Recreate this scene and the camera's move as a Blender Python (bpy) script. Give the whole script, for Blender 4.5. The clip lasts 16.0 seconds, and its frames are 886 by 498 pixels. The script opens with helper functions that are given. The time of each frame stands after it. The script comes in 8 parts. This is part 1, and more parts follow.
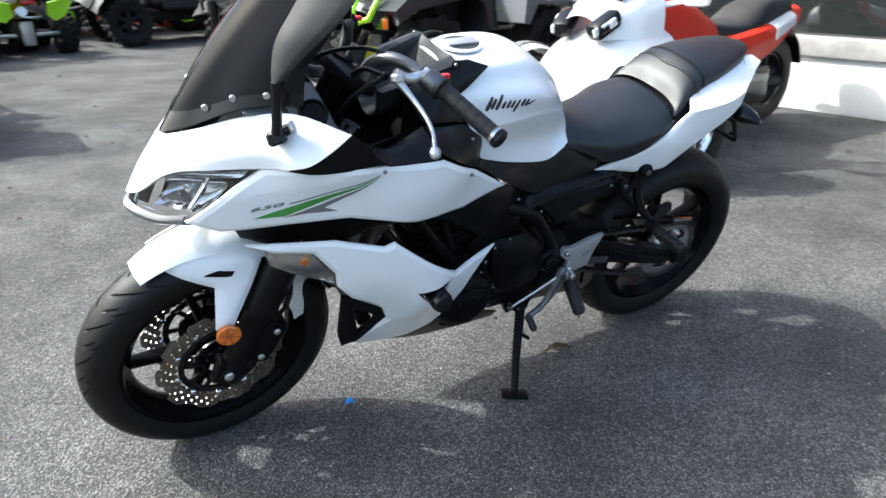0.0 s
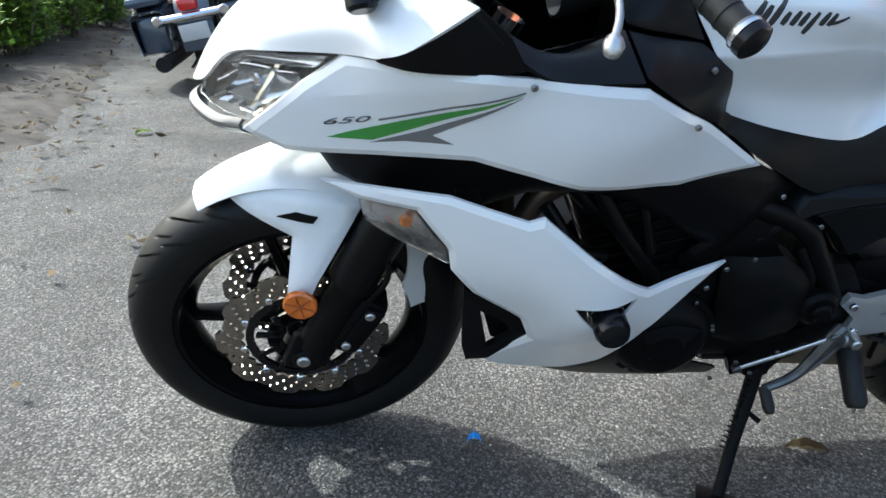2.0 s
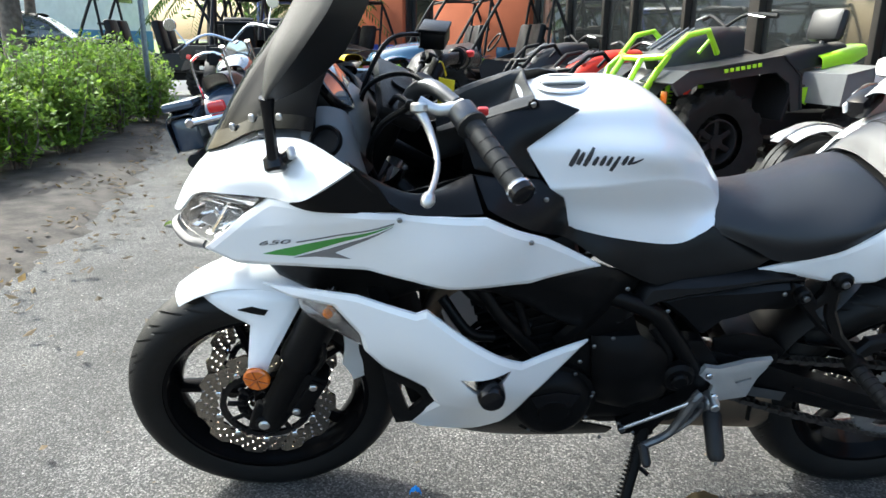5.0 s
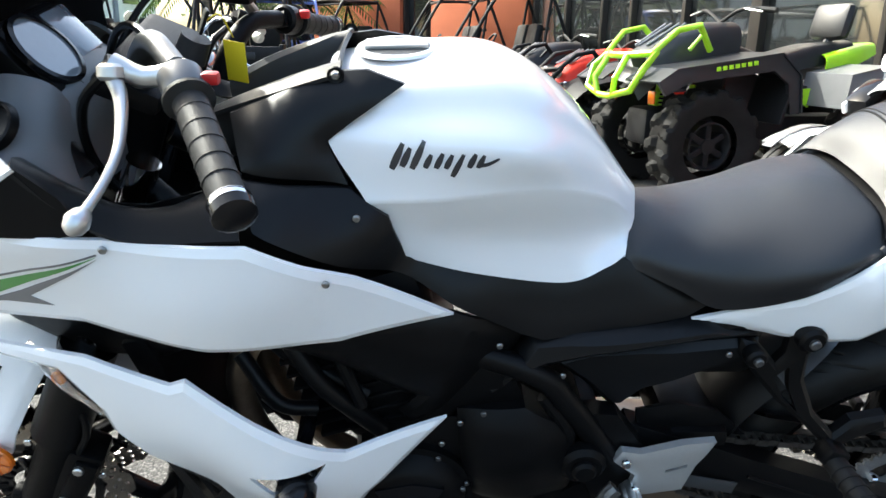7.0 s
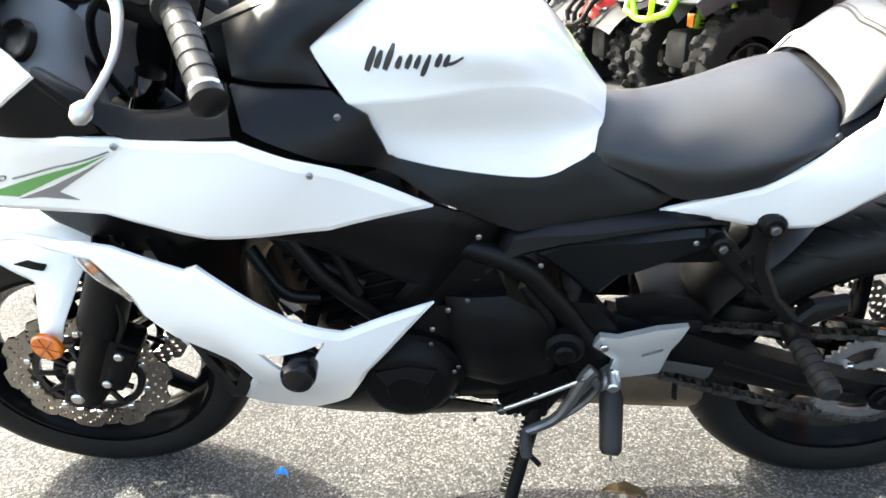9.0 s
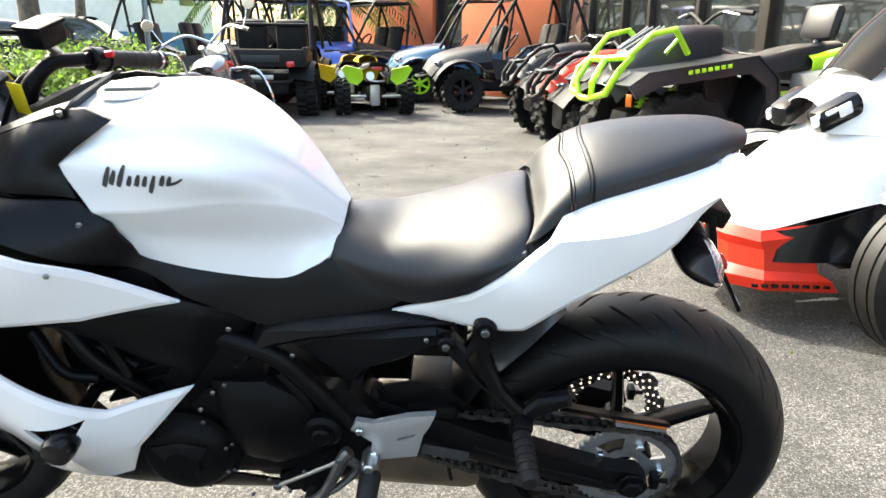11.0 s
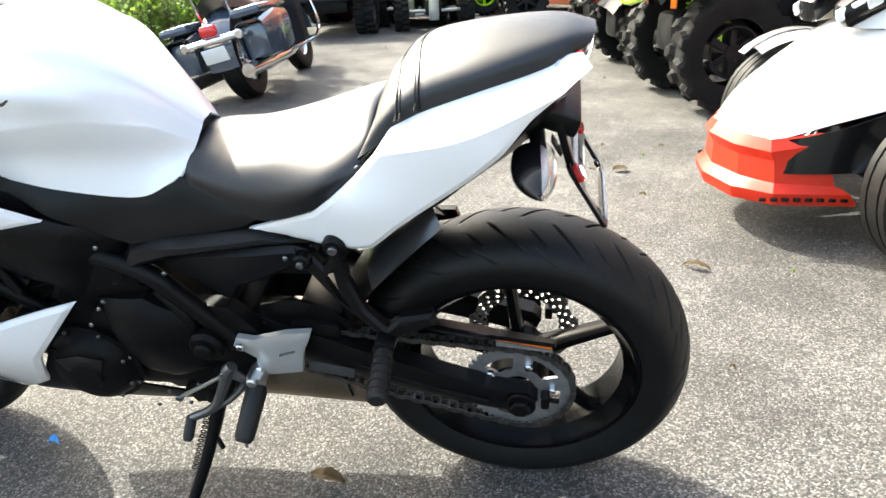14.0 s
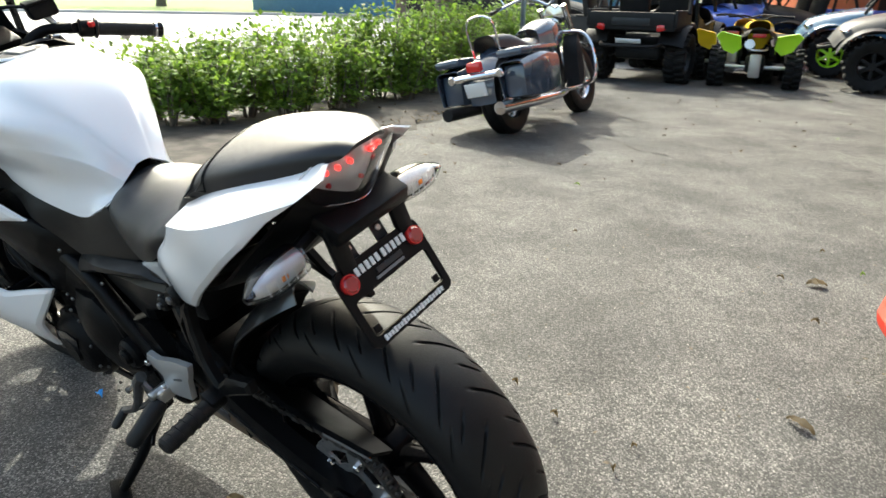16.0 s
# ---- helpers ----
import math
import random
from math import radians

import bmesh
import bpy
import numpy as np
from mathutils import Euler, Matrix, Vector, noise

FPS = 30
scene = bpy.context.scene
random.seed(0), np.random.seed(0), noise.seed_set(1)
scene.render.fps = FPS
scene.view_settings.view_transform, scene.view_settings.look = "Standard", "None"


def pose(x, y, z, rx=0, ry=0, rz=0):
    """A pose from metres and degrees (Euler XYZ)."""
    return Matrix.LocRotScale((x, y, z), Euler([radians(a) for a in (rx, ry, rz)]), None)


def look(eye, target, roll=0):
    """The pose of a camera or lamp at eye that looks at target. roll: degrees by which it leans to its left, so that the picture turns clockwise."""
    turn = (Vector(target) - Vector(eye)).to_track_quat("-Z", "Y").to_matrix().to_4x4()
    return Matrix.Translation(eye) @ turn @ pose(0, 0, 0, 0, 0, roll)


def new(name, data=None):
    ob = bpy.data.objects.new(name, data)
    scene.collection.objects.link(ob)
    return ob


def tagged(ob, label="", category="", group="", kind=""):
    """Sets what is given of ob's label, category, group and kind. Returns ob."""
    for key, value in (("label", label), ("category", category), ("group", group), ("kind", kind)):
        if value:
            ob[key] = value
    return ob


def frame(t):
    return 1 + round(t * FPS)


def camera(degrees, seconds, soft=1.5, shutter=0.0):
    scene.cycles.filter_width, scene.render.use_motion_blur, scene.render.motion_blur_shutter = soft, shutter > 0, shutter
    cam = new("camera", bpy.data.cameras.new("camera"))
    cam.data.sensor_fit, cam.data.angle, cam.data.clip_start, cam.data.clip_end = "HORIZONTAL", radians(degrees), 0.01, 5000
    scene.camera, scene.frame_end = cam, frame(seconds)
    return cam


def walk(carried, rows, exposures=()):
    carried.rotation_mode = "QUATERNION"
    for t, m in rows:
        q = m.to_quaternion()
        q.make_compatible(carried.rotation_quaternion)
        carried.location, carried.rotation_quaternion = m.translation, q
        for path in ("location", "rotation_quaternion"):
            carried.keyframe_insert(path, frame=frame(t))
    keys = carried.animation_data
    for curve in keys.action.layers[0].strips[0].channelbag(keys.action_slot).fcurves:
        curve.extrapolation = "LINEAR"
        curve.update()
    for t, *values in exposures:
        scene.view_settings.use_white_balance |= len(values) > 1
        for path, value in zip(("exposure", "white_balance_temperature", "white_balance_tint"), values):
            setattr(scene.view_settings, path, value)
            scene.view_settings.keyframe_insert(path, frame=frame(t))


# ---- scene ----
cam = camera(64.3, 16.0, shutter=0.25)
PATH = [
    (0, (0.213, 0.145, 1.147), (0.107, 1.99, 0.382), -0.4),
    (0.5, (0.397, 0.197, 1.123), (-0.089, 1.985, 0.37), -0.0),
    (1, (0.397, 0.373, 1.101), (-0.312, 2.073, 0.321), 0.8),
    (1.5, (0.339, 0.538, 1.012), (-0.443, 2.197, 0.217), 1.9),
    (2, (0.292, 0.677, 0.895), (-0.513, 2.345, 0.14), 2.9),
    (2.5, (0.271, 0.761, 0.808), (-0.568, 2.466, 0.185), 2.8),
    (2.9, (0.264, 0.761, 0.757), (-0.586, 2.492, 0.228), 3.7),
    (3, (0.271, 0.765, 0.759), (-0.587, 2.491, 0.225), 3.1),
    (5.3, (0.701, 0.524, 1.063), (-0.248, 2.189, 0.489), 0.3),
    (5.5, (0.762, 0.576, 1.068), (-0.193, 2.234, 0.487), -0.4),
    (6, (0.817, 0.722, 1.059), (-0.199, 2.336, 0.458), -0.6),
    (6.5, (0.74, 0.878, 1.028), (-0.252, 2.507, 0.425), 0.8),
    (7, (0.665, 1.02, 0.973), (-0.297, 2.684, 0.419), 1.2),
    (7.5, (0.644, 1.062, 0.942), (-0.378, 2.703, 0.428), 0.6),
    (8, (0.668, 1.046, 0.876), (-0.366, 2.664, 0.318), 0.3),
    (8.5, (0.694, 1.016, 0.863), (-0.327, 2.604, 0.202), 0.1),
    (9, (0.799, 0.983, 0.942), (-0.256, 2.525, 0.229), -1.2),
    (9.5, (0.97, 0.91, 1.018), (-0.13, 2.433, 0.332), -1.2),
    (10, (1.145, 0.863, 1.051), (0.034, 2.404, 0.427), 0.0),
    (10.2, (1.211, 0.897, 1.062), (0.124, 2.459, 0.447), 0.4),
    (12.5, (1.103, 1.406, 0.913), (0.003, 2.999, 0.409), 0.8),
    (13, (1.172, 1.377, 0.87), (0.075, 2.946, 0.293), 0.6),
    (13.5, (1.291, 1.355, 0.938), (0.166, 2.83, 0.19), -0.7),
    (14, (1.453, 1.381, 1.02), (0.214, 2.746, 0.244), -2.7),
    (14.5, (1.578, 1.477, 1.041), (0.261, 2.786, 0.297), -0.1),
    (15, (1.642, 1.681, 1.039), (0.143, 2.762, 0.275), 1.1),
    (15.5, (1.751, 1.844, 1.077), (0.112, 2.726, 0.344), 0.9),
    (16, (1.822, 2.042, 1.094), (0.065, 2.715, 0.414), 1.0),
]
EXPOSURE = [(0, 1.76, 5980, 2), (1.0, 1.60, 5980, 1), (1.5, 1.55, 5980, 1), (2.0, 1.62, 5980, 1), (3.0, 1.84, 6050, 1), (5.5, 1.89, 6180, 1), (6.5, 2.06, 6330, 1), (7.4, 2.26, 6580, 2), (8.0, 2.68, 6680, 2), (9.0, 2.88, 6830, 3), (9.5, 2.93, 6830, 3), (10.0, 2.96, 6880, 3), (12.5, 1.63, 6980, 3), (13.0, 1.68, 6980, 3), (13.5, 2.33, 7030, 3), (14.0, 2.63, 6980, 3), (14.6, 2.46, 6930, 2), (15.5, 1.93, 6930, 1), (16.0, 1.81, 6930, 0)]
walk(cam, [(t, look(eye, target, roll)) for t, eye, target, roll in PATH], EXPOSURE)



# ---- world, sun, exposure ----
SUN_TO = Vector((-1.1, 0.1, 1.0)).normalized()
world = bpy.data.worlds.new("world")
scene.world = world
world.use_nodes = True
wn = world.node_tree
sky = wn.nodes.new("ShaderNodeTexSky")
sky.sky_type, sky.sun_disc = "NISHITA", False
sky.sun_elevation = math.asin(SUN_TO.z)
sky.sun_rotation = math.atan2(SUN_TO.x, SUN_TO.y)
sky.air_density, sky.dust_density, sky.ozone_density = 1.0, 4.5, 0.6
wn.nodes["Background"].inputs["Strength"].default_value = 0.150
wn.links.new(sky.outputs[0], wn.nodes["Background"].inputs["Color"])
sun = new("sun", bpy.data.lights.new("sun", "SUN"))
sun.data.energy, sun.data.angle, sun.data.color = 2.15, radians(0.6), (1.0, 0.98, 0.94)
sun.matrix_world = look((0, 0, 20), Vector((0, 0, 20)) - SUN_TO)

# ---- materials ----


def mat(name, color, rough=0.5, metal=0.0, coat=0.0, vary=0.12, scale=8.0, bump=0.0, grain=200.0, color2=None, transmit=0.0, alpha=1.0, emit=None, sheen=0.0, spec=0.5, coat_rough=0.05):
    """A procedural material with variation at two scales and a fine relief."""
    m = bpy.data.materials.new(name)
    m.use_nodes = True
    t = m.node_tree
    b = t.nodes["Principled BSDF"]
    b.inputs["Roughness"].default_value, b.inputs["Metallic"].default_value = rough, metal
    b.inputs["Coat Weight"].default_value, b.inputs["Coat Roughness"].default_value = coat, coat_rough
    b.inputs["Transmission Weight"].default_value, b.inputs["Alpha"].default_value = transmit, alpha
    b.inputs["Specular IOR Level"].default_value = spec
    b.inputs["Sheen Weight"].default_value = sheen
    tc = t.nodes.new("ShaderNodeTexCoord")
    big, fine = t.nodes.new("ShaderNodeTexNoise"), t.nodes.new("ShaderNodeTexNoise")
    for n, s, d in ((big, scale, 4), (fine, grain, 3)):
        n.inputs["Scale"].default_value, n.inputs["Detail"].default_value = s, d
        t.links.new(tc.outputs["Object"], n.inputs["Vector"])
    mix = t.nodes.new("ShaderNodeMix")
    mix.data_type = "RGBA"
    c2 = color2 or [c * (1 - vary) for c in color]
    mix.inputs["A"].default_value, mix.inputs["B"].default_value = (*color, 1), (*c2, 1)
    ramp = t.nodes.new("ShaderNodeMapRange")
    ramp.inputs["From Min"].default_value, ramp.inputs["From Max"].default_value = 0.35, 0.65
    add = t.nodes.new("ShaderNodeMath")
    add.operation = "MULTIPLY_ADD"
    add.inputs[1].default_value = 0.3
    t.links.new(fine.outputs["Fac"], add.inputs[0])
    t.links.new(big.outputs["Fac"], add.inputs[2])
    off = t.nodes.new("ShaderNodeMath")
    off.operation = "SUBTRACT"
    off.inputs[1].default_value = 0.15
    t.links.new(add.outputs[0], off.inputs[0])
    t.links.new(off.outputs[0], ramp.inputs["Value"])
    t.links.new(ramp.outputs[0], mix.inputs["Factor"])
    t.links.new(mix.outputs["Result"], b.inputs["Base Color"])
    rr = t.nodes.new("ShaderNodeMapRange")
    rr.inputs["To Min"].default_value, rr.inputs["To Max"].default_value = rough * 0.88, min(1.0, rough * 1.15)
    t.links.new(big.outputs["Fac"], rr.inputs["Value"])
    t.links.new(rr.outputs[0], b.inputs["Roughness"])
    if bump:
        bp = t.nodes.new("ShaderNodeBump")
        bp.inputs["Strength"].default_value, bp.inputs["Distance"].default_value = bump, 0.002
        t.links.new(fine.outputs["Fac"], bp.inputs["Height"])
        t.links.new(bp.outputs[0], b.inputs["Normal"])
    if emit:
        b.inputs["Emission Color"].default_value, b.inputs["Emission Strength"].default_value = (*emit[:3], 1), emit[3]
    return m


WHITE = mat("pearl_white_paint", (0.82, 0.83, 0.84), 0.30, coat=1.0, vary=0.03, scale=3, grain=900, coat_rough=0.03)
HUG = mat("satin_black_hugger", (0.036, 0.036, 0.037), 0.30, vary=0.15, scale=8, spec=0.9, coat=0.5, coat_rough=0.22)
BLACKP = mat("satin_black_plastic", (0.0042, 0.0042, 0.0046), 0.36, vary=0.3, scale=6, bump=0.12, grain=1400, spec=0.13)
GREYP = mat("dark_grey_plastic", (0.026, 0.027, 0.029), 0.45, vary=0.25, scale=6, bump=0.15, grain=1200, spec=0.3)
GLOSS = mat("gloss_black_paint", (0.006, 0.006, 0.007), 0.20, coat=0.14, vary=0.3, spec=0.22)
RUBBER = mat("tyre_rubber", (0.0065, 0.0065, 0.0065), 0.50, vary=0.35, scale=14, bump=0.25, grain=500, spec=0.24)
DUSTY = mat("dusty_tyre_rubber", (0.011, 0.0108, 0.0102), 0.7, vary=0.4, scale=9, bump=0.3, grain=300, spec=0.22)
GRIP = mat("grip_rubber", (0.011, 0.011, 0.011), 0.5, vary=0.25, scale=20, bump=0.2, grain=900, spec=0.3)
VINYL = mat("black_seat_vinyl", (0.0058, 0.0070, 0.0092), 0.40, vary=0.12, scale=9, bump=0.25, grain=1500, spec=0.46, coat=0.12, coat_rough=0.34)
STEEL = mat("brushed_disc_steel", (0.34, 0.315, 0.28), 0.26, metal=1.0, vary=0.25, scale=30, bump=0.1, grain=900)
ALU = mat("cast_aluminium", (0.62, 0.62, 0.61), 0.38, metal=1.0, vary=0.12, scale=25, bump=0.12, grain=900)
ALUPAINT = mat("silver_paint", (0.50, 0.50, 0.49), 0.4, metal=0.6, vary=0.1, bump=0.05)
CHROME = mat("chrome", (0.75, 0.75, 0.76), 0.08, metal=1.0, vary=0.1)
DARKM = mat("dark_engine_paint", (0.0038, 0.0038, 0.0042), 0.42, metal=0.0, vary=0.35, scale=18, bump=0.25, grain=700, spec=0.10)
CHAINM = mat("oiled_chain_steel", (0.16, 0.15, 0.14), 0.4, metal=0.9, vary=0.5, scale=60, bump=0.2)
EXHM = mat("heat_tinted_muffler_steel", (0.34, 0.27, 0.20), 0.35, metal=0.9, vary=0.35, scale=12)
GREEN = mat("green_decal", (0.05, 0.28, 0.04), 0.3, coat=0.7, vary=0.1)
GREYD = mat("grey_decal", (0.16, 0.16, 0.165), 0.35, coat=0.6, vary=0.1)
INK = mat("dark_badge", (0.02, 0.022, 0.028), 0.3, coat=0.5, vary=0.15)
INKW = mat("pale_print", (0.72, 0.72, 0.70), 0.5, vary=0.05)
ORANGE = mat("amber_reflector", (0.70, 0.16, 0.01), 0.18, coat=0.8, vary=0.25, scale=80)
AMBER = mat("amber_bulb", (0.80, 0.22, 0.03), 0.25, vary=0.1)
REDL = mat("red_lens", (0.36, 0.008, 0.012), 0.12, coat=1.0, vary=0.2, scale=60)
CLEAR = mat("clear_lens", (0.95, 0.95, 0.95), 0.04, transmit=1.0, vary=0.02)
SMOKE = mat("smoked_windscreen", (0.012, 0.012, 0.013), 0.05, transmit=0.04, vary=0.05)
SMOKE.node_tree.nodes["Principled BSDF"].inputs["IOR"].default_value = 1.12
LCD = mat("instrument_glass", (0.16, 0.18, 0.20), 0.06, coat=1.0, vary=0.1)
MIRROR = mat("mirror_glass", (0.9, 0.9, 0.9), 0.01, metal=1.0, vary=0.01)
YELLOWT = mat("yellow_card_tag", (0.80, 0.62, 0.02), 0.55, vary=0.08)
REDP = mat("red_plastic", (0.55, 0.02, 0.02), 0.35, vary=0.15)
LED = mat("lit_red_bulb", (0.6, 0.02, 0.02), 0.2, emit=(1.0, 0.03, 0.03, 0.9))
REFLECT = mat("headlight_reflector", (0.50, 0.53, 0.57), 0.12, metal=1.0, vary=0.1)
SILVER = mat("satin_grey_bar", (0.17, 0.17, 0.17), 0.33, metal=0.9, vary=0.1, bump=0.05)
BOWL = mat("silvered_lamp_bowl", (0.82, 0.83, 0.84), 0.22, metal=0.30, vary=0.15, scale=40, color2=(0.66, 0.67, 0.68), bump=0.15, grain=260)
LIPG = mat("grey_lip", (0.085, 0.085, 0.088), 0.35, vary=0.1)
MIRP = mat("mirror_shell_plastic", (0.012, 0.0125, 0.0135), 0.42, vary=0.25, scale=6, bump=0.15, grain=1200, spec=0.35)
COVERP = mat("satin_cover_plastic", (0.0062, 0.0066, 0.0074), 0.34, vary=0.25, scale=6, bump=0.12, grain=1400, spec=0.18)
DKSTEEL = mat("dark_cast_steel", (0.16, 0.16, 0.16), 0.38, metal=0.8, vary=0.3, scale=30)
RIBO = mat("dark_amber_rib", (0.36, 0.07, 0.005), 0.3, vary=0.2)
DASHP = mat("grey_dash_plastic", (0.125, 0.130, 0.136), 0.46, vary=0.2, scale=6, bump=0.15, grain=1200, spec=0.5)
WHEELB = mat("black_wheel_paint", (0.004, 0.004, 0.0045), 0.18, vary=0.3)
WHEELB.node_tree.nodes["Principled BSDF"].inputs["IOR"].default_value = 1.13
GRIT = mat("dark_grit", (0.035, 0.030, 0.024), 0.9, vary=0.6, scale=30, color2=(0.16, 0.13, 0.09))
SPARK = mat("facetted_lamp_chrome", (0.62, 0.63, 0.65), 0.16, metal=0.9, vary=0.2, scale=40, bump=0.9, grain=130)
FAST = mat("zinc_fastener", (0.38, 0.38, 0.37), 0.34, metal=1.0, vary=0.3, scale=60)
STICK = mat("dull_grey_sticker", (0.040, 0.041, 0.043), 0.4, vary=0.2)
SPROCK = mat("grey_sprocket_steel", (0.42, 0.42, 0.42), 0.35, metal=0.8, vary=0.3, scale=30)

# ---- mesh helpers: a geo is (verts, faces) ----


def join(*geos):
    vs, fs = [], []
    for v, f in geos:
        k = len(vs)
        vs += list(v)
        fs += [tuple(i + k for i in p) for p in f]
    return vs, fs


def xf(geo, m):
    return [tuple(m @ Vector(v)) for v in geo[0]], geo[1]


def flip(geo):
    """The mirror image on the bike's other side."""
    return [(x, -y, z) for x, y, z in geo[0]], [tuple(reversed(f)) for f in geo[1]]


def part(name, geo, material, parent=None, label="", smooth=35):
    me = bpy.data.meshes.new(name)
    me.from_pydata([tuple(v) for v in geo[0]], [], [tuple(f) for f in geo[1]])
    if smooth:
        me.polygons.foreach_set("use_smooth", [True] * len(me.polygons))
        me.set_sharp_from_angle(angle=radians(smooth))
    me.materials.append(material)
    me.update()
    ob = new(name, me)
    ob.parent = parent
    if label:
        ob["label"] = label
    return ob


def share(ob, name, m, parent):
    """One more object on the same mesh."""
    o = new(name, ob.data)
    o.parent = parent
    o.matrix_basis = m
    return o


def empty(name, m, label, category, group="", kind=""):
    ob = new(name)
    ob.matrix_world = m
    return tagged(ob, label, category, group, kind)


def box(c, s, bevel=0.0, rot=(0, 0, 0)):
    bm = bmesh.new()
    bmesh.ops.create_cube(bm, size=1.0)
    bmesh.ops.scale(bm, vec=s, verts=bm.verts)
    if bevel:
        bmesh.ops.bevel(bm, geom=bm.edges[:], offset=bevel, segments=2, profile=0.5, affect="EDGES")
    m = pose(*c, *rot)
    out = ([tuple(m @ v.co) for v in bm.verts], [tuple(v.index for v in f.verts) for f in bm.faces])
    bm.free()
    return out


def crom(p, n, straight=False):
    """Points along a smooth curve through p, n to each stretch."""
    p = np.array(p, float)
    out = []
    for i in range(len(p) - 1):
        a, b = p[i], p[i + 1]
        z, c = (p[i - 1] if i else 2 * a - b), (p[i + 2] if i + 2 < len(p) else 2 * b - a)
        for k in range(n):
            t = k / n
            if straight:
                out.append(a + (b - a) * t)
            else:
                out.append(0.5 * (2 * a + (b - z) * t + (2 * z - 5 * a + 4 * b - c) * t * t + (3 * a - z - 3 * b + c) * t ** 3))
    out.append(p[-1])
    return np.array(out)


def shell(grid, thick):
    """A sheet through a grid of points, with thickness behind it and closed rims."""
    g = np.array(grid)
    nu, nv = g.shape[:2]
    du, dv = np.gradient(g, axis=0), np.gradient(g, axis=1)
    nr = np.cross(du, dv)
    nr /= np.maximum(np.linalg.norm(nr, axis=2, keepdims=True), 1e-9)
    vs = np.concatenate([g.reshape(-1, 3), (g - nr * thick).reshape(-1, 3)])
    N = nu * nv
    fs = []
    for i in range(nu - 1):
        for j in range(nv - 1):
            a, b, c, d = i * nv + j, (i + 1) * nv + j, (i + 1) * nv + j + 1, i * nv + j + 1
            fs += [(a, b, c, d), (a + N, d + N, c + N, b + N)]
    ring = [j for j in range(nv)] + [i * nv + nv - 1 for i in range(1, nu)] + [(nu - 1) * nv + j for j in range(nv - 2, -1, -1)] + [i * nv for i in range(nu - 2, 0, -1)]
    for a, b in zip(ring, ring[1:] + ring[:1]):
        fs.append((a, b, b + N, a + N))
    return [tuple(v) for v in vs], fs


def patch(rows, nu=6, nv=6, thick=0.004, both=False, su=False, sv=False):
    """A smooth shell through rows of points. both: the rows end on the midplane and are carried on to the other side."""
    if both:
        rows = [list(r) + [(x, -y, z) for x, y, z in reversed(r[:-1])] for r in rows]
    along = [crom(r, nv, sv) for r in rows]
    grid = np.stack([crom([a[j] for a in along], nu, su) for j in range(len(along[0]))], 1)
    return shell(grid, thick)


def tps(ctrl):
    """A smooth height over (x, z) through the control points (x, z, y)."""
    c = np.array(ctrl, float)
    if len(c) < 3:
        return lambda x, z: np.full(np.shape(x), c[:, 2].mean())
    n = len(c)

    def ker(r2):
        return 0.5 * r2 * np.log(np.maximum(r2, 1e-12))

    K = ker(((c[:, None, :2] - c[None, :, :2]) ** 2).sum(-1)) + np.eye(n) * 1e-5
    Pm = np.c_[np.ones(n), c[:, :2]]
    A = np.block([[K, Pm], [Pm.T, np.zeros((3, 3))]])
    w = np.linalg.lstsq(A, np.r_[c[:, 2], 0, 0, 0], rcond=None)[0]

    def f(x, z):
        x, z = np.asarray(x, float), np.asarray(z, float)
        r2 = (x[..., None] - c[:, 0]) ** 2 + (z[..., None] - c[:, 1]) ** 2
        return ker(r2) @ w[:n] + w[n] + w[n + 1] * x + w[n + 2] * z
    return f


def inside(p, poly):
    x, y = p
    hit = False
    for (ax, ay), (bx, by) in zip(poly, poly[1:] + poly[:1]):
        if (ay > y) != (by > y) and x < (bx - ax) * (y - ay) / (by - ay) + ax:
            hit = not hit
    return hit


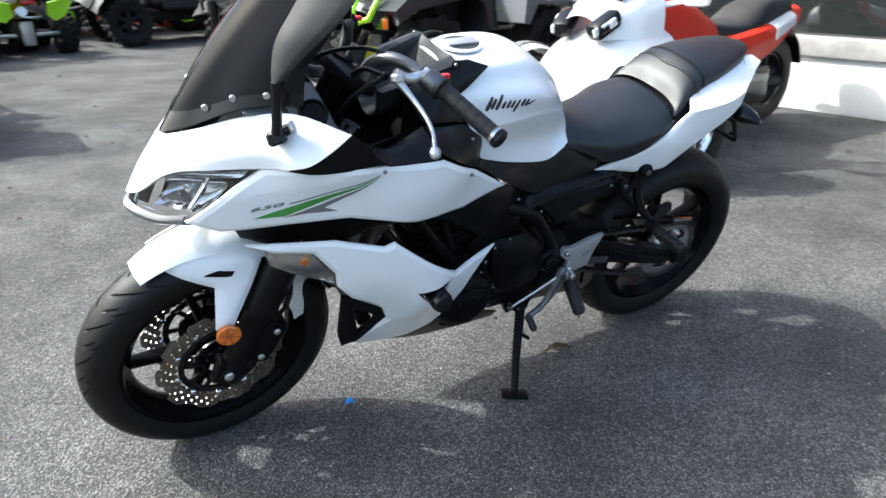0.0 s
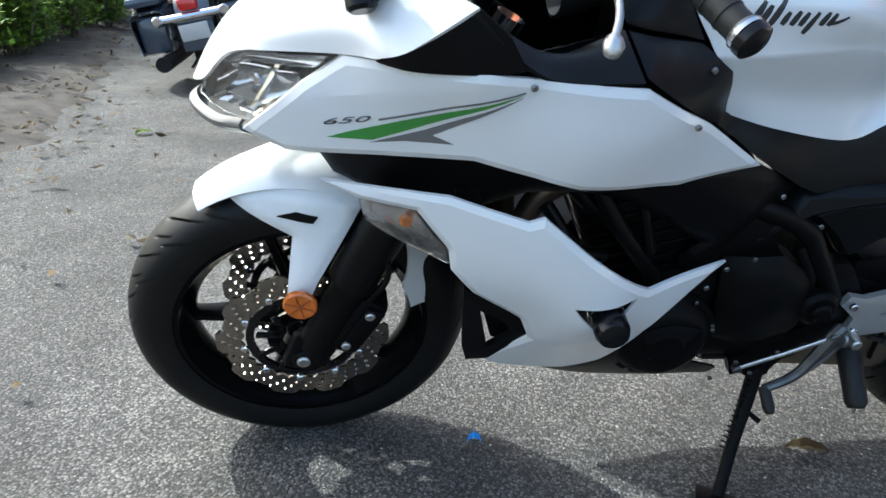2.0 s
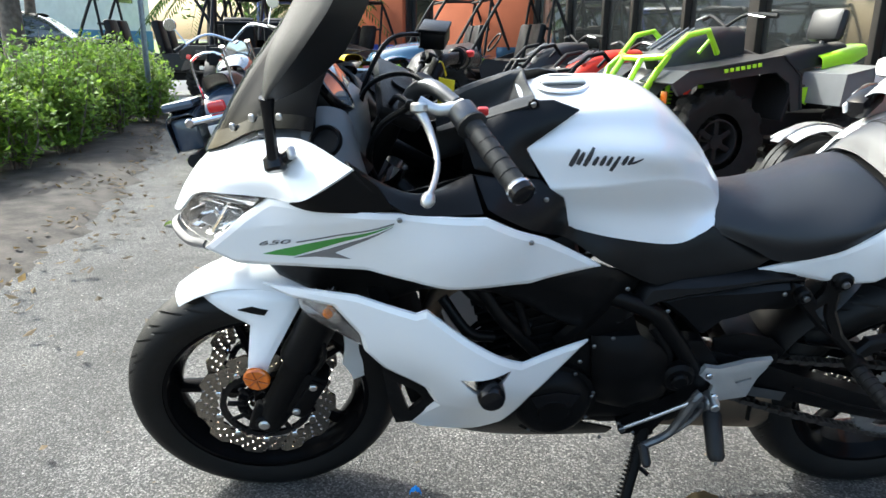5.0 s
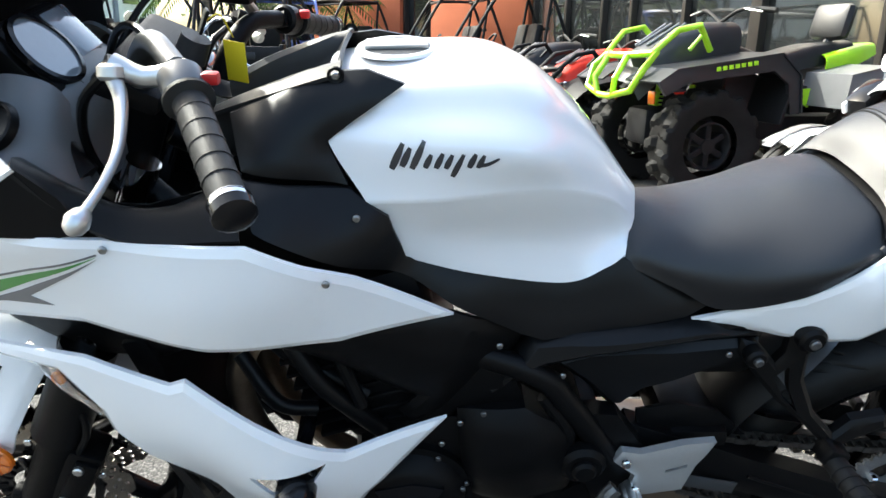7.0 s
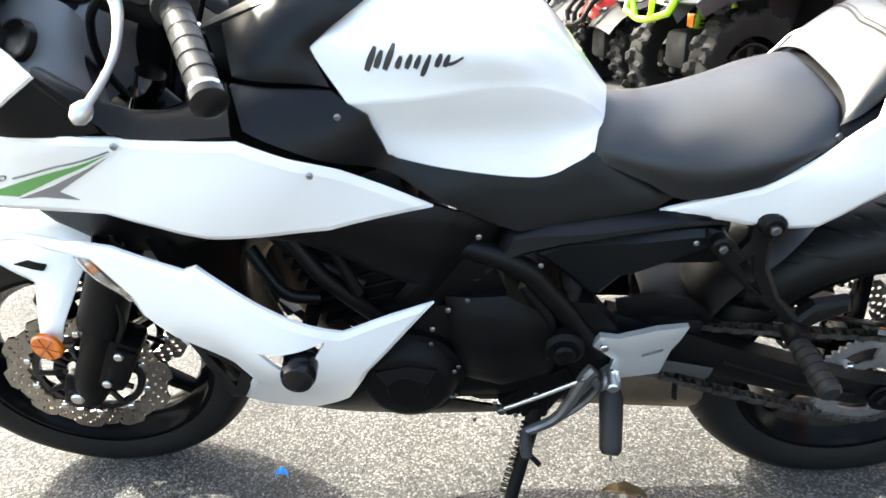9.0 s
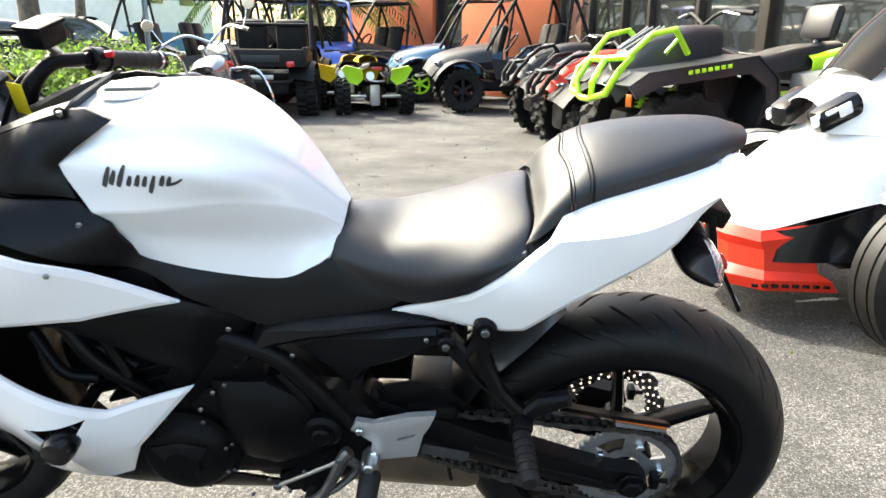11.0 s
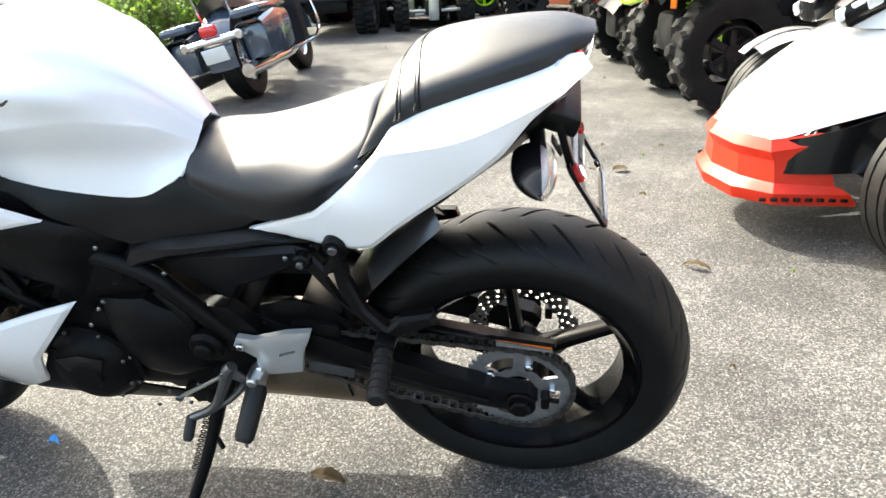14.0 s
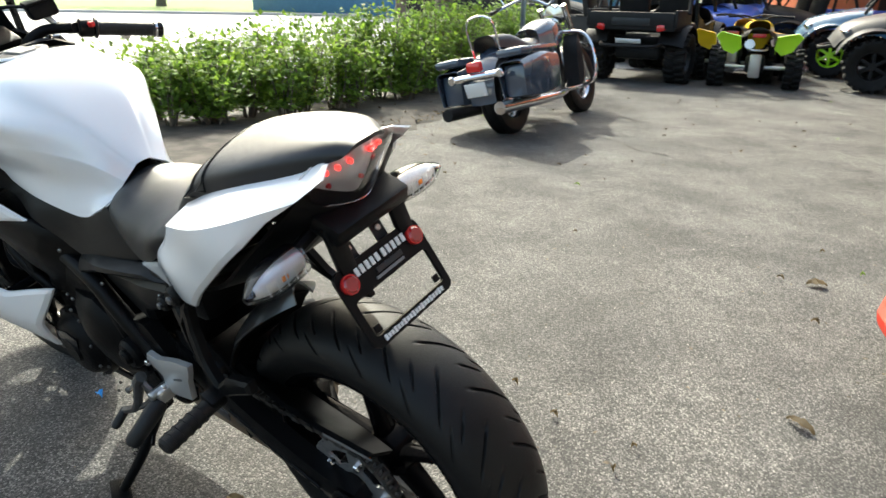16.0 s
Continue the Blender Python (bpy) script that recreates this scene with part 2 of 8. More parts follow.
def flatmesh(loops, step, fill=True, creases=()):
    """Triangles inside the first loop and outside the others, with edges along the creases."""
    from_pts, edges = [], []
    for loop in loops:
        ring = []
        for a, b in zip(loop, loop[1:] + loop[:1]):
            n = max(1, int(math.dist(a, b) / step))
            ring += [(a[0] + (b[0] - a[0]) * k / n, a[1] + (b[1] - a[1]) * k / n) for k in range(n)]
        k0 = len(from_pts)
        from_pts += ring
        edges += [(k0 + i, k0 + (i + 1) % len(ring)) for i in range(len(ring))]
    for line in creases:
        row = []
        for a, b in zip(line, line[1:]):
            n = max(1, int(math.dist(a, b) / step))
            row += [(a[0] + (b[0] - a[0]) * k / n, a[1] + (b[1] - a[1]) * k / n) for k in range(n)]
        row.append(line[-1])
        runs = [[]]
        for p in row:
            if inside(p, loops[0]) and not any(inside(p, h) for h in loops[1:]):
                runs[-1].append(p)
            elif runs[-1]:
                runs.append([])
        for run in runs:
            k0 = len(from_pts)
            from_pts += run
            edges += [(k0 + i, k0 + i + 1) for i in range(len(run) - 1)]
    if fill:
        xs, zs = [p[0] for p in loops[0]], [p[1] for p in loops[0]]
        z, odd = min(zs) + step / 2, 0
        edge = np.array(from_pts)
        while z < max(zs):
            x = min(xs) + (step / 2 if odd else 0)
            while x < max(xs):
                if inside((x, z), loops[0]) and ((edge - (x, z)) ** 2).sum(1).min() > (0.55 * step) ** 2:
                    from_pts.append((x, z))
                x += step
            z, odd = z + step * 0.87, 1 - odd
    from mathutils.geometry import delaunay_2d_cdt
    v, e, f, *_ = delaunay_2d_cdt([Vector(p) for p in from_pts], edges, [], 0, 1e-6)
    tri = []
    for t in f:
        c = (sum(v[i].x for i in t) / len(t), sum(v[i].y for i in t) / len(t))
        if inside(c, loops[0]) and not any(inside(c, h) for h in loops[1:]):
            tri.append(tuple(t))
    return [(p.x, p.y) for p in v], tri


def inset(poly, d):
    """The closed outline drawn in by d, with its tight corners left out."""
    area = sum(a[0] * b[1] - b[0] * a[1] for a, b in zip(poly, poly[1:] + poly[:1]))
    sg = 1 if area > 0 else -1
    out = []
    n = len(poly)
    for i in range(n):
        p, a, b = np.array(poly[i - 1]), np.array(poly[i]), np.array(poly[(i + 1) % n])
        u, v = (a - p) / np.linalg.norm(a - p), (b - a) / np.linalg.norm(b - a)
        n1, n2 = sg * np.array((-u[1], u[0])), sg * np.array((-v[1], v[0]))
        m = n1 + n2
        k = d * 2 / max(0.5, float(m @ m))
        q = a + m * k
        if inside(tuple(q), poly):
            out.append((float(q[0]), float(q[1])))
    return out + out[:1]


def thicken(pts, tri, front, back):
    """Closed solid between two sheets of points over the same triangles."""
    n = len(pts)
    count = {}
    for t in tri:
        for a, b in zip(t, t[1:] + t[:1]):
            count[(a, b)] = 1
    rim = [(a, b) for a, b in count if (b, a) not in count]
    fs = list(tri) + [tuple(reversed([i + n for i in t])) for t in tri] + [(b, a, a + n, b + n) for a, b in rim]
    return list(front) + list(back), fs


def panel(outline, ctrl, thick=0.005, step=0.018, holes=(), lift=0.0, edge=0.0, wide=0.0, folds=()):
    """A curved side panel: outline in (x, z), its sideways place y by control points, thickness towards the midplane.
    edge, wide: how far and over which width the rim is chamfered inwards. folds: creases (x0, z0, x1, z1, slope) past whose right side the sheet turns inwards."""
    outline = [tuple(p[:2]) for p in outline]
    lines = [[(f[0] + (f[2] - f[0]) * k / 8, f[1] + (f[3] - f[1]) * k / 8) for k in range(9)] for f in folds]
    if wide:
        lines.append(inset(outline, wide))
    pts, tri = flatmesh([outline] + [list(h) for h in holes], step, creases=lines)
    a = np.array(pts)
    y = (ctrl if callable(ctrl) else tps(ctrl))(a[:, 0], a[:, 1]) - lift
    if edge:
        ol = np.array(outline)
        nx = np.roll(ol, -1, 0)
        d = np.full(len(a), 9.0)
        for p, q in zip(ol, nx):
            u = np.clip(((a - p) @ (q - p)) / max(1e-9, (q - p) @ (q - p)), 0, 1)
            d = np.minimum(d, np.linalg.norm(a - (p + u[:, None] * (q - p)), axis=1))
        w = wide or step * 1.2
        k = np.clip(1 - d / w, 0, 1)
        y = y + edge * (k if wide else k * k)
    for x0, z0, x1, z1, slope in folds:
        side = ((a[:, 0] - x0) * (z1 - z0) - (a[:, 1] - z0) * (x1 - x0)) / math.hypot(x1 - x0, z1 - z0)
        y = y + slope * np.maximum(side, 0)
    front = [(p[0], yy, p[1]) for p, yy in zip(pts, y)]
    back = [(p[0], yy + thick, p[1]) for p, yy in zip(pts, y)]
    return thicken(pts, tri, front, back)


def tube(pts, r, n=10, smooth=0, caps=True):
    """A round bar along points; r may be a list."""
    r = list(r) if hasattr(r, "__len__") else [r] * len(pts)
    if smooth:
        p4 = crom([(*p, q) for p, q in zip(pts, r)], smooth)
        pts, r = p4[:, :3], p4[:, 3]
    p = np.array([tuple(q) for q in pts], float)
    vs, fs = [], []
    t0 = p[1] - p[0]
    side = np.cross(t0, (0.0, 0.0, 1.0) if abs(t0[2]) < 0.9 * np.linalg.norm(t0) else (1.0, 0.0, 0.0))
    for i in range(len(p)):
        t = p[min(i + 1, len(p) - 1)] - p[max(i - 1, 0)]
        t /= max(np.linalg.norm(t), 1e-9)
        side = side - t * (side @ t)
        side /= np.linalg.norm(side)
        up = np.cross(t, side)
        for k in range(n):
            a = 2 * math.pi * k / n
            vs.append(tuple(p[i] + r[i] * (math.cos(a) * side + math.sin(a) * up)))
    for i in range(len(p) - 1):
        for k in range(n):
            a, b = i * n + k, i * n + (k + 1) % n
            fs.append((a, b, b + n, a + n))
    if caps:
        fs += [tuple(reversed(range(n))), tuple(range((len(p) - 1) * n, len(p) * n))]
    return vs, fs


def lathe(prof, n=32, closed=False):
    """Revolves (radius, sideways) about the y axis."""
    m = len(prof)
    vs = [(r * math.cos(2 * math.pi * k / n), h, r * math.sin(2 * math.pi * k / n)) for k in range(n) for r, h in prof]
    fs = []
    for k in range(n):
        for j in range(m if closed else m - 1):
            a, b = k * m + j, k * m + (j + 1) % m
            c, d = ((k + 1) % n) * m + (j + 1) % m, ((k + 1) % n) * m + j
            fs.append((a, b, c, d))
    return vs, fs


def at(geo, x, y, z, rx=0, ry=0, rz=0):
    return xf(geo, pose(x, y, z, rx, ry, rz))


def disc(r, h, n=24, rim=0.0):
    """A round button along y, centred at the origin, with a rounded rim."""
    rim = rim or min(r, h) * 0.25
    return lathe([(0.0002, -h / 2), (r - rim, -h / 2), (r, -h / 2 + rim), (r, h / 2 - rim), (r - rim, h / 2), (0.0002, h / 2)], n)

# ---- the white sport motorcycle: x to its rear, y to its right, z up, rear tyre contact at the origin ----
bike = empty("sport_motorcycle", pose(0.719, 2.423, 0) @ pose(0, 0, 0, 0, 0, 32.0) @ pose(0, 0, 0, 15.06, 0, 0),
             "pearl white and black sport motorcycle leaning on its side stand", "motorcycle")
RAKE = pose(0, 0, 0, 0, 24.5, 0)
HEAD = Vector((-1.41, 0, 0.30)) + RAKE.to_3x3() @ Vector((0.035, 0, 0))
STEER = Matrix.Translation(HEAD) @ RAKE @ pose(0, 0, 0, 0, 0, 4.6) @ RAKE.inverted() @ Matrix.Translation(-HEAD)


def tyre(R, w, bead, grooves, seed):
    """A road tyre about the y axis; its slanted tread grooves run along the rows of the mesh."""
    each, nv = 36, 49
    nu = grooves * each
    vs, fs = [], []
    h = R - bead
    for i in range(nu):
        for j in range(nv):
            s = -1 + 2 * j / (nv - 1)
            q = abs(s)
            th = s * 2.05
            y = w / 2 * math.sin(th) / (1 if abs(th) < math.pi / 2 else 1 + 0.15 * (abs(th) - math.pi / 2))
            r = (R - h * 0.55) + h * 0.55 * math.cos(th) if abs(th) < math.pi / 2 else (R - h * 0.55) + h * 0.95 * math.cos(th)
            a = 2 * math.pi * (i / nu - (1.25 * q + 0.5 * q * q if q < 0.66 else 1.043) / grooves)
            k = (i + (each // 2 if s > 0 else 0)) % each
            if k in (0, 1) and 0.05 < q < 0.43:
                r -= 0.0055 * min(1.0, (q - 0.04) * 16, (0.46 - q) * 16)
            if k in (each // 2, each // 2 + 1) and 0.20 < q < 0.34 or k in (each * 3 // 4, each * 3 // 4 + 1) and 0.40 < q < 0.60:
                r -= 0.0045
            vs.append((r * math.cos(a), y, r * math.sin(a)))
    for i in range(nu):
        for j in range(nv - 1):
            a, b = i * nv + j, ((i + 1) % nu) * nv + j
            fs.append((a, a + 1, b + 1, b))
    return vs, fs


def petal_disc(R, r_in, petals, y, thick=0.005):
    """A wave brake disc with drilled holes."""
    outer = []
    for k in range(petals * 10):
        a = 2 * math.pi * k / (petals * 10)
        w = math.cos(a * petals)
        outer.append(((R - 0.005 + 0.005 * (1 if w > 0 else max(-1, w * 1.6))) * math.cos(a), (R - 0.005 + 0.005 * (1 if w > 0 else max(-1, w * 1.6))) * math.sin(a)))
    inner = [(r_in * (1 - 0.06 * (k % 2)) * math.cos(2 * math.pi * k / 60), r_in * (1 - 0.06 * (k % 2)) * math.sin(2 * math.pi * k / 60)) for k in range(60)]
    holes = []
    for ring, rr in enumerate((R - 0.0115, R - 0.0215, R - 0.0320)):
        for k in range(petals * 3):
            a = 2 * math.pi * (k + 0.33 * ring) / (petals * 3)
            cx, cz = rr * math.cos(a), rr * math.sin(a)
            holes.append([(cx + 0.0038 * math.cos(b * math.pi / 4), cz + 0.0038 * math.sin(b * math.pi / 4)) for b in range(8)])
    pts, tri = flatmesh([outer, inner] + holes, 0.02, fill=False)
    return thicken(pts, tri, [(p[0], y - thick / 2, p[1]) for p in pts], [(p[0], y + thick / 2, p[1]) for p in pts])


def rim_ring(R, w):
    """The wheel's rim band with lips and a drop centre."""
    return lathe([(R, -w / 2), (R - 0.008, -w / 2), (R - 0.014, -w / 2 + 0.012), (R - 0.030, -w / 2 + 0.028), (R - 0.034, 0), (R - 0.030, w / 2 - 0.028), (R - 0.014, w / 2 - 0.012),
                  (R - 0.008, w / 2), (R, w / 2), (R + 0.004, w / 2 - 0.004), (R - 0.004, w / 2 - 0.02), (R - 0.018, 0), (R - 0.004, -w / 2 + 0.02), (R + 0.004, -w / 2 + 0.004)], 96, closed=True)


def spoke(r0, r1, w0, w1, d0, d1, bend):
    """One cast spoke, from the hub outwards along z."""
    rows = []
    for k in range(7):
        t = k / 6
        r, w, d = r0 + (r1 - r0) * t, w0 + (w1 - w0) * t, d0 + (d1 - d0) * t
        x = bend * math.sin(t * math.pi) * 0.02
        sec = [(-w, -d * 0.5), (-w * 0.6, -d), (w * 0.6, -d), (w, -d * 0.5), (w, d * 0.5), (w * 0.6, d), (-w * 0.6, d), (-w, d * 0.5)]
        rows.append([(x + a, b, r) for a, b in sec])
    vs = [v for r in rows for v in r]
    fs = [(i * 8 + k, i * 8 + (k + 1) % 8, (i + 1) * 8 + (k + 1) % 8, (i + 1) * 8 + k) for i in range(6) for k in range(8)]
    return vs, fs


def wheel(name, c, R, w, bead, rimw, turn, grooves, seed, label, first):
    m = turn @ Matrix.Translation(c)
    hub = join(lathe([(0.0, -0.055), (0.026, -0.055), (0.030, -0.05), (0.032, -0.03), (0.048, -0.02), (0.048, 0.02), (0.032, 0.03), (0.030, 0.05), (0.026, 0.055), (0.0, 0.055)], 32))
    body = part(name, xf(join(rim_ring(bead, rimw), hub), m), WHEELB, bike, label)
    part("tyre", xf(tyre(R, w, bead, grooves, seed), m), RUBBER, body, "black road tyre with slanted grooves", 50)
    for k in range(5):
        part("spoke", xf(xf(spoke(0.04, bead - 0.028, 0.0125, 0.0090, 0.022, 0.016, 0), pose(0, 0, 0, 0, 72 * k + first, 0)), m), WHEELB, body)
    return body, m


AX_F, AX_R = Vector((-1.41, 0, 0.30)), Vector((0, 0, 0.312))
front_wheel, MF = wheel("front_wheel", AX_F, 0.300, 0.120, 0.221, 0.095, STEER, 19, 1, "gloss black cast front wheel", 57)
rear_wheel, MR = wheel("rear_wheel", AX_R, 0.312, 0.160, 0.221, 0.130, Matrix(), 18, 2, "gloss black cast rear wheel", 66)
for s in (-1, 1):
    d = part("brake_disc", xf(petal_disc(0.150, 0.108, 10, s * 0.068), MF), STEEL, front_wheel, "drilled wave brake disc")
    spid = join(*[at(box((0, s * 0.062, 0.078), (0.012, 0.006, 0.04), 0.002), 0, 0, 0, 12, 36 * k, 0) for k in range(10)], at(lathe([(0.04, -0.003), (0.064, -0.003), (0.064, 0.003), (0.04, 0.003)], 32, True), 0, s * 0.062, 0), at(lathe([(0.086, -0.004), (0.100, -0.003), (0.100, 0.003), (0.086, 0.004)], 48, True), 0, s * 0.064, 0))
    part("disc_carrier", xf(spid, MF), GLOSS, front_wheel)
    for k in range(10):
        part("disc_button", xf(at(disc(0.007, 0.009, 12), 0.106 * math.cos(k * math.pi / 5 + 0.2), s * 0.068, 0.106 * math.sin(k * math.pi / 5 + 0.2)), MF), CHROME, front_wheel)
part("brake_disc", xf(petal_disc(0.110, 0.075, 8, 0.075), MR), STEEL, rear_wheel, "drilled wave brake disc")

# front fork, in the steered frame
for s in (-1, 1):
    foot = Vector((-1.395, s * 0.098, 0.295))
    up = RAKE.to_3x3() @ Vector((0, 0, 1))
    leg = part("fork_leg", xf(tube([foot - up * 0.02, foot + up * 0.03, foot + up * 0.10, foot + up * 0.26], [0.026, 0.034, 0.032, 0.032], 18, 3), STEER), DARKM, bike, "black telescopic fork leg")
    part("inner_tube", xf(tube([foot + up * 0.24, foot + up * 0.66], 0.0205, 16), STEER), CHROME, leg)
    part("fork_guard", xf(tube([foot + up * 0.18 + Vector((-0.006, 0, 0)), foot + up * 0.36], [0.040, 0.038], 16), STEER), BLACKP, leg)
    part("axle_clamp", xf(join(box((foot.x - 0.012, s * 0.100, 0.30), (0.062, 0.03, 0.07), 0.008, (0, 20, 0)), at(disc(0.019, 0.012), -1.41, s * 0.118, 0.30)), STEER), DARKM, leg)
    cal = part("brake_caliper", xf(join(box((-1.318, s * 0.098, 0.375), (0.055, 0.062, 0.125), 0.012, (0, 30, 0)), box((-1.312, s * 0.130, 0.375), (0.035, 0.012, 0.10), 0.005, (0, 30, 0)),
               box((-1.345, s * 0.102, 0.40), (0.05, 0.022, 0.03), 0.005, (0, 20, 0))), STEER), DARKM, bike, "black twin-piston front brake caliper")
    for dz in (-0.03, 0.035):
        part("bolt", xf(at(disc(0.008, 0.008, 10), -1.320 + dz * 0.6, s * 0.139, 0.378 + dz), STEER), ALU, cal)
    part("reflector", xf(at(disc(0.027, 0.012, 28), -1.398, s * 0.142, 0.438, 0, 0, 4 * s), Matrix()), ORANGE, bike, "round amber reflector")
    for q in range(3):
        part("reflector_rib", xf(at(tube([(-0.024, 0, 0), (0.024, 0, 0)], 0.0014, 6), -1.398, s * 0.1485, 0.438, 0, 60 * q + 15, 4 * s), Matrix()), RIBO, bike)
    part("brake_hose", xf(tube([(-1.30, s * 0.12, 0.43), (-1.27, s * 0.13, 0.50), (-1.29, s * 0.10, 0.60), (-1.24, s * 0.06, 0.75)], 0.0055, 8, 5), STEER), BLACKP, bike)
part("front_axle", xf(at(disc(0.012, 0.26, 16), -1.41, 0, 0.30), STEER), ALU, bike)
part("steering_yoke", xf(join(box((-1.205, 0, 0.80), (0.07, 0.25, 0.035), 0.01, (0, 24.5, 0)), box((-1.118, 0, 0.985), (0.075, 0.25, 0.028), 0.01, (0, 24.5, 0)), tube([(-1.20, 0, 0.76), (-1.10, 0, 1.0)], 0.025, 16)), STEER), DARKM, bike)


# front mudguard
def fender_grid(a0, a1, half, R, n=18, m=11):
    g = []
    for i in range(n):
        t = i / (n - 1)
        a = radians(a0 + (a1 - a0) * t)
        hw = half * (0.55 + 0.45 * min(1, t * 2.2)) * (1 - 0.34 * (max(0, t - 0.62) / 0.38) ** 1.5)
        row = []
        for j in range(m):
            s = -1 + 2 * j / (m - 1)
            rr = R * (0.925 + 0.10 * math.sin(math.pi * min(1.0, 0.06 + t * 1.15)) - 0.03 * t) - (0.045 * (0.4 + 0.6 * t) + 0.062 * max(0.0, min(1.0, (t - 0.60) / 0.22))) * abs(s) ** 3
            row.append((AX_F.x + rr * math.cos(a), s * hw, AX_F.z + rr * math.sin(a)))
        g.append(row)
    return g


guard = part("front_mudguard", xf(shell(fender_grid(119, 14, 0.080, 0.338, 30), 0.004), STEER), WHITE, bike, "white front mudguard with side stays")
FEN = [(-1.522, 0.590), (-1.482, 0.571), (-1.409, 0.535), (-1.420, 0.440), (-1.386, 0.428), (-1.371, 0.466), (-1.330, 0.540), (-1.300, 0.592), (-1.340, 0.612), (-1.450, 0.616)]
FENC = [(-1.522, 0.590, -0.050), (-1.487, 0.571, -0.078), (-1.409, 0.535, -0.100), (-1.420, 0.440, -0.128), (-1.386, 0.428, -0.130), (-1.371, 0.466, -0.128), (-1.300, 0.592, -0.088), (-1.450, 0.622, -0.062), (-1.39, 0.575, -0.100), (-1.35, 0.56, -0.105)]
for g in (panel(FEN, FENC, 0.005, 0.010, edge=0.008, wide=0.014), flip(panel(FEN, FENC, 0.005, 0.010, edge=0.008, wide=0.014))):
    part("mudguard_stay", g, WHITE, guard)
slot = panel([(-1.430, 0.572), (-1.400, 0.583), (-1.368, 0.578), (-1.375, 0.568)], FENC, 0.003, 0.01, lift=0.0025)
for g in (slot, flip(slot)):
    part("vent", g, BLACKP, guard)

# fairing
A_OUT = [(-1.458, 0.738), (-1.376, 0.822), (-1.323, 0.866), (-1.284, 0.873), (-1.155, 0.878), (-1.060, 0.869), (-0.970, 0.862), (-0.862, 0.801), (-0.746, 0.718), (-0.882, 0.712), (-1.028, 0.726), (-1.090, 0.742), (-1.163, 0.754), (-1.284, 0.740), (-1.401, 0.722)]
A_CTL = [(-1.458, 0.738, -0.134), (-1.376, 0.822, -0.176), (-1.323, 0.866, -0.200), (-1.284, 0.873, -0.226), (-1.155, 0.878, -0.262), (-1.108, 0.865, -0.254), (-0.965, 0.870, -0.248), (-0.891, 0.809, -0.229),
         (-0.746, 0.720, -0.200), (-0.897, 0.734, -0.218), (-1.031, 0.734, -0.252), (-1.190, 0.769, -0.226), (-1.384, 0.731, -0.165), (-1.05, 0.800, -0.262), (-1.20, 0.815, -0.232), (-0.96, 0.80, -0.252)]
upper = panel(A_OUT, A_CTL, 0.006, 0.0115, edge=0.004, wide=0.009, folds=[(-0.882, 0.700, -0.925, 0.880, 0.26), (-1.212, 0.853, -1.344, 0.814, 0.24)])
C_OUT = [(-1.357, 0.681), (-1.185, 0.690), (-1.082, 0.668), (-1.062, 0.677), (-0.985, 0.615), (-0.905, 0.556), (-0.882, 0.540), (-0.868, 0.540), (-0.750, 0.556), (-0.855, 0.440), (-0.900, 0.345), (-0.957, 0.304), (-1.013, 0.289), (-1.070, 0.282), (-1.102, 0.302),
         (-1.042, 0.420), (-1.062, 0.470), (-1.140, 0.522), (-1.176, 0.566), (-1.182, 0.604), (-1.228, 0.660), (-1.305, 0.662)]
C_CTL = [(-1.357, 0.681, -0.165), (-1.185, 0.692, -0.218), (-1.060, 0.684, -0.245), (-0.874, 0.540, -0.222), (-0.750, 0.556, -0.178), (-0.900, 0.452, -0.225), (-0.960, 0.346, -0.190), (-1.080, 0.310, -0.150), (-1.042, 0.420, -0.200),
         (-1.068, 0.485, -0.215), (-1.145, 0.525, -0.212), (-1.215, 0.597, -0.205), (-1.298, 0.650, -0.182), (-1.05, 0.58, -0.250), (-0.95, 0.50, -0.258), (-0.94, 0.55, -0.255)]
slot_hole = [(-1.000, 0.532), (-0.940, 0.536), (-0.905, 0.540), (-0.925, 0.510), (-0.960, 0.488), (-0.985, 0.512)]
lower = panel(C_OUT, C_CTL, 0.006, 0.0115, holes=[slot_hole], edge=0.005, wide=0.009, folds=[(-1.060, 0.420, -0.870, 0.455, 0.14)])
B_OUT = [(-1.384, 0.728), (-1.190, 0.766), (-1.034, 0.735), (-0.897, 0.731), (-0.746, 0.716), (-0.638, 0.660), (-0.668, 0.606), (-0.735, 0.545), (-0.800, 0.512), (-0.815, 0.545), (-0.790, 0.578), (-0.835, 0.606), (-0.878, 0.636), (-0.940, 0.668), (-1.000, 0.674), (-1.070, 0.662), (-1.13, 0.620), (-1.25, 0.600), (-1.345, 0.640)]
B_CTL = [(-1.384, 0.728, -0.150), (-1.190, 0.766, -0.190), (-1.034, 0.730, -0.200), (-0.897, 0.731, -0.196), (-0.746, 0.716, -0.160), (-0.650, 0.667, -0.138), (-0.69, 0.62, -0.150), (-0.748, 0.56, -0.168), (-0.800, 0.52, -0.180), (-0.860, 0.640, -0.186), (-0.760, 0.640, -0.176), (-1.04, 0.66, -0.186), (-1.345, 0.640, -0.130), (-1.25, 0.60, -0.150), (-1.2, 0.70, -0.175)]
mid = panel(B_OUT, B_CTL, 0.006, 0.014, edge=0.008, wide=0.012, folds=[(-0.772, 0.540, -0.722, 0.690, 0.30), (-0.870, 0.700, -0.722, 0.640, 0.22)])
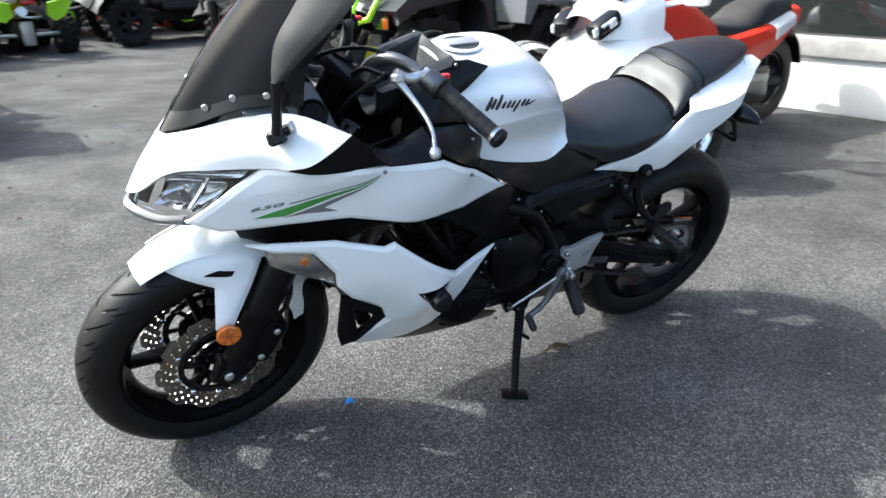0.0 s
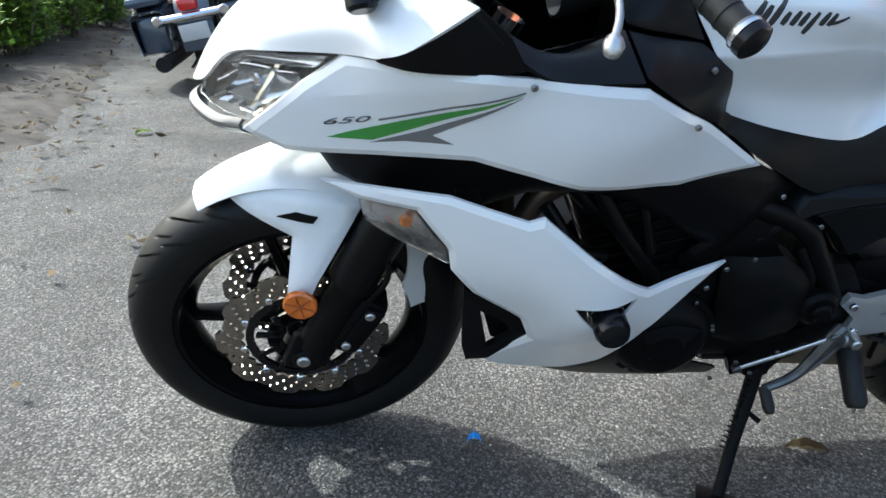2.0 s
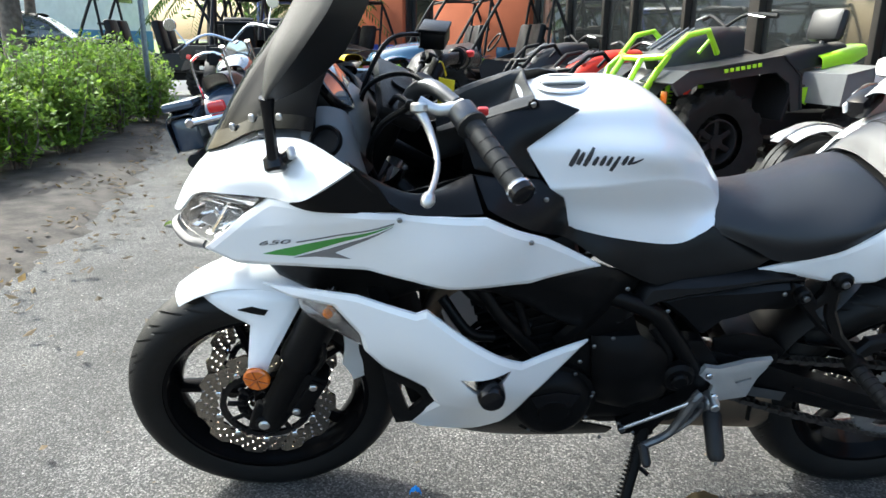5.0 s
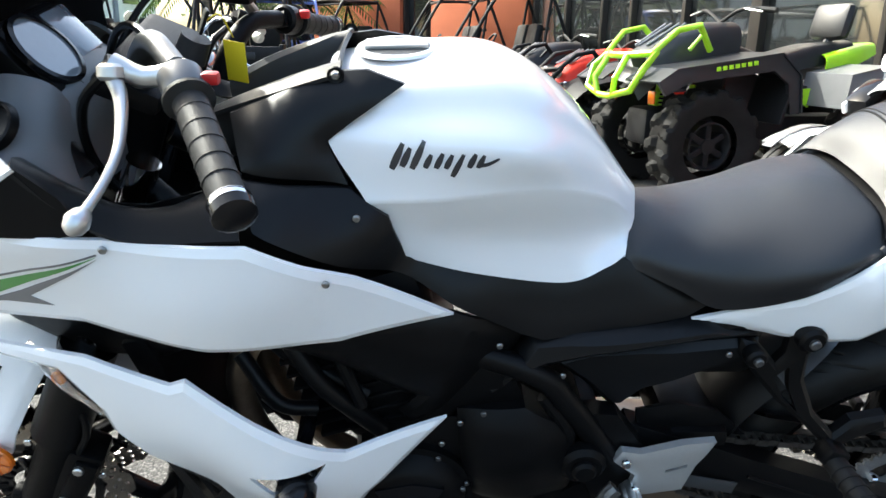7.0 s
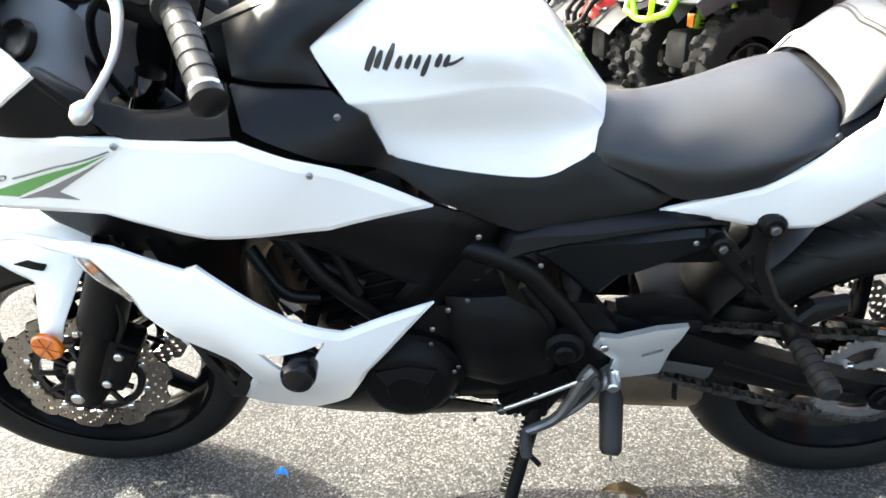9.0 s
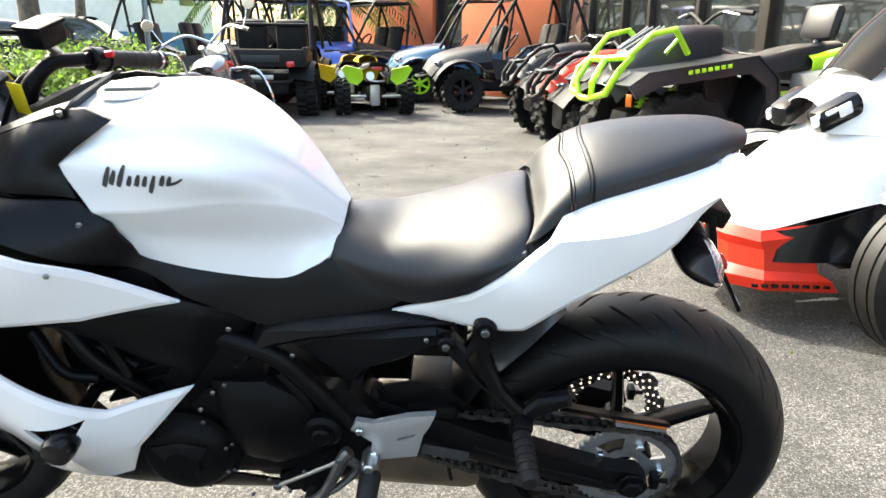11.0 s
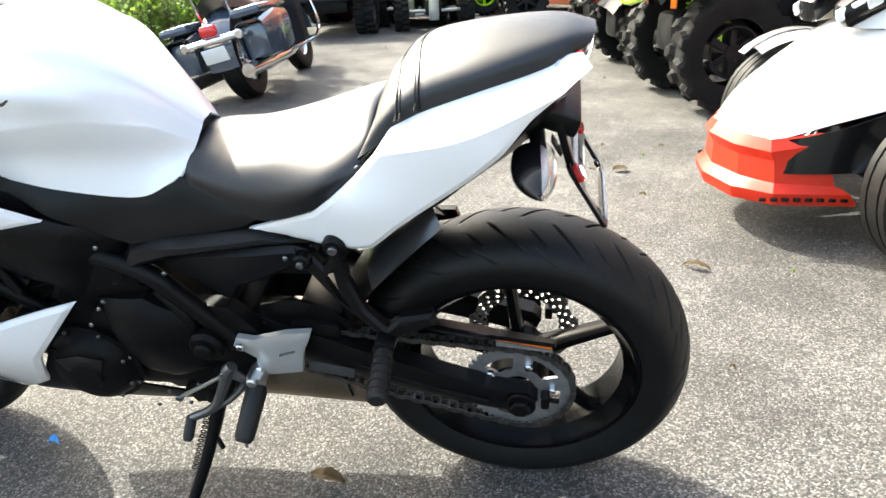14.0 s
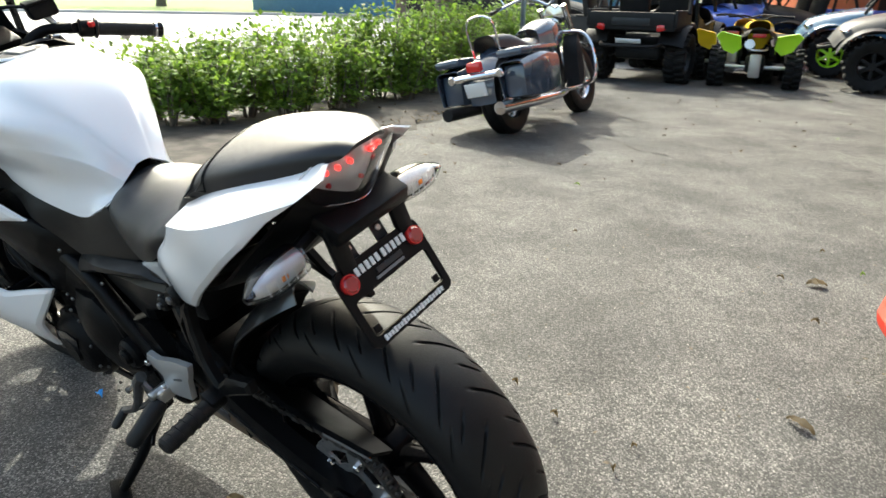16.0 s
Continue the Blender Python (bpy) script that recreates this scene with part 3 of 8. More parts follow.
U_OUT = [(-0.985, 0.905), (-0.966, 0.866), (-0.862, 0.798), (-0.746, 0.722), (-0.655, 0.668), (-0.623, 0.657), (-0.431, 0.681), (-0.386, 0.700), (-0.427, 0.712), (-0.524, 0.762), (-0.600, 0.736), (-0.719, 0.757), (-0.806, 0.782), (-0.826, 0.849), (-0.870, 0.880)]
U_CTL = [(-0.985, 0.905, -0.180), (-0.966, 0.866, -0.225), (-0.862, 0.798, -0.186), (-0.861, 0.857, -0.166), (-0.746, 0.722, -0.150), (-0.655, 0.668, -0.138), (-0.431, 0.681, -0.116), (-0.524, 0.762, -0.095), (-0.600, 0.736, -0.108), (-0.719, 0.757, -0.123), (-0.806, 0.782, -0.132), (-0.82, 0.849, -0.150), (-0.870, 0.880, -0.143)]
cover = panel(U_OUT, U_CTL, 0.006, 0.015, edge=0.004)
V_OUT = [(-1.005, 0.955), (-0.985, 0.910), (-0.872, 0.885), (-0.896, 0.930), (-0.865, 0.955), (-0.808, 0.993), (-0.850, 1.004), (-0.885, 1.000), (-0.94, 0.982)]
V_CTL = [(-1.005, 0.955, -0.110), (-0.985, 0.910, -0.168), (-0.872, 0.885, -0.146), (-0.896, 0.93, -0.130), (-0.865, 0.955, -0.128), (-0.808, 0.993, -0.112), (-0.885, 1.0, -0.092), (-0.93, 0.95, -0.135)]
shoulder = panel(V_OUT, V_CTL, 0.006, 0.013, edge=0.006)
F_OUT = [(-0.711, 0.572), (-0.680, 0.585), (-0.655, 0.625), (-0.636, 0.655), (-0.591, 0.664), (-0.479, 0.674), (-0.400, 0.680), (-0.318, 0.664), (-0.322, 0.652), (-0.400, 0.654), (-0.476, 0.648), (-0.557, 0.636), (-0.614, 0.618), (-0.647, 0.600), (-0.690, 0.562)]
F_CTL = [(-0.711, 0.572, -0.140), (-0.636, 0.655, -0.132), (-0.660, 0.60, -0.146), (-0.557, 0.655, -0.146), (-0.431, 0.665, -0.138), (-0.318, 0.66, -0.122)]
S_OUT = [(-0.606, 0.606), (-0.555, 0.628), (-0.474, 0.638), (-0.369, 0.646), (-0.322, 0.648), (-0.316, 0.632), (-0.345, 0.606), (-0.375, 0.592), (-0.464, 0.556), (-0.490, 0.515), (-0.508, 0.515), (-0.551, 0.562)]
side_cap = panel(S_OUT, [(-0.606, 0.606, -0.118), (-0.474, 0.638, -0.124), (-0.322, 0.648, -0.122), (-0.375, 0.592, -0.118), (-0.490, 0.515, -0.110), (-0.45, 0.60, -0.128)], 0.02, 0.012, edge=0.010, wide=0.010)
rail = panel(F_OUT, F_CTL, 0.03, 0.010, edge=0.012, wide=0.010)
T_OUT = [(-0.425, 0.677), (-0.300, 0.729), (-0.219, 0.800), (-0.163, 0.862), (-0.105, 0.887), (-0.048, 0.906), (0.020, 0.924), (0.094, 0.939), (0.106, 0.930), (0.071, 0.904), (0.028, 0.876), (-0.005, 0.843), (-0.087, 0.778), (-0.137, 0.739), (-0.167, 0.714), (-0.211, 0.672), (-0.244, 0.665), (-0.303, 0.663)]
T_CTL = [(-0.427, 0.675, -0.116), (-0.300, 0.729, -0.142), (-0.219, 0.800, -0.156), (-0.163, 0.858, -0.164), (-0.222, 0.760, -0.162), (-0.065, 0.861, -0.164), (0.074, 0.905, -0.090), (0.096, 0.939, -0.115),
         (-0.005, 0.843, -0.140), (-0.087, 0.778, -0.150), (-0.167, 0.714, -0.146), (-0.222, 0.668, -0.138), (-0.310, 0.662, -0.128)]
tail = panel(T_OUT, T_CTL, 0.006, 0.010, edge=0.004, wide=0.008, folds=[(0.074, 0.904, -0.175, 0.842, 2.4), (-0.300, 0.690, -0.180, 0.850, -0.16)])
CUT = [(-1.264, 0.890), (-1.215, 0.922), (-1.178, 0.949), (-1.140, 0.920), (-1.118, 0.884), (-1.155, 0.876), (-1.284, 0.874)]
CUTC = [(-1.264, 0.890, -0.244), (-1.178, 0.949, -0.246), (-1.155, 0.876, -0.254), (-1.118, 0.884, -0.256), (-1.284, 0.874, -0.220)]
cutaway = panel(CUT, CUTC, 0.005, 0.014)
from mathutils.bvhtree import BVHTree


def decal(outline, geo, step=0.012, lift=0.0012, thick=0.0008):
    """A thin film laid on the outer side of a panel."""
    tree = BVHTree.FromPolygons([Vector(v) for v in geo[0]], geo[1])
    pts, tri = flatmesh([outline], step)
    ys = []
    for p in pts:
        h = tree.ray_cast(Vector((p[0], -1, p[1])), Vector((0, 1, 0)))[0]
        if h is None:
            q = tree.find_nearest(Vector((p[0], -0.22, p[1])))[0]
            h = q
        ys.append(h.y - lift)
    return thicken(pts, tri, [(p[0], y, p[1]) for p, y in zip(pts, ys)], [(p[0], y + thick, p[1]) for p, y in zip(pts, ys)])


for mirror in (False, True):
    g = flip if mirror else (lambda q: q)
    part("upper_side_fairing", g(upper), WHITE, bike, "white side fairing with a green stripe", 13)
    part("lower_side_fairing", g(lower), WHITE, bike, "white belly fairing", 17)
    part("inner_side_panel", g(mid), BLACKP, bike, "black inner fairing panel")
    part("under_tank_cover", g(cover), COVERP, bike)
    part("tank_shoulder_cover", g(shoulder), COVERP, bike)
    part("frame_cover", g(rail), COVERP, bike)
    part("frame_side_cover", g(side_cap), COVERP, bike, "black moulded side cover")
    part("tail_fairing", g(tail), WHITE, bike, "white pointed tail fairing", 22)
    part("cowl_infill", g(cutaway), BLACKP, bike)
    stripe = decal([(-1.344, 0.758), (-1.288, 0.765), (-1.216, 0.804), (-1.118, 0.855), (-1.250, 0.802), (-1.316, 0.772)], upper)
    part("stripe", g(stripe), GREEN, bike, "green decal stripe")
    for q in ([(-1.280, 0.795), (-1.195, 0.829), (-1.116, 0.857), (-1.117, 0.859), (-1.196, 0.8315), (-1.281, 0.7975)], [(-1.290, 0.761), (-1.249, 0.771), (-1.190, 0.776), (-1.216, 0.785), (-1.118, 0.852), (-1.223, 0.793)]):
        part("stripe", g(decal(q, upper, lift=0.0010)), GREYD, bike, "grey decal stripe")

# nose cowl over the headlights
NOSE = [[(-1.545, 0, 0.752), (-1.524, -0.028, 0.762), (-1.474, -0.078, 0.822), (-1.402, -0.132, 0.847), (-1.323, -0.186, 0.868), (-1.284, -0.224, 0.879)],
        [(-1.520, 0, 0.800), (-1.500, -0.035, 0.812), (-1.455, -0.080, 0.848), (-1.392, -0.132, 0.876), (-1.312, -0.192, 0.900), (-1.254, -0.250, 0.897)],
        [(-1.490, 0, 0.842), (-1.475, -0.035, 0.850), (-1.432, -0.076, 0.880), (-1.370, -0.124, 0.911), (-1.292, -0.186, 0.936), (-1.214, -0.256, 0.926)],
        [(-1.462, 0, 0.868), (-1.448, -0.030, 0.880), (-1.404, -0.070, 0.906), (-1.343, -0.116, 0.940), (-1.262, -0.176, 0.966), (-1.178, -0.250, 0.950)]]
part("nose_cowl", patch([list(reversed(r)) for r in NOSE], 5, 5, 0.005, both=True), WHITE, bike, "white nose cowl")
chin = [[(-1.540, 0, 0.728), (-1.502, -0.070, 0.729), (-1.456, -0.116, 0.744)], [(-1.550, 0, 0.720), (-1.510, -0.073, 0.720), (-1.460, -0.120, 0.736)], [(-1.530, 0, 0.712), (-1.490, -0.070, 0.712), (-1.446, -0.118, 0.729)]]
part("chin_piece", patch([list(reversed(r)) for r in chin], 4, 5, 0.005, both=True), LIPG, bike, "grey chin lip below the headlights")
# headlights
HLB = [[(-1.532, -0.012, 0.734), (-1.502, -0.055, 0.733), (-1.450, -0.120, 0.745), (-1.428, -0.146, 0.758)], [(-1.522, -0.02, 0.765), (-1.483, -0.068, 0.785), (-1.42, -0.130, 0.798), (-1.385, -0.158, 0.805)], [(-1.518, -0.03, 0.772), (-1.471, -0.079, 0.825), (-1.402, -0.132, 0.846), (-1.324, -0.185, 0.868)]]
hl = patch(HLB, 5, 5, 0.003)
hb = xf(patch(HLB, 5, 5, 0.002), Matrix.Translation((0.055, 0.018, 0.0)))
hl_rows = [crom(r, 8) for r in HLB]


def in_lamp(u, v, deep):
    """A point of the headlight's inside: u outwards, v upwards, deep behind the lens."""
    a = []
    for r in hl_rows:
        f = min(max(u, 0.0), 0.9999) * (len(r) - 1)
        a.append(Vector(r[int(f)]).lerp(Vector(r[int(f) + 1]), f - int(f)))
    p = a[0] + (a[1] - a[0]) * min(1, v * 2) if v < 0.5 else a[1] + (a[2] - a[1]) * (v * 2 - 1)
    return (p[0] + deep, p[1] + deep * 0.45, p[2])


def facet(u0, u1, v0, v1, d0, d1):
    q = [in_lamp(u0, v0, d0), in_lamp(u1, v0, d1), in_lamp(u1, v1, d1 + 0.012), in_lamp(u0, v1, d0 + 0.012)]
    c = [(x + 0.004, y + 0.002, z) for x, y, z in q]
    return q + c, [(0, 1, 2, 3), (7, 6, 5, 4), (0, 4, 5, 1), (1, 5, 6, 2), (2, 6, 7, 3), (3, 7, 4, 0)]


def lamp_bowl(u0, u1, v0, v1, deep, sag):
    """A curved sheet inside the headlight, hollowed by sag in its middle."""
    grid = []
    for k in range(9):
        a = k / 8
        grid.append([in_lamp(u0 + (u1 - u0) * b / 8, v0 + (v1 - v0) * a, deep + sag * (1 - (a * 2 - 1) ** 2) * (1 - 0.6 * (b / 4 - 1) ** 2)) for b in range(9)])
    return shell(grid, 0.0015)


for s, g in ((-1, lambda q: q), (1, flip)):
    lamp = part("headlight", g(hb), GLOSS, bike, "clear angular headlight")
    glass = part("lens", g(hl), CLEAR, lamp)
    glass.visible_shadow = False
    part("reflector", g(lamp_bowl(0.26, 0.58, 0.20, 0.74, 0.012, 0.030)), REFLECT, lamp, "mirrored lamp bowl")
    part("reflector", g(lamp_bowl(0.60, 0.80, 0.22, 0.72, 0.012, 0.020)), REFLECT, lamp, "mirrored lamp bowl")
    part("divider", g(facet(0.575, 0.605, 0.14, 0.78, 0.006, 0.006)), CHROME, lamp)
    part("visor", g(lamp_bowl(0.16, 0.90, 0.80, 0.95, 0.010, 0.006)), REFLECT, lamp)
    part("bezel", g(lamp_bowl(0.02, 0.20, 0.06, 0.97, 0.004, -0.001)), GLOSS, lamp)
    for k in range(6):
        part("facet", g(facet(0.26 + 0.085 * k, 0.325 + 0.085 * k, 0.05 + 0.02 * (k % 2), 0.15 + 0.02 * (k % 3), 0.006 + 0.004 * (k % 3), 0.012 - 0.003 * (k % 2))), REFLECT, lamp)
    part("bulb", g(at(xf(disc(0.009, 0.02, 16), pose(0, 0, 0, 0, 0, -50)), *in_lamp(0.44, 0.46, 0.030))), CHROME, lamp)
# windscreen
WS = [[(-1.468, 0, 0.870), (-1.448, -0.030, 0.884), (-1.416, -0.060, 0.905), (-1.349, -0.116, 0.954), (-1.289, -0.155, 0.975), (-1.242, -0.176, 0.978)],
      [(-1.415, 0, 0.962), (-1.402, -0.034, 0.968), (-1.372, -0.064, 0.982), (-1.322, -0.112, 1.010), (-1.272, -0.146, 1.024), (-1.236, -0.164, 1.024)],
      [(-1.355, 0, 1.048), (-1.344, -0.036, 1.052), (-1.320, -0.066, 1.060), (-1.280, -0.106, 1.076), (-1.244, -0.134, 1.082), (-1.215, -0.148, 1.080)],
      [(-1.290, 0, 1.128), (-1.280, -0.036, 1.129), (-1.262, -0.064, 1.130), (-1.232, -0.098, 1.132), (-1.206, -0.120, 1.128), (-1.186, -0.132, 1.122)],
      [(-1.235, 0, 1.185), (-1.226, -0.034, 1.184), (-1.212, -0.058, 1.180), (-1.190, -0.086, 1.172), (-1.174, -0.102, 1.162), (-1.162, -0.112, 1.154)]]
ws = part("windscreen", patch([list(reversed(r)) for r in WS], 5, 5, 0.003, both=True), SMOKE, bike, "dark smoked windscreen")
band = [[(x - 0.002, y * 1.01, z + 0.002) for x, y, z in r] for r in (WS[0], [tuple(a * 0.45 + b * 0.55 for a, b in zip(p, q)) for p, q in zip(WS[1], WS[0])])]
part("screen_border", patch([list(reversed(r)) for r in band], 3, 5, 0.002, both=True), GLOSS, ws)
for p in ((-1.300, -0.143, 0.990), (-1.352, -0.108, 0.975), (-1.395, -0.072, 0.945)):
    for s in (1, -1):
        part("bolt", at(disc(0.007, 0.006, 12), p[0], p[1] * s, p[2], 0, 0, -35 * s), ALU, ws)

# mirrors
MOVE = Matrix.Translation((-0.006, 0, -0.018))
for s, g in ((-1, lambda q: q), (1, flip)):
    ring = [((-1.303, -0.214), (-1.302, -0.217), (-1.300, -0.213), 1.055), ((-1.300, -0.200), (-1.284, -0.228), (-1.240, -0.190), 1.085), ((-1.290, -0.190), (-1.255, -0.240), (-1.192, -0.166), 1.125), ((-1.264, -0.188), (-1.222, -0.258), (-1.165, -0.172), 1.170),
            ((-1.235, -0.192), (-1.188, -0.272), (-1.142, -0.185), 1.220), ((-1.215, -0.205), (-1.175, -0.268), (-1.140, -0.200), 1.252), ((-1.190, -0.230), (-1.176, -0.248), (-1.160, -0.230), 1.268)]
    rows = []
    for a, b, c, z in ring:
        a, b, c = Vector(a), Vector(b), Vector(c)
        loop = [a, a.lerp(b, 0.35) + (b - (a + c) / 2) * 0.10, a.lerp(b, 0.75) + (b - (a + c) / 2) * 0.06, b, b.lerp(c, 0.5) + (b - (a + c) / 2) * 0.03, c, a.lerp(c, 0.6) + Vector((0, 0.004)), a.lerp(c, 0.3) + Vector((0, 0.004)), a]
        rows.append([(p.x, p.y, z - 0.012 * (p.x - a.x) / 0.1) for p in loop])
    mir = part("wing_mirror", g(xf(patch(rows, 5, 2, 0.002, sv=True), MOVE)), MIRP, bike, "black angular wing mirror on a stalk", 30)
    part("stalk", g(tube([(-1.303, -0.206, 0.935), (-1.303, -0.210, 0.96), (-1.303, -0.213, 1.015), (-1.302, -0.214, 1.048)], [0.013, 0.010, 0.009, 0.012], 12, 4)), GLOSS, mir)
    part("boot", g(at(disc(0.018, 0.026, 18), -1.302, -0.205, 0.938, 55, 0, 20)), GLOSS, mir)
    part("bracket", g(tube([(-1.304, -0.200, 0.934), (-1.276, -0.200, 0.953)], [0.012, 0.010], 12)), GLOSS, mir)
    part("bolt", g(at(disc(0.007, 0.02, 12), -1.275, -0.206, 0.957, 40, 0, 20)), ALU, mir)
    gl = [[(-1.280, -0.182, 1.115), (-1.205, -0.163, 1.118)], [(-1.258, -0.180, 1.170), (-1.172, -0.168, 1.165)], [(-1.230, -0.185, 1.220), (-1.150, -0.180, 1.212)], [(-1.210, -0.198, 1.245), (-1.150, -0.194, 1.238)]]
    # Added chrome strip that draws the bright reflection along the glass bevel.
    part("rim", g(xf(tube([(-1.300, -0.212, 1.056), (-1.240, -0.188, 1.083), (-1.192, -0.164, 1.122), (-1.165, -0.170, 1.166), (-1.142, -0.183, 1.216)], 0.0022, 8, 4), MOVE)), CHROME, mir)
    part("mirror_glass", g(xf(patch(gl, 4, 4, 0.002), MOVE)), MIRROR, mir)

# tank
TANK = [[(-0.812, -0.126, 0.781), (-0.826, -0.134, 0.820), (-0.851, -0.146, 0.866), (-0.893, -0.123, 0.928), (-0.893, -0.085, 0.978), (-0.900, 0.000, 0.990)],
      [(-0.720, -0.124, 0.756), (-0.736, -0.123, 0.806), (-0.768, -0.150, 0.872), (-0.786, -0.146, 0.936), (-0.795, -0.088, 0.994), (-0.800, 0.000, 1.004)],
      [(-0.600, -0.110, 0.734), (-0.610, -0.098, 0.792), (-0.640, -0.130, 0.876), (-0.664, -0.146, 0.930), (-0.685, -0.078, 0.990), (-0.700, 0.000, 1.008)],
      [(-0.545, -0.100, 0.752), (-0.544, -0.072, 0.782), (-0.553, -0.082, 0.843), (-0.571, -0.076, 0.890), (-0.585, -0.052, 0.928), (-0.595, 0.000, 0.941)],
      [(-0.521, -0.090, 0.765), (-0.512, -0.066, 0.778), (-0.503, -0.046, 0.797), (-0.500, -0.028, 0.810), (-0.498, -0.014, 0.820), (-0.496, 0.000, 0.822)]]
TANK = [[Vector(p) for p in r] for r in TANK]
TANK = [[tuple(p) for p in (r[0], r[1], r[1].lerp(r[2], 0.78), r[2], r[2].lerp(r[3], 0.20), r[3], r[3].lerp(r[4], 0.5), r[4], r[5])] for r in TANK]
tank = part("fuel_tank", patch(TANK, 8, 5, 0.004, both=True), WHITE, bike, "pearl white sculpted fuel tank", 60)
part("filler_ring", at(xf(lathe([(0.036, -0.003), (0.049, -0.0025), (0.052, 0.001), (0.046, 0.002)], 40, True), pose(0, 0, 0, -90, 0, 0)), -0.820, 0, 1.004, 0, -2, 0), WHITE, tank)
cap = part("filler_cap", at(xf(disc(0.043, 0.008, 36), pose(0, 0, 0, 90, 0, 0)), -0.820, 0, 1.003, 0, -2, 0), GREYP, tank, "dark filler cap with a hinged lid")
part("lid", box((-0.820, 0, 1.009), (0.078, 0.034, 0.006), 0.002, (0, -2, 0)), ALUPAINT, cap)
TOPC = [[(-0.880, -0.098, 0.997), (-0.880, -0.070, 1.003), (-0.880, -0.056, 1.004), (-0.882, 0, 1.004)], [(-0.918, -0.097, 0.985), (-0.920, -0.068, 0.990), (-0.918, -0.056, 0.950), (-0.915, 0, 0.930)],
        [(-0.985, -0.095, 0.962), (-0.988, -0.070, 0.962), (-0.985, -0.058, 0.905), (-0.985, 0, 0.880)], [(-1.040, -0.078, 0.938), (-1.045, -0.060, 0.934), (-1.040, -0.050, 0.880), (-1.040, 0, 0.860)]]
part("tank_front_cover", patch(TOPC, 4, 4, 0.005, both=True), GREYP, bike)


def badge(strokes, y_of, lift):
    """Slanted brush strokes laid on a curved side."""
    out = []
    for pts, w in strokes:
        a = crom(pts, 4)
        vs, fs = [], []
        for i, p in enumerate(a):
            t = a[min(i + 1, len(a) - 1)] - a[max(i - 1, 0)]
            n = np.array((-t[1], t[0])) / max(1e-9, np.hypot(*t))
            ww = w * (0.55 + 0.45 * math.sin(math.pi * min(1, 0.15 + i / len(a))))
            for s in (-1, 1):
                q = p + n * ww * s
                for d in (0, 0.0012):
                    vs.append((q[0], float(y_of(q[0], q[1])) - lift + d, q[1]))
        for i in range(len(a) - 1):
            b = i * 4
            fs += [(b, b + 4, b + 6, b + 2), (b, b + 1, b + 5, b + 4), (b + 2, b + 6, b + 7, b + 3), (b + 1, b + 3, b + 7, b + 5)]
        out.append((vs, fs))
    return join(*out)


def tank_side(x, z):
    """The sideways place of the tank's left flank, from its own surface."""
    d, i, n, k = TREE.ray_cast(Vector((x, -1, z)), Vector((0, 1, 0)))
    return d.y if d else -0.15


TREE = BVHTree.FromPolygons([v.co for v in tank.data.vertices], [tuple(p.vertices) for p in tank.data.polygons])
sx, sz = -0.822, 0.908
STROKES = []
for q, (dx, low, high, w) in enumerate(((0.000, 0.000, 0.030, 0.0042), (0.010, 0.004, 0.026, 0.0040), (0.022, 0.002, 0.034, 0.0040), (0.036, 0.004, 0.020, 0.0036), (0.048, 0.004, 0.022, 0.0036), (0.059, 0.004, 0.021, 0.0034), (0.071, -0.006, 0.022, 0.0034), (0.084, 0.006, 0.023, 0.0036), (0.094, 0.006, 0.022, 0.0032))):
    STROKES.append(([(sx + dx + 0.42 * low, sz + low), (sx + dx + 0.21 * (low + high), sz + (low + high) / 2), (sx + dx + 0.42 * high, sz + high)], w))
STROKES.append(([(sx + 0.096, sz + 0.008), (sx + 0.108, sz + 0.011), (sx + 0.120, sz + 0.018)], 0.0022))
for stroke in STROKES:
    bd = badge([stroke], tank_side, 0.0012)
    part("badge_stroke", bd, INK, tank, "dark slanted brush stroke")
    part("badge_stroke", flip(bd), INK, tank, "dark slanted brush stroke")

# seats
RS = [[(-0.524, -0.088, 0.756), (-0.514, -0.068, 0.779), (-0.507, -0.034, 0.797), (-0.502, 0.000, 0.806)],
      [(-0.508, -0.096, 0.748), (-0.496, -0.090, 0.770), (-0.476, -0.056, 0.791), (-0.466, 0.000, 0.800)],
      [(-0.450, -0.114, 0.727), (-0.440, -0.111, 0.759), (-0.422, -0.074, 0.786), (-0.412, 0.000, 0.796)],
      [(-0.388, -0.126, 0.704), (-0.368, -0.129, 0.757), (-0.344, -0.088, 0.799), (-0.335, 0.000, 0.814)],
      [(-0.296, -0.144, 0.738), (-0.277, -0.150, 0.786), (-0.262, -0.099, 0.820), (-0.262, 0.000, 0.838)],
      [(-0.232, -0.146, 0.790), (-0.222, -0.137, 0.806), (-0.214, -0.092, 0.834), (-0.216, 0.000, 0.846)],
      [(-0.214, -0.135, 0.806), (-0.204, -0.118, 0.811), (-0.200, -0.080, 0.830), (-0.203, 0.000, 0.834)]]
part("rider_seat", patch(RS, 7, 7, 0.006, both=True), VINYL, bike, "black vinyl scooped rider seat", 70)
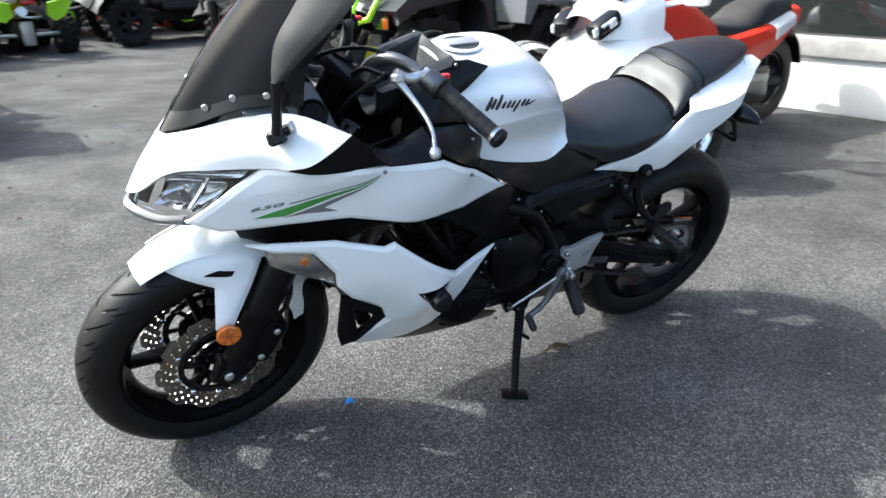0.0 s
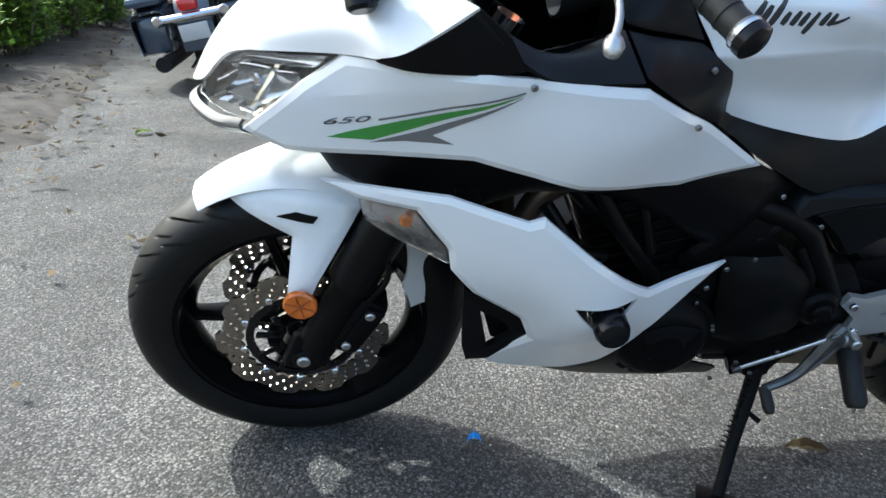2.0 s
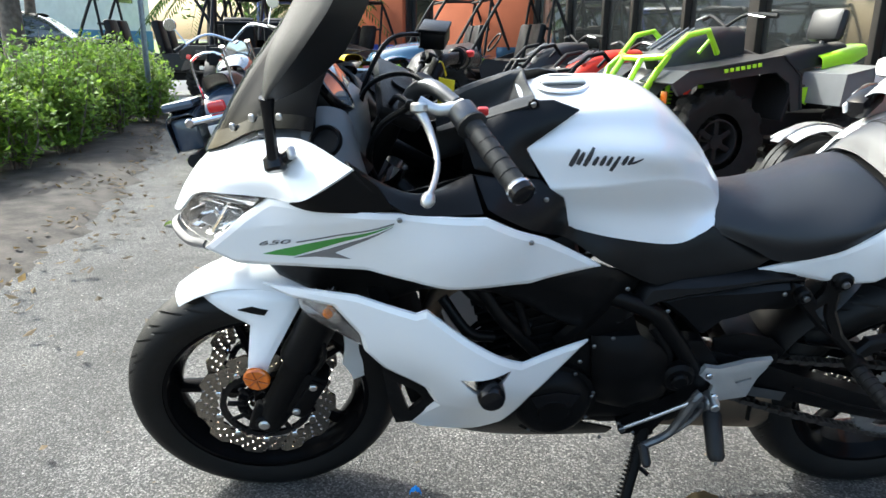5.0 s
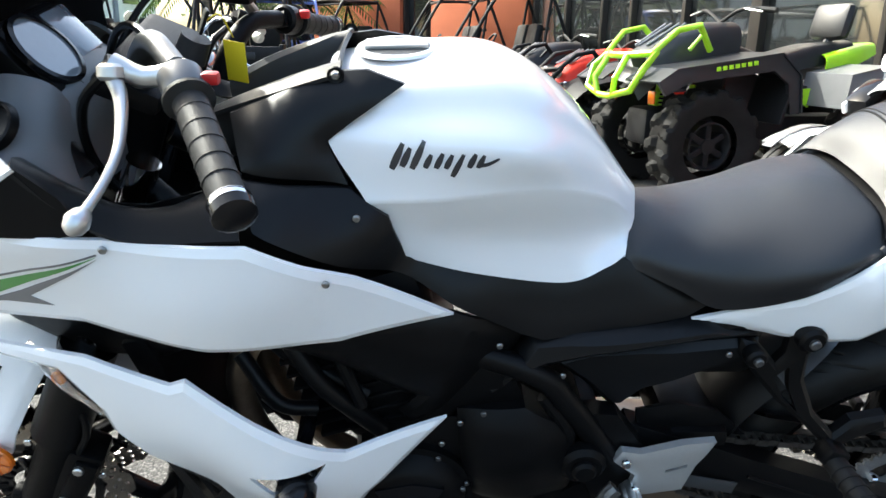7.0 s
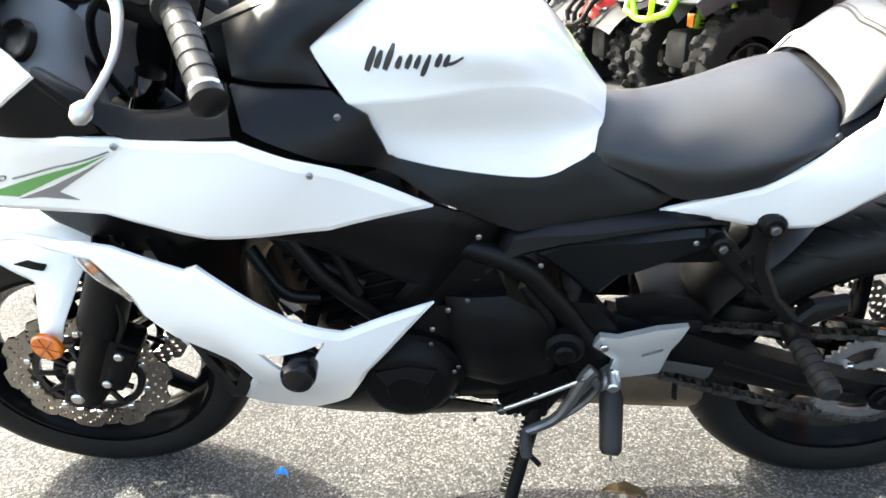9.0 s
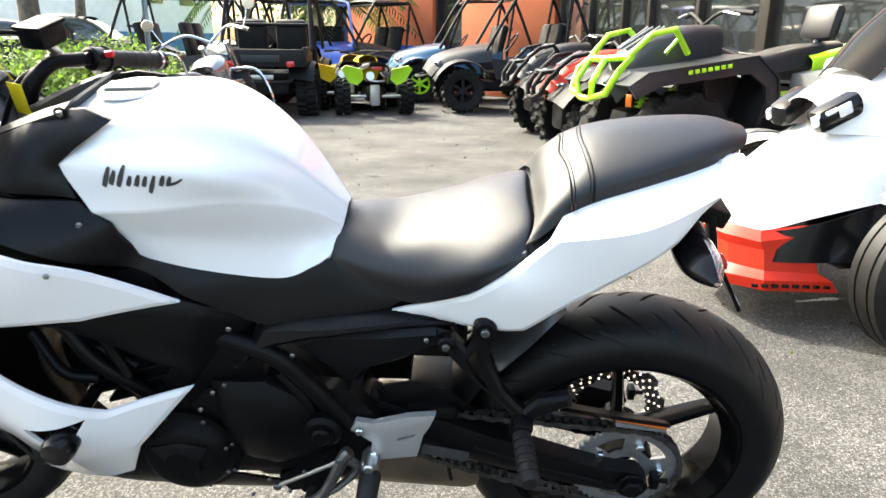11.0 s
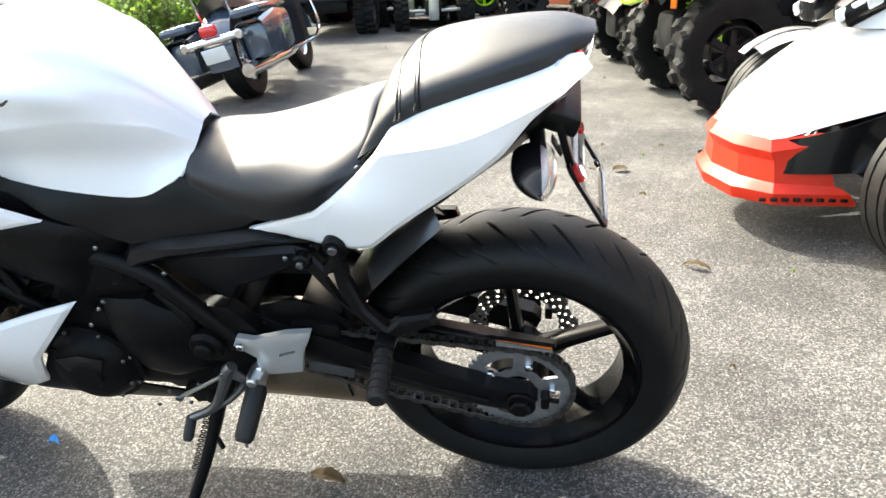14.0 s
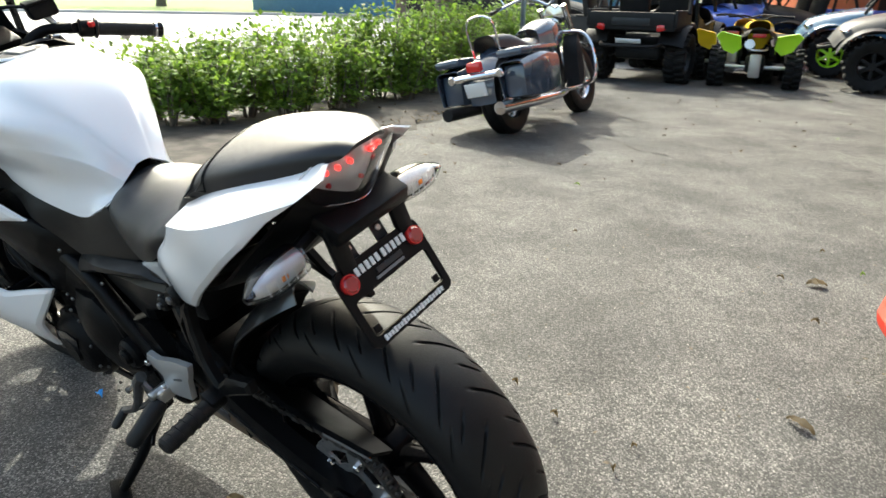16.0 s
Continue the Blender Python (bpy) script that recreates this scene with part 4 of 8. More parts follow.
PS = [[(-0.216, -0.130, 0.818), (-0.206, -0.113, 0.834), (-0.200, -0.068, 0.847), (-0.203, 0.000, 0.853)],
      [(-0.192, -0.130, 0.834), (-0.184, -0.115, 0.864), (-0.178, -0.074, 0.886), (-0.178, 0.000, 0.894)],
      [(-0.139, -0.116, 0.870), (-0.134, -0.107, 0.902), (-0.128, -0.066, 0.926), (-0.126, 0.000, 0.937)],
      [(-0.050, -0.104, 0.900), (-0.046, -0.099, 0.926), (-0.042, -0.062, 0.945), (-0.040, 0.000, 0.956)],
      [(0.050, -0.072, 0.924), (0.054, -0.067, 0.944), (0.058, -0.045, 0.957), (0.060, 0.000, 0.962)],
      [(0.098, -0.042, 0.938), (0.106, -0.036, 0.944), (0.110, -0.023, 0.952), (0.112, 0.000, 0.954)]]
pillion = part("pillion_seat", patch(PS, 6, 6, 0.006, both=True), VINYL, bike, "black vinyl stepped pillion seat", 70)
pt = BVHTree.FromPolygons([v.co for v in pillion.data.vertices], [tuple(p.vertices) for p in pillion.data.polygons])
for dx, rad in ((-0.163, 0.0016), (-0.158, 0.0009), (-0.136, 0.0009), (-0.131, 0.0016)):
    line = []
    for k in range(33):
        th = radians(-4 + 188 * k / 32)
        out = Vector((0, math.cos(th), math.sin(th)))
        o = Vector((dx + 0.010 * abs(math.cos(th)) ** 2, 0, 0.868))
        h = pt.ray_cast(o + out * 0.4, -out)[0]
        if h:
            line.append(tuple(h + out * 0.0004))
    part("piping", tube(line, rad, 8, 2), BLACKP, pillion, "stitched seam across the seat")

# ---- the motorcycle's cockpit, engine, frame and running gear ----
BOLTS = [(-1.108, -0.256, 0.865), (-0.891, -0.231, 0.809), (-0.861, -0.169, 0.857), (-0.683, -0.146, 0.657), (-0.590, -0.132, 0.594), (-0.366, -0.130, 0.632), (-0.730, -0.152, 0.524), (-0.755, -0.158, 0.490), (-0.885, -0.098, 0.998)]
bolt0 = None
for p in BOLTS:
    for s in (1, -1):
        if bolt0 is None:
            bolt0 = part("bolt", join(disc(0.0044, 0.0045, 14), at(lathe([(0.0018, -0.0032), (0.0030, -0.0032), (0.0030, -0.002), (0.0018, -0.002)], 8, True), 0, 0, 0)), FAST, bike, "silver fastener")
            bolt0.matrix_basis = pose(p[0], p[1] * s, p[2])
        else:
            share(bolt0, "bolt", pose(p[0], p[1] * s, p[2]), bike)
for g in (lambda q: q, flip):
    part("screw_seat", g(at(lathe([(0.0055, 0.0), (0.009, -0.0015), (0.010, 0.001)], 20), -0.885, -0.098, 0.999)), BLACKP, bike)

# cockpit trim and instruments
TRIM = [[(-1.180, -0.247, 0.946), (-1.188, -0.226, 0.951), (-1.194, -0.200, 0.940)],
        [(-1.140, -0.253, 0.906), (-1.140, -0.222, 0.915), (-1.146, -0.194, 0.902)],
        [(-1.080, -0.252, 0.872), (-1.080, -0.212, 0.888), (-1.085, -0.186, 0.872)],
        [(-0.975, -0.240, 0.868), (-0.985, -0.200, 0.892), (-0.990, -0.172, 0.906)]]
DSP = [[(-1.270, -0.125, 0.985), (-1.238, -0.118, 1.000), (-1.200, -0.100, 0.985), (-1.185, -0.085, 0.950)],
       [(-1.262, -0.170, 0.958), (-1.226, -0.166, 0.962), (-1.184, -0.146, 0.950), (-1.170, -0.120, 0.905)],
       [(-1.226, -0.206, 0.950), (-1.198, -0.198, 0.934), (-1.164, -0.172, 0.902), (-1.156, -0.146, 0.860)],
       [(-1.190, -0.238, 0.944), (-1.168, -0.218, 0.906), (-1.150, -0.190, 0.860), (-1.146, -0.166, 0.820)]]
for g in (lambda q: q, flip):
    part("cockpit_trim", g(patch(TRIM, 6, 5, 0.005)), COVERP, bike, "dark grey cockpit trim")
    # Added black sheets block the view through and stand in for the unlit void.
    part("inner_wall", g(panel([(-1.24, 0.70), (-1.20, 0.86), (-1.10, 0.86), (-0.99, 0.89), (-0.88, 0.86), (-0.86, 0.72), (-1.0, 0.66)], [(-1.24, 0.8, -0.13), (-1.05, 0.8, -0.15), (-0.9, 0.8, -0.12)], 0.004, 0.04)), BLACKP, bike)
    part("dash_side_panel", g(patch(DSP, 6, 6, 0.005)), DASHP, bike, "dark grey moulded dash side panel")
    # Shade of the oval hollow put in as a black cup set proud.
    part("dash_pocket", g(join(xf(lathe([(0.0, 0.004), (0.020, 0.003), (0.023, -0.004), (0.026, -0.003), (0.028, 0.006)], 24), pose(-1.226, -0.180, 0.966) @ pose(0, 0, 0, -42, 0, -20)))), BLACKP, bike)
    part("shoulder_backing", g(panel([(-1.00, 0.84), (-1.00, 0.955), (-0.80, 0.965), (-0.80, 0.80)], [(-0.9, 0.9, -0.100)], 0.004, 0.05)), BLACKP, bike)
    part("air_duct", g(tube([(-1.24, -0.115, 0.955), (-1.21, -0.13, 0.925), (-1.17, -0.14, 0.885)], [0.034, 0.030, 0.024], 16, 4)), BLACKP, bike)
# Added black box, unseen itself, that blocks the view down through the cockpit.
part("fairing_floor", box((-1.06, 0, 0.765), (0.24, 0.27, 0.008), 0.002), BLACKP, bike)
DASH = [[(-1.340, -0.13, 0.955), (-1.345, -0.07, 0.965), (-1.350, 0, 0.970)], [(-1.255, -0.15, 0.950), (-1.250, -0.08, 0.990), (-1.250, 0, 1.000)], [(-1.190, -0.140, 0.930), (-1.180, -0.075, 0.955), (-1.175, 0, 0.960)], [(-1.175, -0.13, 0.86), (-1.165, -0.07, 0.86), (-1.160, 0, 0.86)]]
part("dash_cowl", patch(DASH, 5, 5, 0.005, both=True), DASHP, bike, "dark grey dash cowl")
CL = pose(-1.242, -0.012, 0.986) @ pose(0, 0, 0, 0, -40, 0)
clus = part("dash_unit", xf(join(box((0, 0, 0), (0.045, 0.172, 0.112), 0.016), box((0.018, 0, 0), (0.02, 0.150, 0.092), 0.010)), CL), BLACKP, bike, "black instrument cluster with round dial and display")
part("dial", xf(at(xf(disc(0.043, 0.004, 36), pose(0, 0, 0, 0, 0, 90)), 0.029, -0.034, 0.002), CL), LCD, clus)
part("dial_ring", xf(at(xf(lathe([(0.041, -0.004), (0.047, -0.003), (0.048, 0.004), (0.042, 0.004)], 40, True), pose(0, 0, 0, 0, 0, 90)), 0.030, -0.034, 0.002), CL), GLOSS, clus)
part("display", xf(box((0.028, 0.044, 0.006), (0.004, 0.060, 0.064), 0.0015), CL), LCD, clus)
for y in (-0.035, 0.0, 0.035):
    part("button", xf(at(xf(disc(0.006, 0.006, 12), pose(0, 0, 0, 0, 0, 90)), 0.029, y, -0.046), CL), GREYP, clus)

# handlebars
BAR = [(-1.100, -0.105, 0.985), (-1.082, -0.118, 1.026), (-1.056, -0.155, 1.046), (-1.022, -0.202, 1.036), (-1.000, -0.255, 1.010), (-0.937, -0.370, 0.968)]


def along(t):
    a, b = Vector(BAR[3]), Vector(BAR[5])
    return a + (b - a) * t


def right_side(geo):
    return xf(flip(xf(geo, STEER.inverted())), Matrix.Translation((0.050, 0, -0.061)) @ STEER)


for side, g in (("left", lambda q: q), ("right", right_side)):
    bar = part("handlebar", g(tube(BAR[:4], [0.017, 0.015, 0.0125, 0.0115], 14, 5)), SILVER if side == "left" else DARKM, bike, "raised handlebar with black ribbed grip")
    part("grip", g(tube([along(0.24), along(0.26), along(0.28), along(0.90), along(0.92)], [0.024, 0.024, 0.0165, 0.0160, 0.019], 20)), GRIP, bar, "black ribbed rubber grip")
    ribs = [along(0.36 + 0.11 * k) for k in range(5)]
    ax = (along(1) - along(0)).normalized()
    for k, p in enumerate(ribs):
        part("rib", g(tube([p - ax * 0.0012, p + ax * 0.0012], 0.0170, 18)), GRIP, bar)
    part("end_collar", g(tube([along(0.915), along(0.945)], 0.0185, 20)), CHROME, bar, "bright metal collar")
    part("bar_end", g(tube([along(0.945), along(0.955), along(1.0), along(1.02)], [0.0165, 0.0195, 0.0190, 0.013], 20)), GLOSS, bar)
    part("switch_housing", g(tube([along(0.06), along(0.08), along(0.20), along(0.235)], [0.017, 0.0215, 0.0215, 0.018], 16)), SILVER if side == "left" else BLACKP, bar)
    part("switch", g(at(box((0, 0, 0), (0.016, 0.012, 0.012), 0.003), *(along(0.17) + Vector((0.024, 0.004, 0.010))))), REDP, bar, "red switch button")
    perch = join(tube([along(0.02) + Vector((0.01, 0, 0)), along(0.02) + Vector((-0.030, -0.004, -0.006)), (-1.080, -0.206, 1.040)], [0.012, 0.010, 0.011], 12, 3), at(xf(disc(0.0135, 0.016, 18), pose(0, 0, 0, 70, 0, 0)), -1.078, -0.214, 1.034))
    part("lever_perch", g(perch), ALU if side == "left" else DARKM, bar, "cast lever perch")
    part("lever", g(join(tube([(-1.078, -0.214, 1.030), (-1.066, -0.236, 1.015), (-1.054, -0.285, 0.993), (-1.055, -0.325, 0.976), (-1.066, -0.358, 0.958)], [0.0085, 0.0066, 0.0048, 0.0042, 0.0046], 12, 5),
                          tube([(-1.063, -0.350, 0.962), (-1.065, -0.355, 0.960), (-1.067, -0.362, 0.957), (-1.069, -0.369, 0.953), (-1.070, -0.373, 0.951)], [0.004, 0.0085, 0.0108, 0.0085, 0.003], 14))), ALU, bar, "polished alloy lever with a ball end")
    part("adjuster", g(join(at(disc(0.008, 0.012, 12), -1.092, -0.190, 1.030), tube([(-1.095, -0.18, 1.03), (-1.115, -0.13, 1.02), (-1.14, -0.08, 0.96)], 0.005, 8, 4))), BLACKP, bar)
res = part("brake_reservoir", right_side(join(box((-1.068, -0.180, 1.088), (0.052, 0.062, 0.036), 0.008, (0, 0, 20)), box((-1.068, -0.180, 1.107), (0.056, 0.066, 0.008), 0.003, (0, 0, 20)))), BLACKP, bike, "black brake fluid reservoir")
part("mount", right_side(tube([(-1.068, -0.18, 1.075), (-1.055, -0.19, 1.05)], 0.008, 10)), ALU, res)
part("ignition_lock", join(tube([(-1.075, 0.0, 0.985), (-1.062, 0.0, 1.012)], [0.020, 0.018], 18)), GREYP, bike)
part("key", join(box((-1.052, 0.004, 1.03), (0.004, 0.022, 0.030), 0.001, (0, 25, 20))), BLACKP, bike)
for cable in (tube([(-1.03, -0.19, 1.04), (-1.10, -0.10, 1.05), (-1.17, 0.0, 0.99), (-1.19, 0.02, 0.90)], 0.0045, 8, 6), tube([(-1.05, 0.18, 1.04), (-1.13, 0.10, 1.05), (-1.18, 0.03, 0.97), (-1.19, 0.0, 0.88)], 0.0045, 8, 6),
                    tube([(-1.09, -0.19, 1.03), (-1.14, -0.16, 0.98), (-1.16, -0.12, 0.90), (-1.12, -0.09, 0.80)], 0.0055, 8, 6)):
    part("cable", cable, BLACKP, bike)

# front turn signals and belly scoop
SIG = [(-1.309, 0.637), (-1.230, 0.659), (-1.183, 0.603), (-1.177, 0.570), (-1.218, 0.568), (-1.298, 0.590)]
SIGC = [(-1.309, 0.637, -0.128), (-1.230, 0.659, -0.200), (-1.183, 0.603, -0.212), (-1.177, 0.570, -0.205), (-1.218, 0.568, -0.170), (-1.298, 0.590, -0.124), (-1.235, 0.620, -0.190)]
SCO = [(-1.148, 0.500), (-1.062, 0.462), (-1.040, 0.418), (-1.088, 0.318), (-1.122, 0.292), (-1.132, 0.330)]
SCC = [(-1.148, 0.500, -0.178), (-1.040, 0.418, -0.192), (-1.088, 0.318, -0.146), (-1.122, 0.292, -0.125), (-1.132, 0.33, -0.13)]
BEL = [(-1.090, 0.312), (-1.070, 0.288), (-1.013, 0.300), (-0.955, 0.320), (-0.900, 0.366), (-0.855, 0.440), (-0.830, 0.420), (-0.800, 0.330), (-0.640, 0.245), (-0.648, 0.222), (-0.760, 0.228), (-0.900, 0.245), (-1.04, 0.278)]
BELC = [(-1.09, 0.312, -0.13), (-0.96, 0.336, -0.172), (-0.885, 0.44, -0.18), (-0.8, 0.33, -0.15), (-0.64, 0.235, -0.10), (-0.9, 0.245, -0.115), (-1.04, 0.278, -0.11)]
for g in (lambda q: q, flip):
    sg = part("front_indicator", g(panel(SIG, SIGC, 0.004, 0.012, edge=0.006, lift=0.004)), CLEAR, bike, "clear front indicator with an amber bulb")
    part("bulb", g(at(disc(0.009, 0.010, 14), -1.240, -0.184, 0.632)), AMBER, sg)
    part("reflector_bowl", g(panel(SIG, SIGC, 0.010, 0.009, edge=-0.004, lift=-0.008)), SPARK, sg)
    for k in range(6):
        u = k / 5
        part("lens_rib", g(tube([(-1.290 + 0.100 * u, -0.138 - 0.066 * u, 0.636 - 0.046 * u), (-1.285 + 0.080 * u, -0.130 - 0.058 * u, 0.600 - 0.022 * u)], 0.0016, 6)), REFLECT, sg)
    part("belly_scoop", g(panel(SCO, SCC, 0.012, 0.014, holes=[[(-1.118, 0.455), (-1.080, 0.440), (-1.065, 0.418), (-1.095, 0.355)]], edge=0.004)), BLACKP, bike, "black ducted belly scoop")
    part("belly_pan", g(panel(BEL, BELC, 0.006, 0.02, edge=0.004)), BLACKP, bike, "black belly pan")
    sl = part("frame_slider", g(join(tube([(-0.945, -0.10, 0.508), (-0.945, -0.235, 0.506)], 0.012, 14), tube([(-0.944, -0.225, 0.505), (-0.944, -0.235, 0.505), (-0.943, -0.272, 0.503), (-0.943, -0.282, 0.503), (-0.943, -0.286, 0.503)], [0.020, 0.026, 0.026, 0.022, 0.008], 24))), GLOSS, bike, "black round frame slider")
    part("collar", g(tube([(-0.944, -0.232, 0.505), (-0.944, -0.240, 0.505)], 0.0275, 24)), CHROME, sl)

# model number on the fairing
utree = BVHTree.FromPolygons([Vector(v) for v in upper[0]], upper[1])


def yf(x, z):
    h = utree.ray_cast(Vector((x, -1, z)), Vector((0, 1, 0)))[0]
    return h.y + 0.002 if h else -0.2


txt = bpy.data.curves.new("number", "FONT")
txt.body, txt.size, txt.extrude, txt.shear, txt.align_x = "650", 0.023, 0.0008, 0.25, "LEFT"
tob = new("tmp", txt)
bpy.context.view_layer.update()
tm = bpy.data.meshes.new_from_object(tob.evaluated_get(bpy.context.evaluated_depsgraph_get()))
num = ([(-1.352 + v.co.x * 1.72, 0, 0.774 + v.co.y * 0.52 + v.co.x * 0.50) for v in tm.vertices], [tuple(p.vertices) for p in tm.polygons])
num = ([(x, float(yf(x, z)) - 0.0035 + (0.001 if k % 2 else 0), z) for k, (x, y, z) in enumerate(num[0])], num[1])
bpy.data.objects.remove(tob)
bpy.data.meshes.remove(tm)
part("model_number", num, GREYD, bike, "grey number 650", 0)

# engine
eng = part("engine_case", box((-0.71, 0, 0.41), (0.34, 0.27, 0.22), 0.03), DARKM, bike, "black parallel-twin engine")
part("gearbox_case", box((-0.60, 0, 0.36), (0.22, 0.24, 0.18), 0.03), DARKM, eng)
part("sump", box((-0.75, 0, 0.29), (0.26, 0.18, 0.08), 0.02), DARKM, eng)
cyl = part("cylinder_block", box((-0.835, 0, 0.58), (0.17, 0.26, 0.20), 0.02, (0, -18, 0)), DARKM, eng)
for k in range(7):
    part("fin", box((-0.84 - 0.008 * k, 0, 0.51 + 0.022 * k), (0.185, 0.272, 0.007), 0.002, (0, -18, 0)), DARKM, cyl)
part("cylinder_head", join(box((-0.875, 0, 0.70), (0.20, 0.28, 0.10), 0.025, (0, -18, 0)), box((-0.80, 0, 0.78), (0.30, 0.20, 0.10), 0.03)), DARKM, eng)
part("generator_cover", at(lathe([(0.0, -0.044), (0.030, -0.044), (0.034, -0.038), (0.060, -0.036), (0.072, -0.030), (0.084, -0.010), (0.094, -0.008), (0.094, 0.01)], 40), -0.800, -0.140, 0.376), DARKM, eng, "round black generator cover")
part("cover_panel", panel([(-0.850, 0.416), (-0.795, 0.429), (-0.750, 0.420), (-0.765, 0.389), (-0.835, 0.386)], [(-0.8, 0.42, -0.184)], 0.02, 0.02, edge=0.004), GLOSS, eng)
bolt1 = part("bolt", disc(0.004, 0.005, 12), DKSTEEL, eng, "dark fastener")
bolt1.matrix_basis = pose(-0.722, -0.166, 0.405)
for k in range(8):
    a = 2 * math.pi * k / 8 + 0.3
    share(bolt1, "bolt", pose(-0.800 + 0.088 * math.cos(a), -0.153, 0.376 + 0.088 * math.sin(a)), eng)
part("sprocket_cover", panel([(-0.735, 0.540), (-0.640, 0.548), (-0.575, 0.505), (-0.545, 0.440), (-0.560, 0.375), (-0.640, 0.345), (-0.705, 0.365), (-0.725, 0.45)], [(-0.64, 0.47, -0.178), (-0.735, 0.54, -0.150), (-0.57, 0.38, -0.150), (-0.70, 0.37, -0.152), (-0.58, 0.50, -0.155)], 0.05, 0.018, edge=0.012), DARKM, eng, "faceted black sprocket cover")
part("side_cover", panel([(-0.735, 0.640), (-0.660, 0.600), (-0.640, 0.545), (-0.735, 0.538), (-0.780, 0.480), (-0.800, 0.540)], [(-0.7, 0.58, -0.140), (-0.79, 0.50, -0.145), (-0.65, 0.56, -0.135)], 0.03, 0.02, edge=0.006), DARKM, eng)
for p in ((-0.727, 0.345), (-0.655, 0.328), (-0.588, 0.352), (-0.552, 0.455), (-0.700, 0.555), (-0.62, 0.300), (-0.69, 0.288)):
    share(bolt1, "bolt", pose(p[0], -0.166, p[1]), eng)
part("pivot_boss", join(at(disc(0.034, 0.03, 26), -0.548, -0.150, 0.445), at(disc(0.018, 0.04, 18), -0.548, -0.155, 0.445)), DARKM, eng)
part("radiator", box((-1.115, 0, 0.52), (0.035, 0.30, 0.30), 0.006, (0, -16, 0)), DARKM, bike, "black radiator")
for y in (-0.07, 0.07):
    part("header_pipe", tube([(-0.93, y, 0.66), (-1.03, y, 0.60), (-1.05, y, 0.48), (-0.98, y * 0.8, 0.32), (-0.85, y * 0.5, 0.25), (-0.60, y * 0.3, 0.255)], 0.020, 14, 6), EXHM, bike, "bronzed exhaust header pipe")
muf = part("muffler", join(box((-0.44, 0.02, 0.275), (0.36, 0.21, 0.12), 0.035, (0, 3, 0))), EXHM, bike, "tan heat-tinted underslung muffler")
part("outlet", tube([(-0.33, 0.12, 0.27), (-0.24, 0.15, 0.28)], [0.035, 0.030], 18), EXHM, muf)
for hose in (tube([(-0.96, -0.14, 0.66), (-0.92, -0.155, 0.60), (-0.88, -0.15, 0.55), (-0.84, -0.14, 0.50)], 0.013, 12, 5), tube([(-1.03, -0.12, 0.62), (-0.98, -0.15, 0.56), (-0.93, -0.14, 0.54)], 0.011, 12, 5), tube([(-0.90, -0.15, 0.66), (-0.865, -0.155, 0.56)], 0.009, 10, 2)):
    part("hose", hose, BLACKP, bike)

# frame
for g in (lambda q: q, flip):
    fr = part("trellis_tube", g(tube([(-1.14, -0.07, 0.86), (-0.98, -0.125, 0.745), (-0.80, -0.125, 0.66), (-0.635, -0.132, 0.602), (-0.575, -0.132, 0.540), (-0.500, -0.125, 0.430)], [0.016, 0.017, 0.017, 0.018, 0.018, 0.020], 14, 5)), BLACKP, bike, "black tubular trellis frame")
    part("brace", g(tube([(-1.12, -0.07, 0.78), (-0.97, -0.12, 0.63), (-0.86, -0.13, 0.56)], 0.014, 12, 4)), BLACKP, fr)
    part("brace", g(tube([(-0.615, -0.135, 0.560), (-0.575, -0.140, 0.500), (-0.570, -0.138, 0.455)], 0.010, 10, 4)), BLACKP, fr)
    part("subframe_tube", g(tube([(-0.60, -0.10, 0.66), (-0.40, -0.11, 0.665), (-0.20, -0.10, 0.72), (0.02, -0.07, 0.83)], 0.013, 10, 4)), BLACKP, bike)
    part("pivot_plate", g(panel([(-0.560, 0.520), (-0.500, 0.515), (-0.455, 0.455), (-0.445, 0.380), (-0.500, 0.330), (-0.545, 0.350), (-0.560, 0.43)], [(-0.5, 0.42, -0.132)], 0.03, 0.02, edge=0.005)), BLACKP, bike)
part("shock_absorber", join(tube([(-0.30, 0.06, 0.62), (-0.44, 0.06, 0.56)], 0.025, 14), *[at(xf(lathe([(0.030, -0.003), (0.037, -0.003), (0.037, 0.003), (0.030, 0.003)], 18, True), pose(0, 0, 0, 0, 24, 90)), -0.31 - 0.016 * k, 0.06, 0.615 - 0.007 * k) for k in range(8)]), DARKM, bike, "dark spring shock absorber")
part("battery_box", box((-0.42, 0, 0.62), (0.24, 0.19, 0.12), 0.02), BLACKP, bike)
part("rear_caliper_hose", tube([(-0.10, 0.10, 0.45), (-0.25, 0.11, 0.47), (-0.42, 0.10, 0.44)], 0.005, 8, 4), BLACKP, bike)

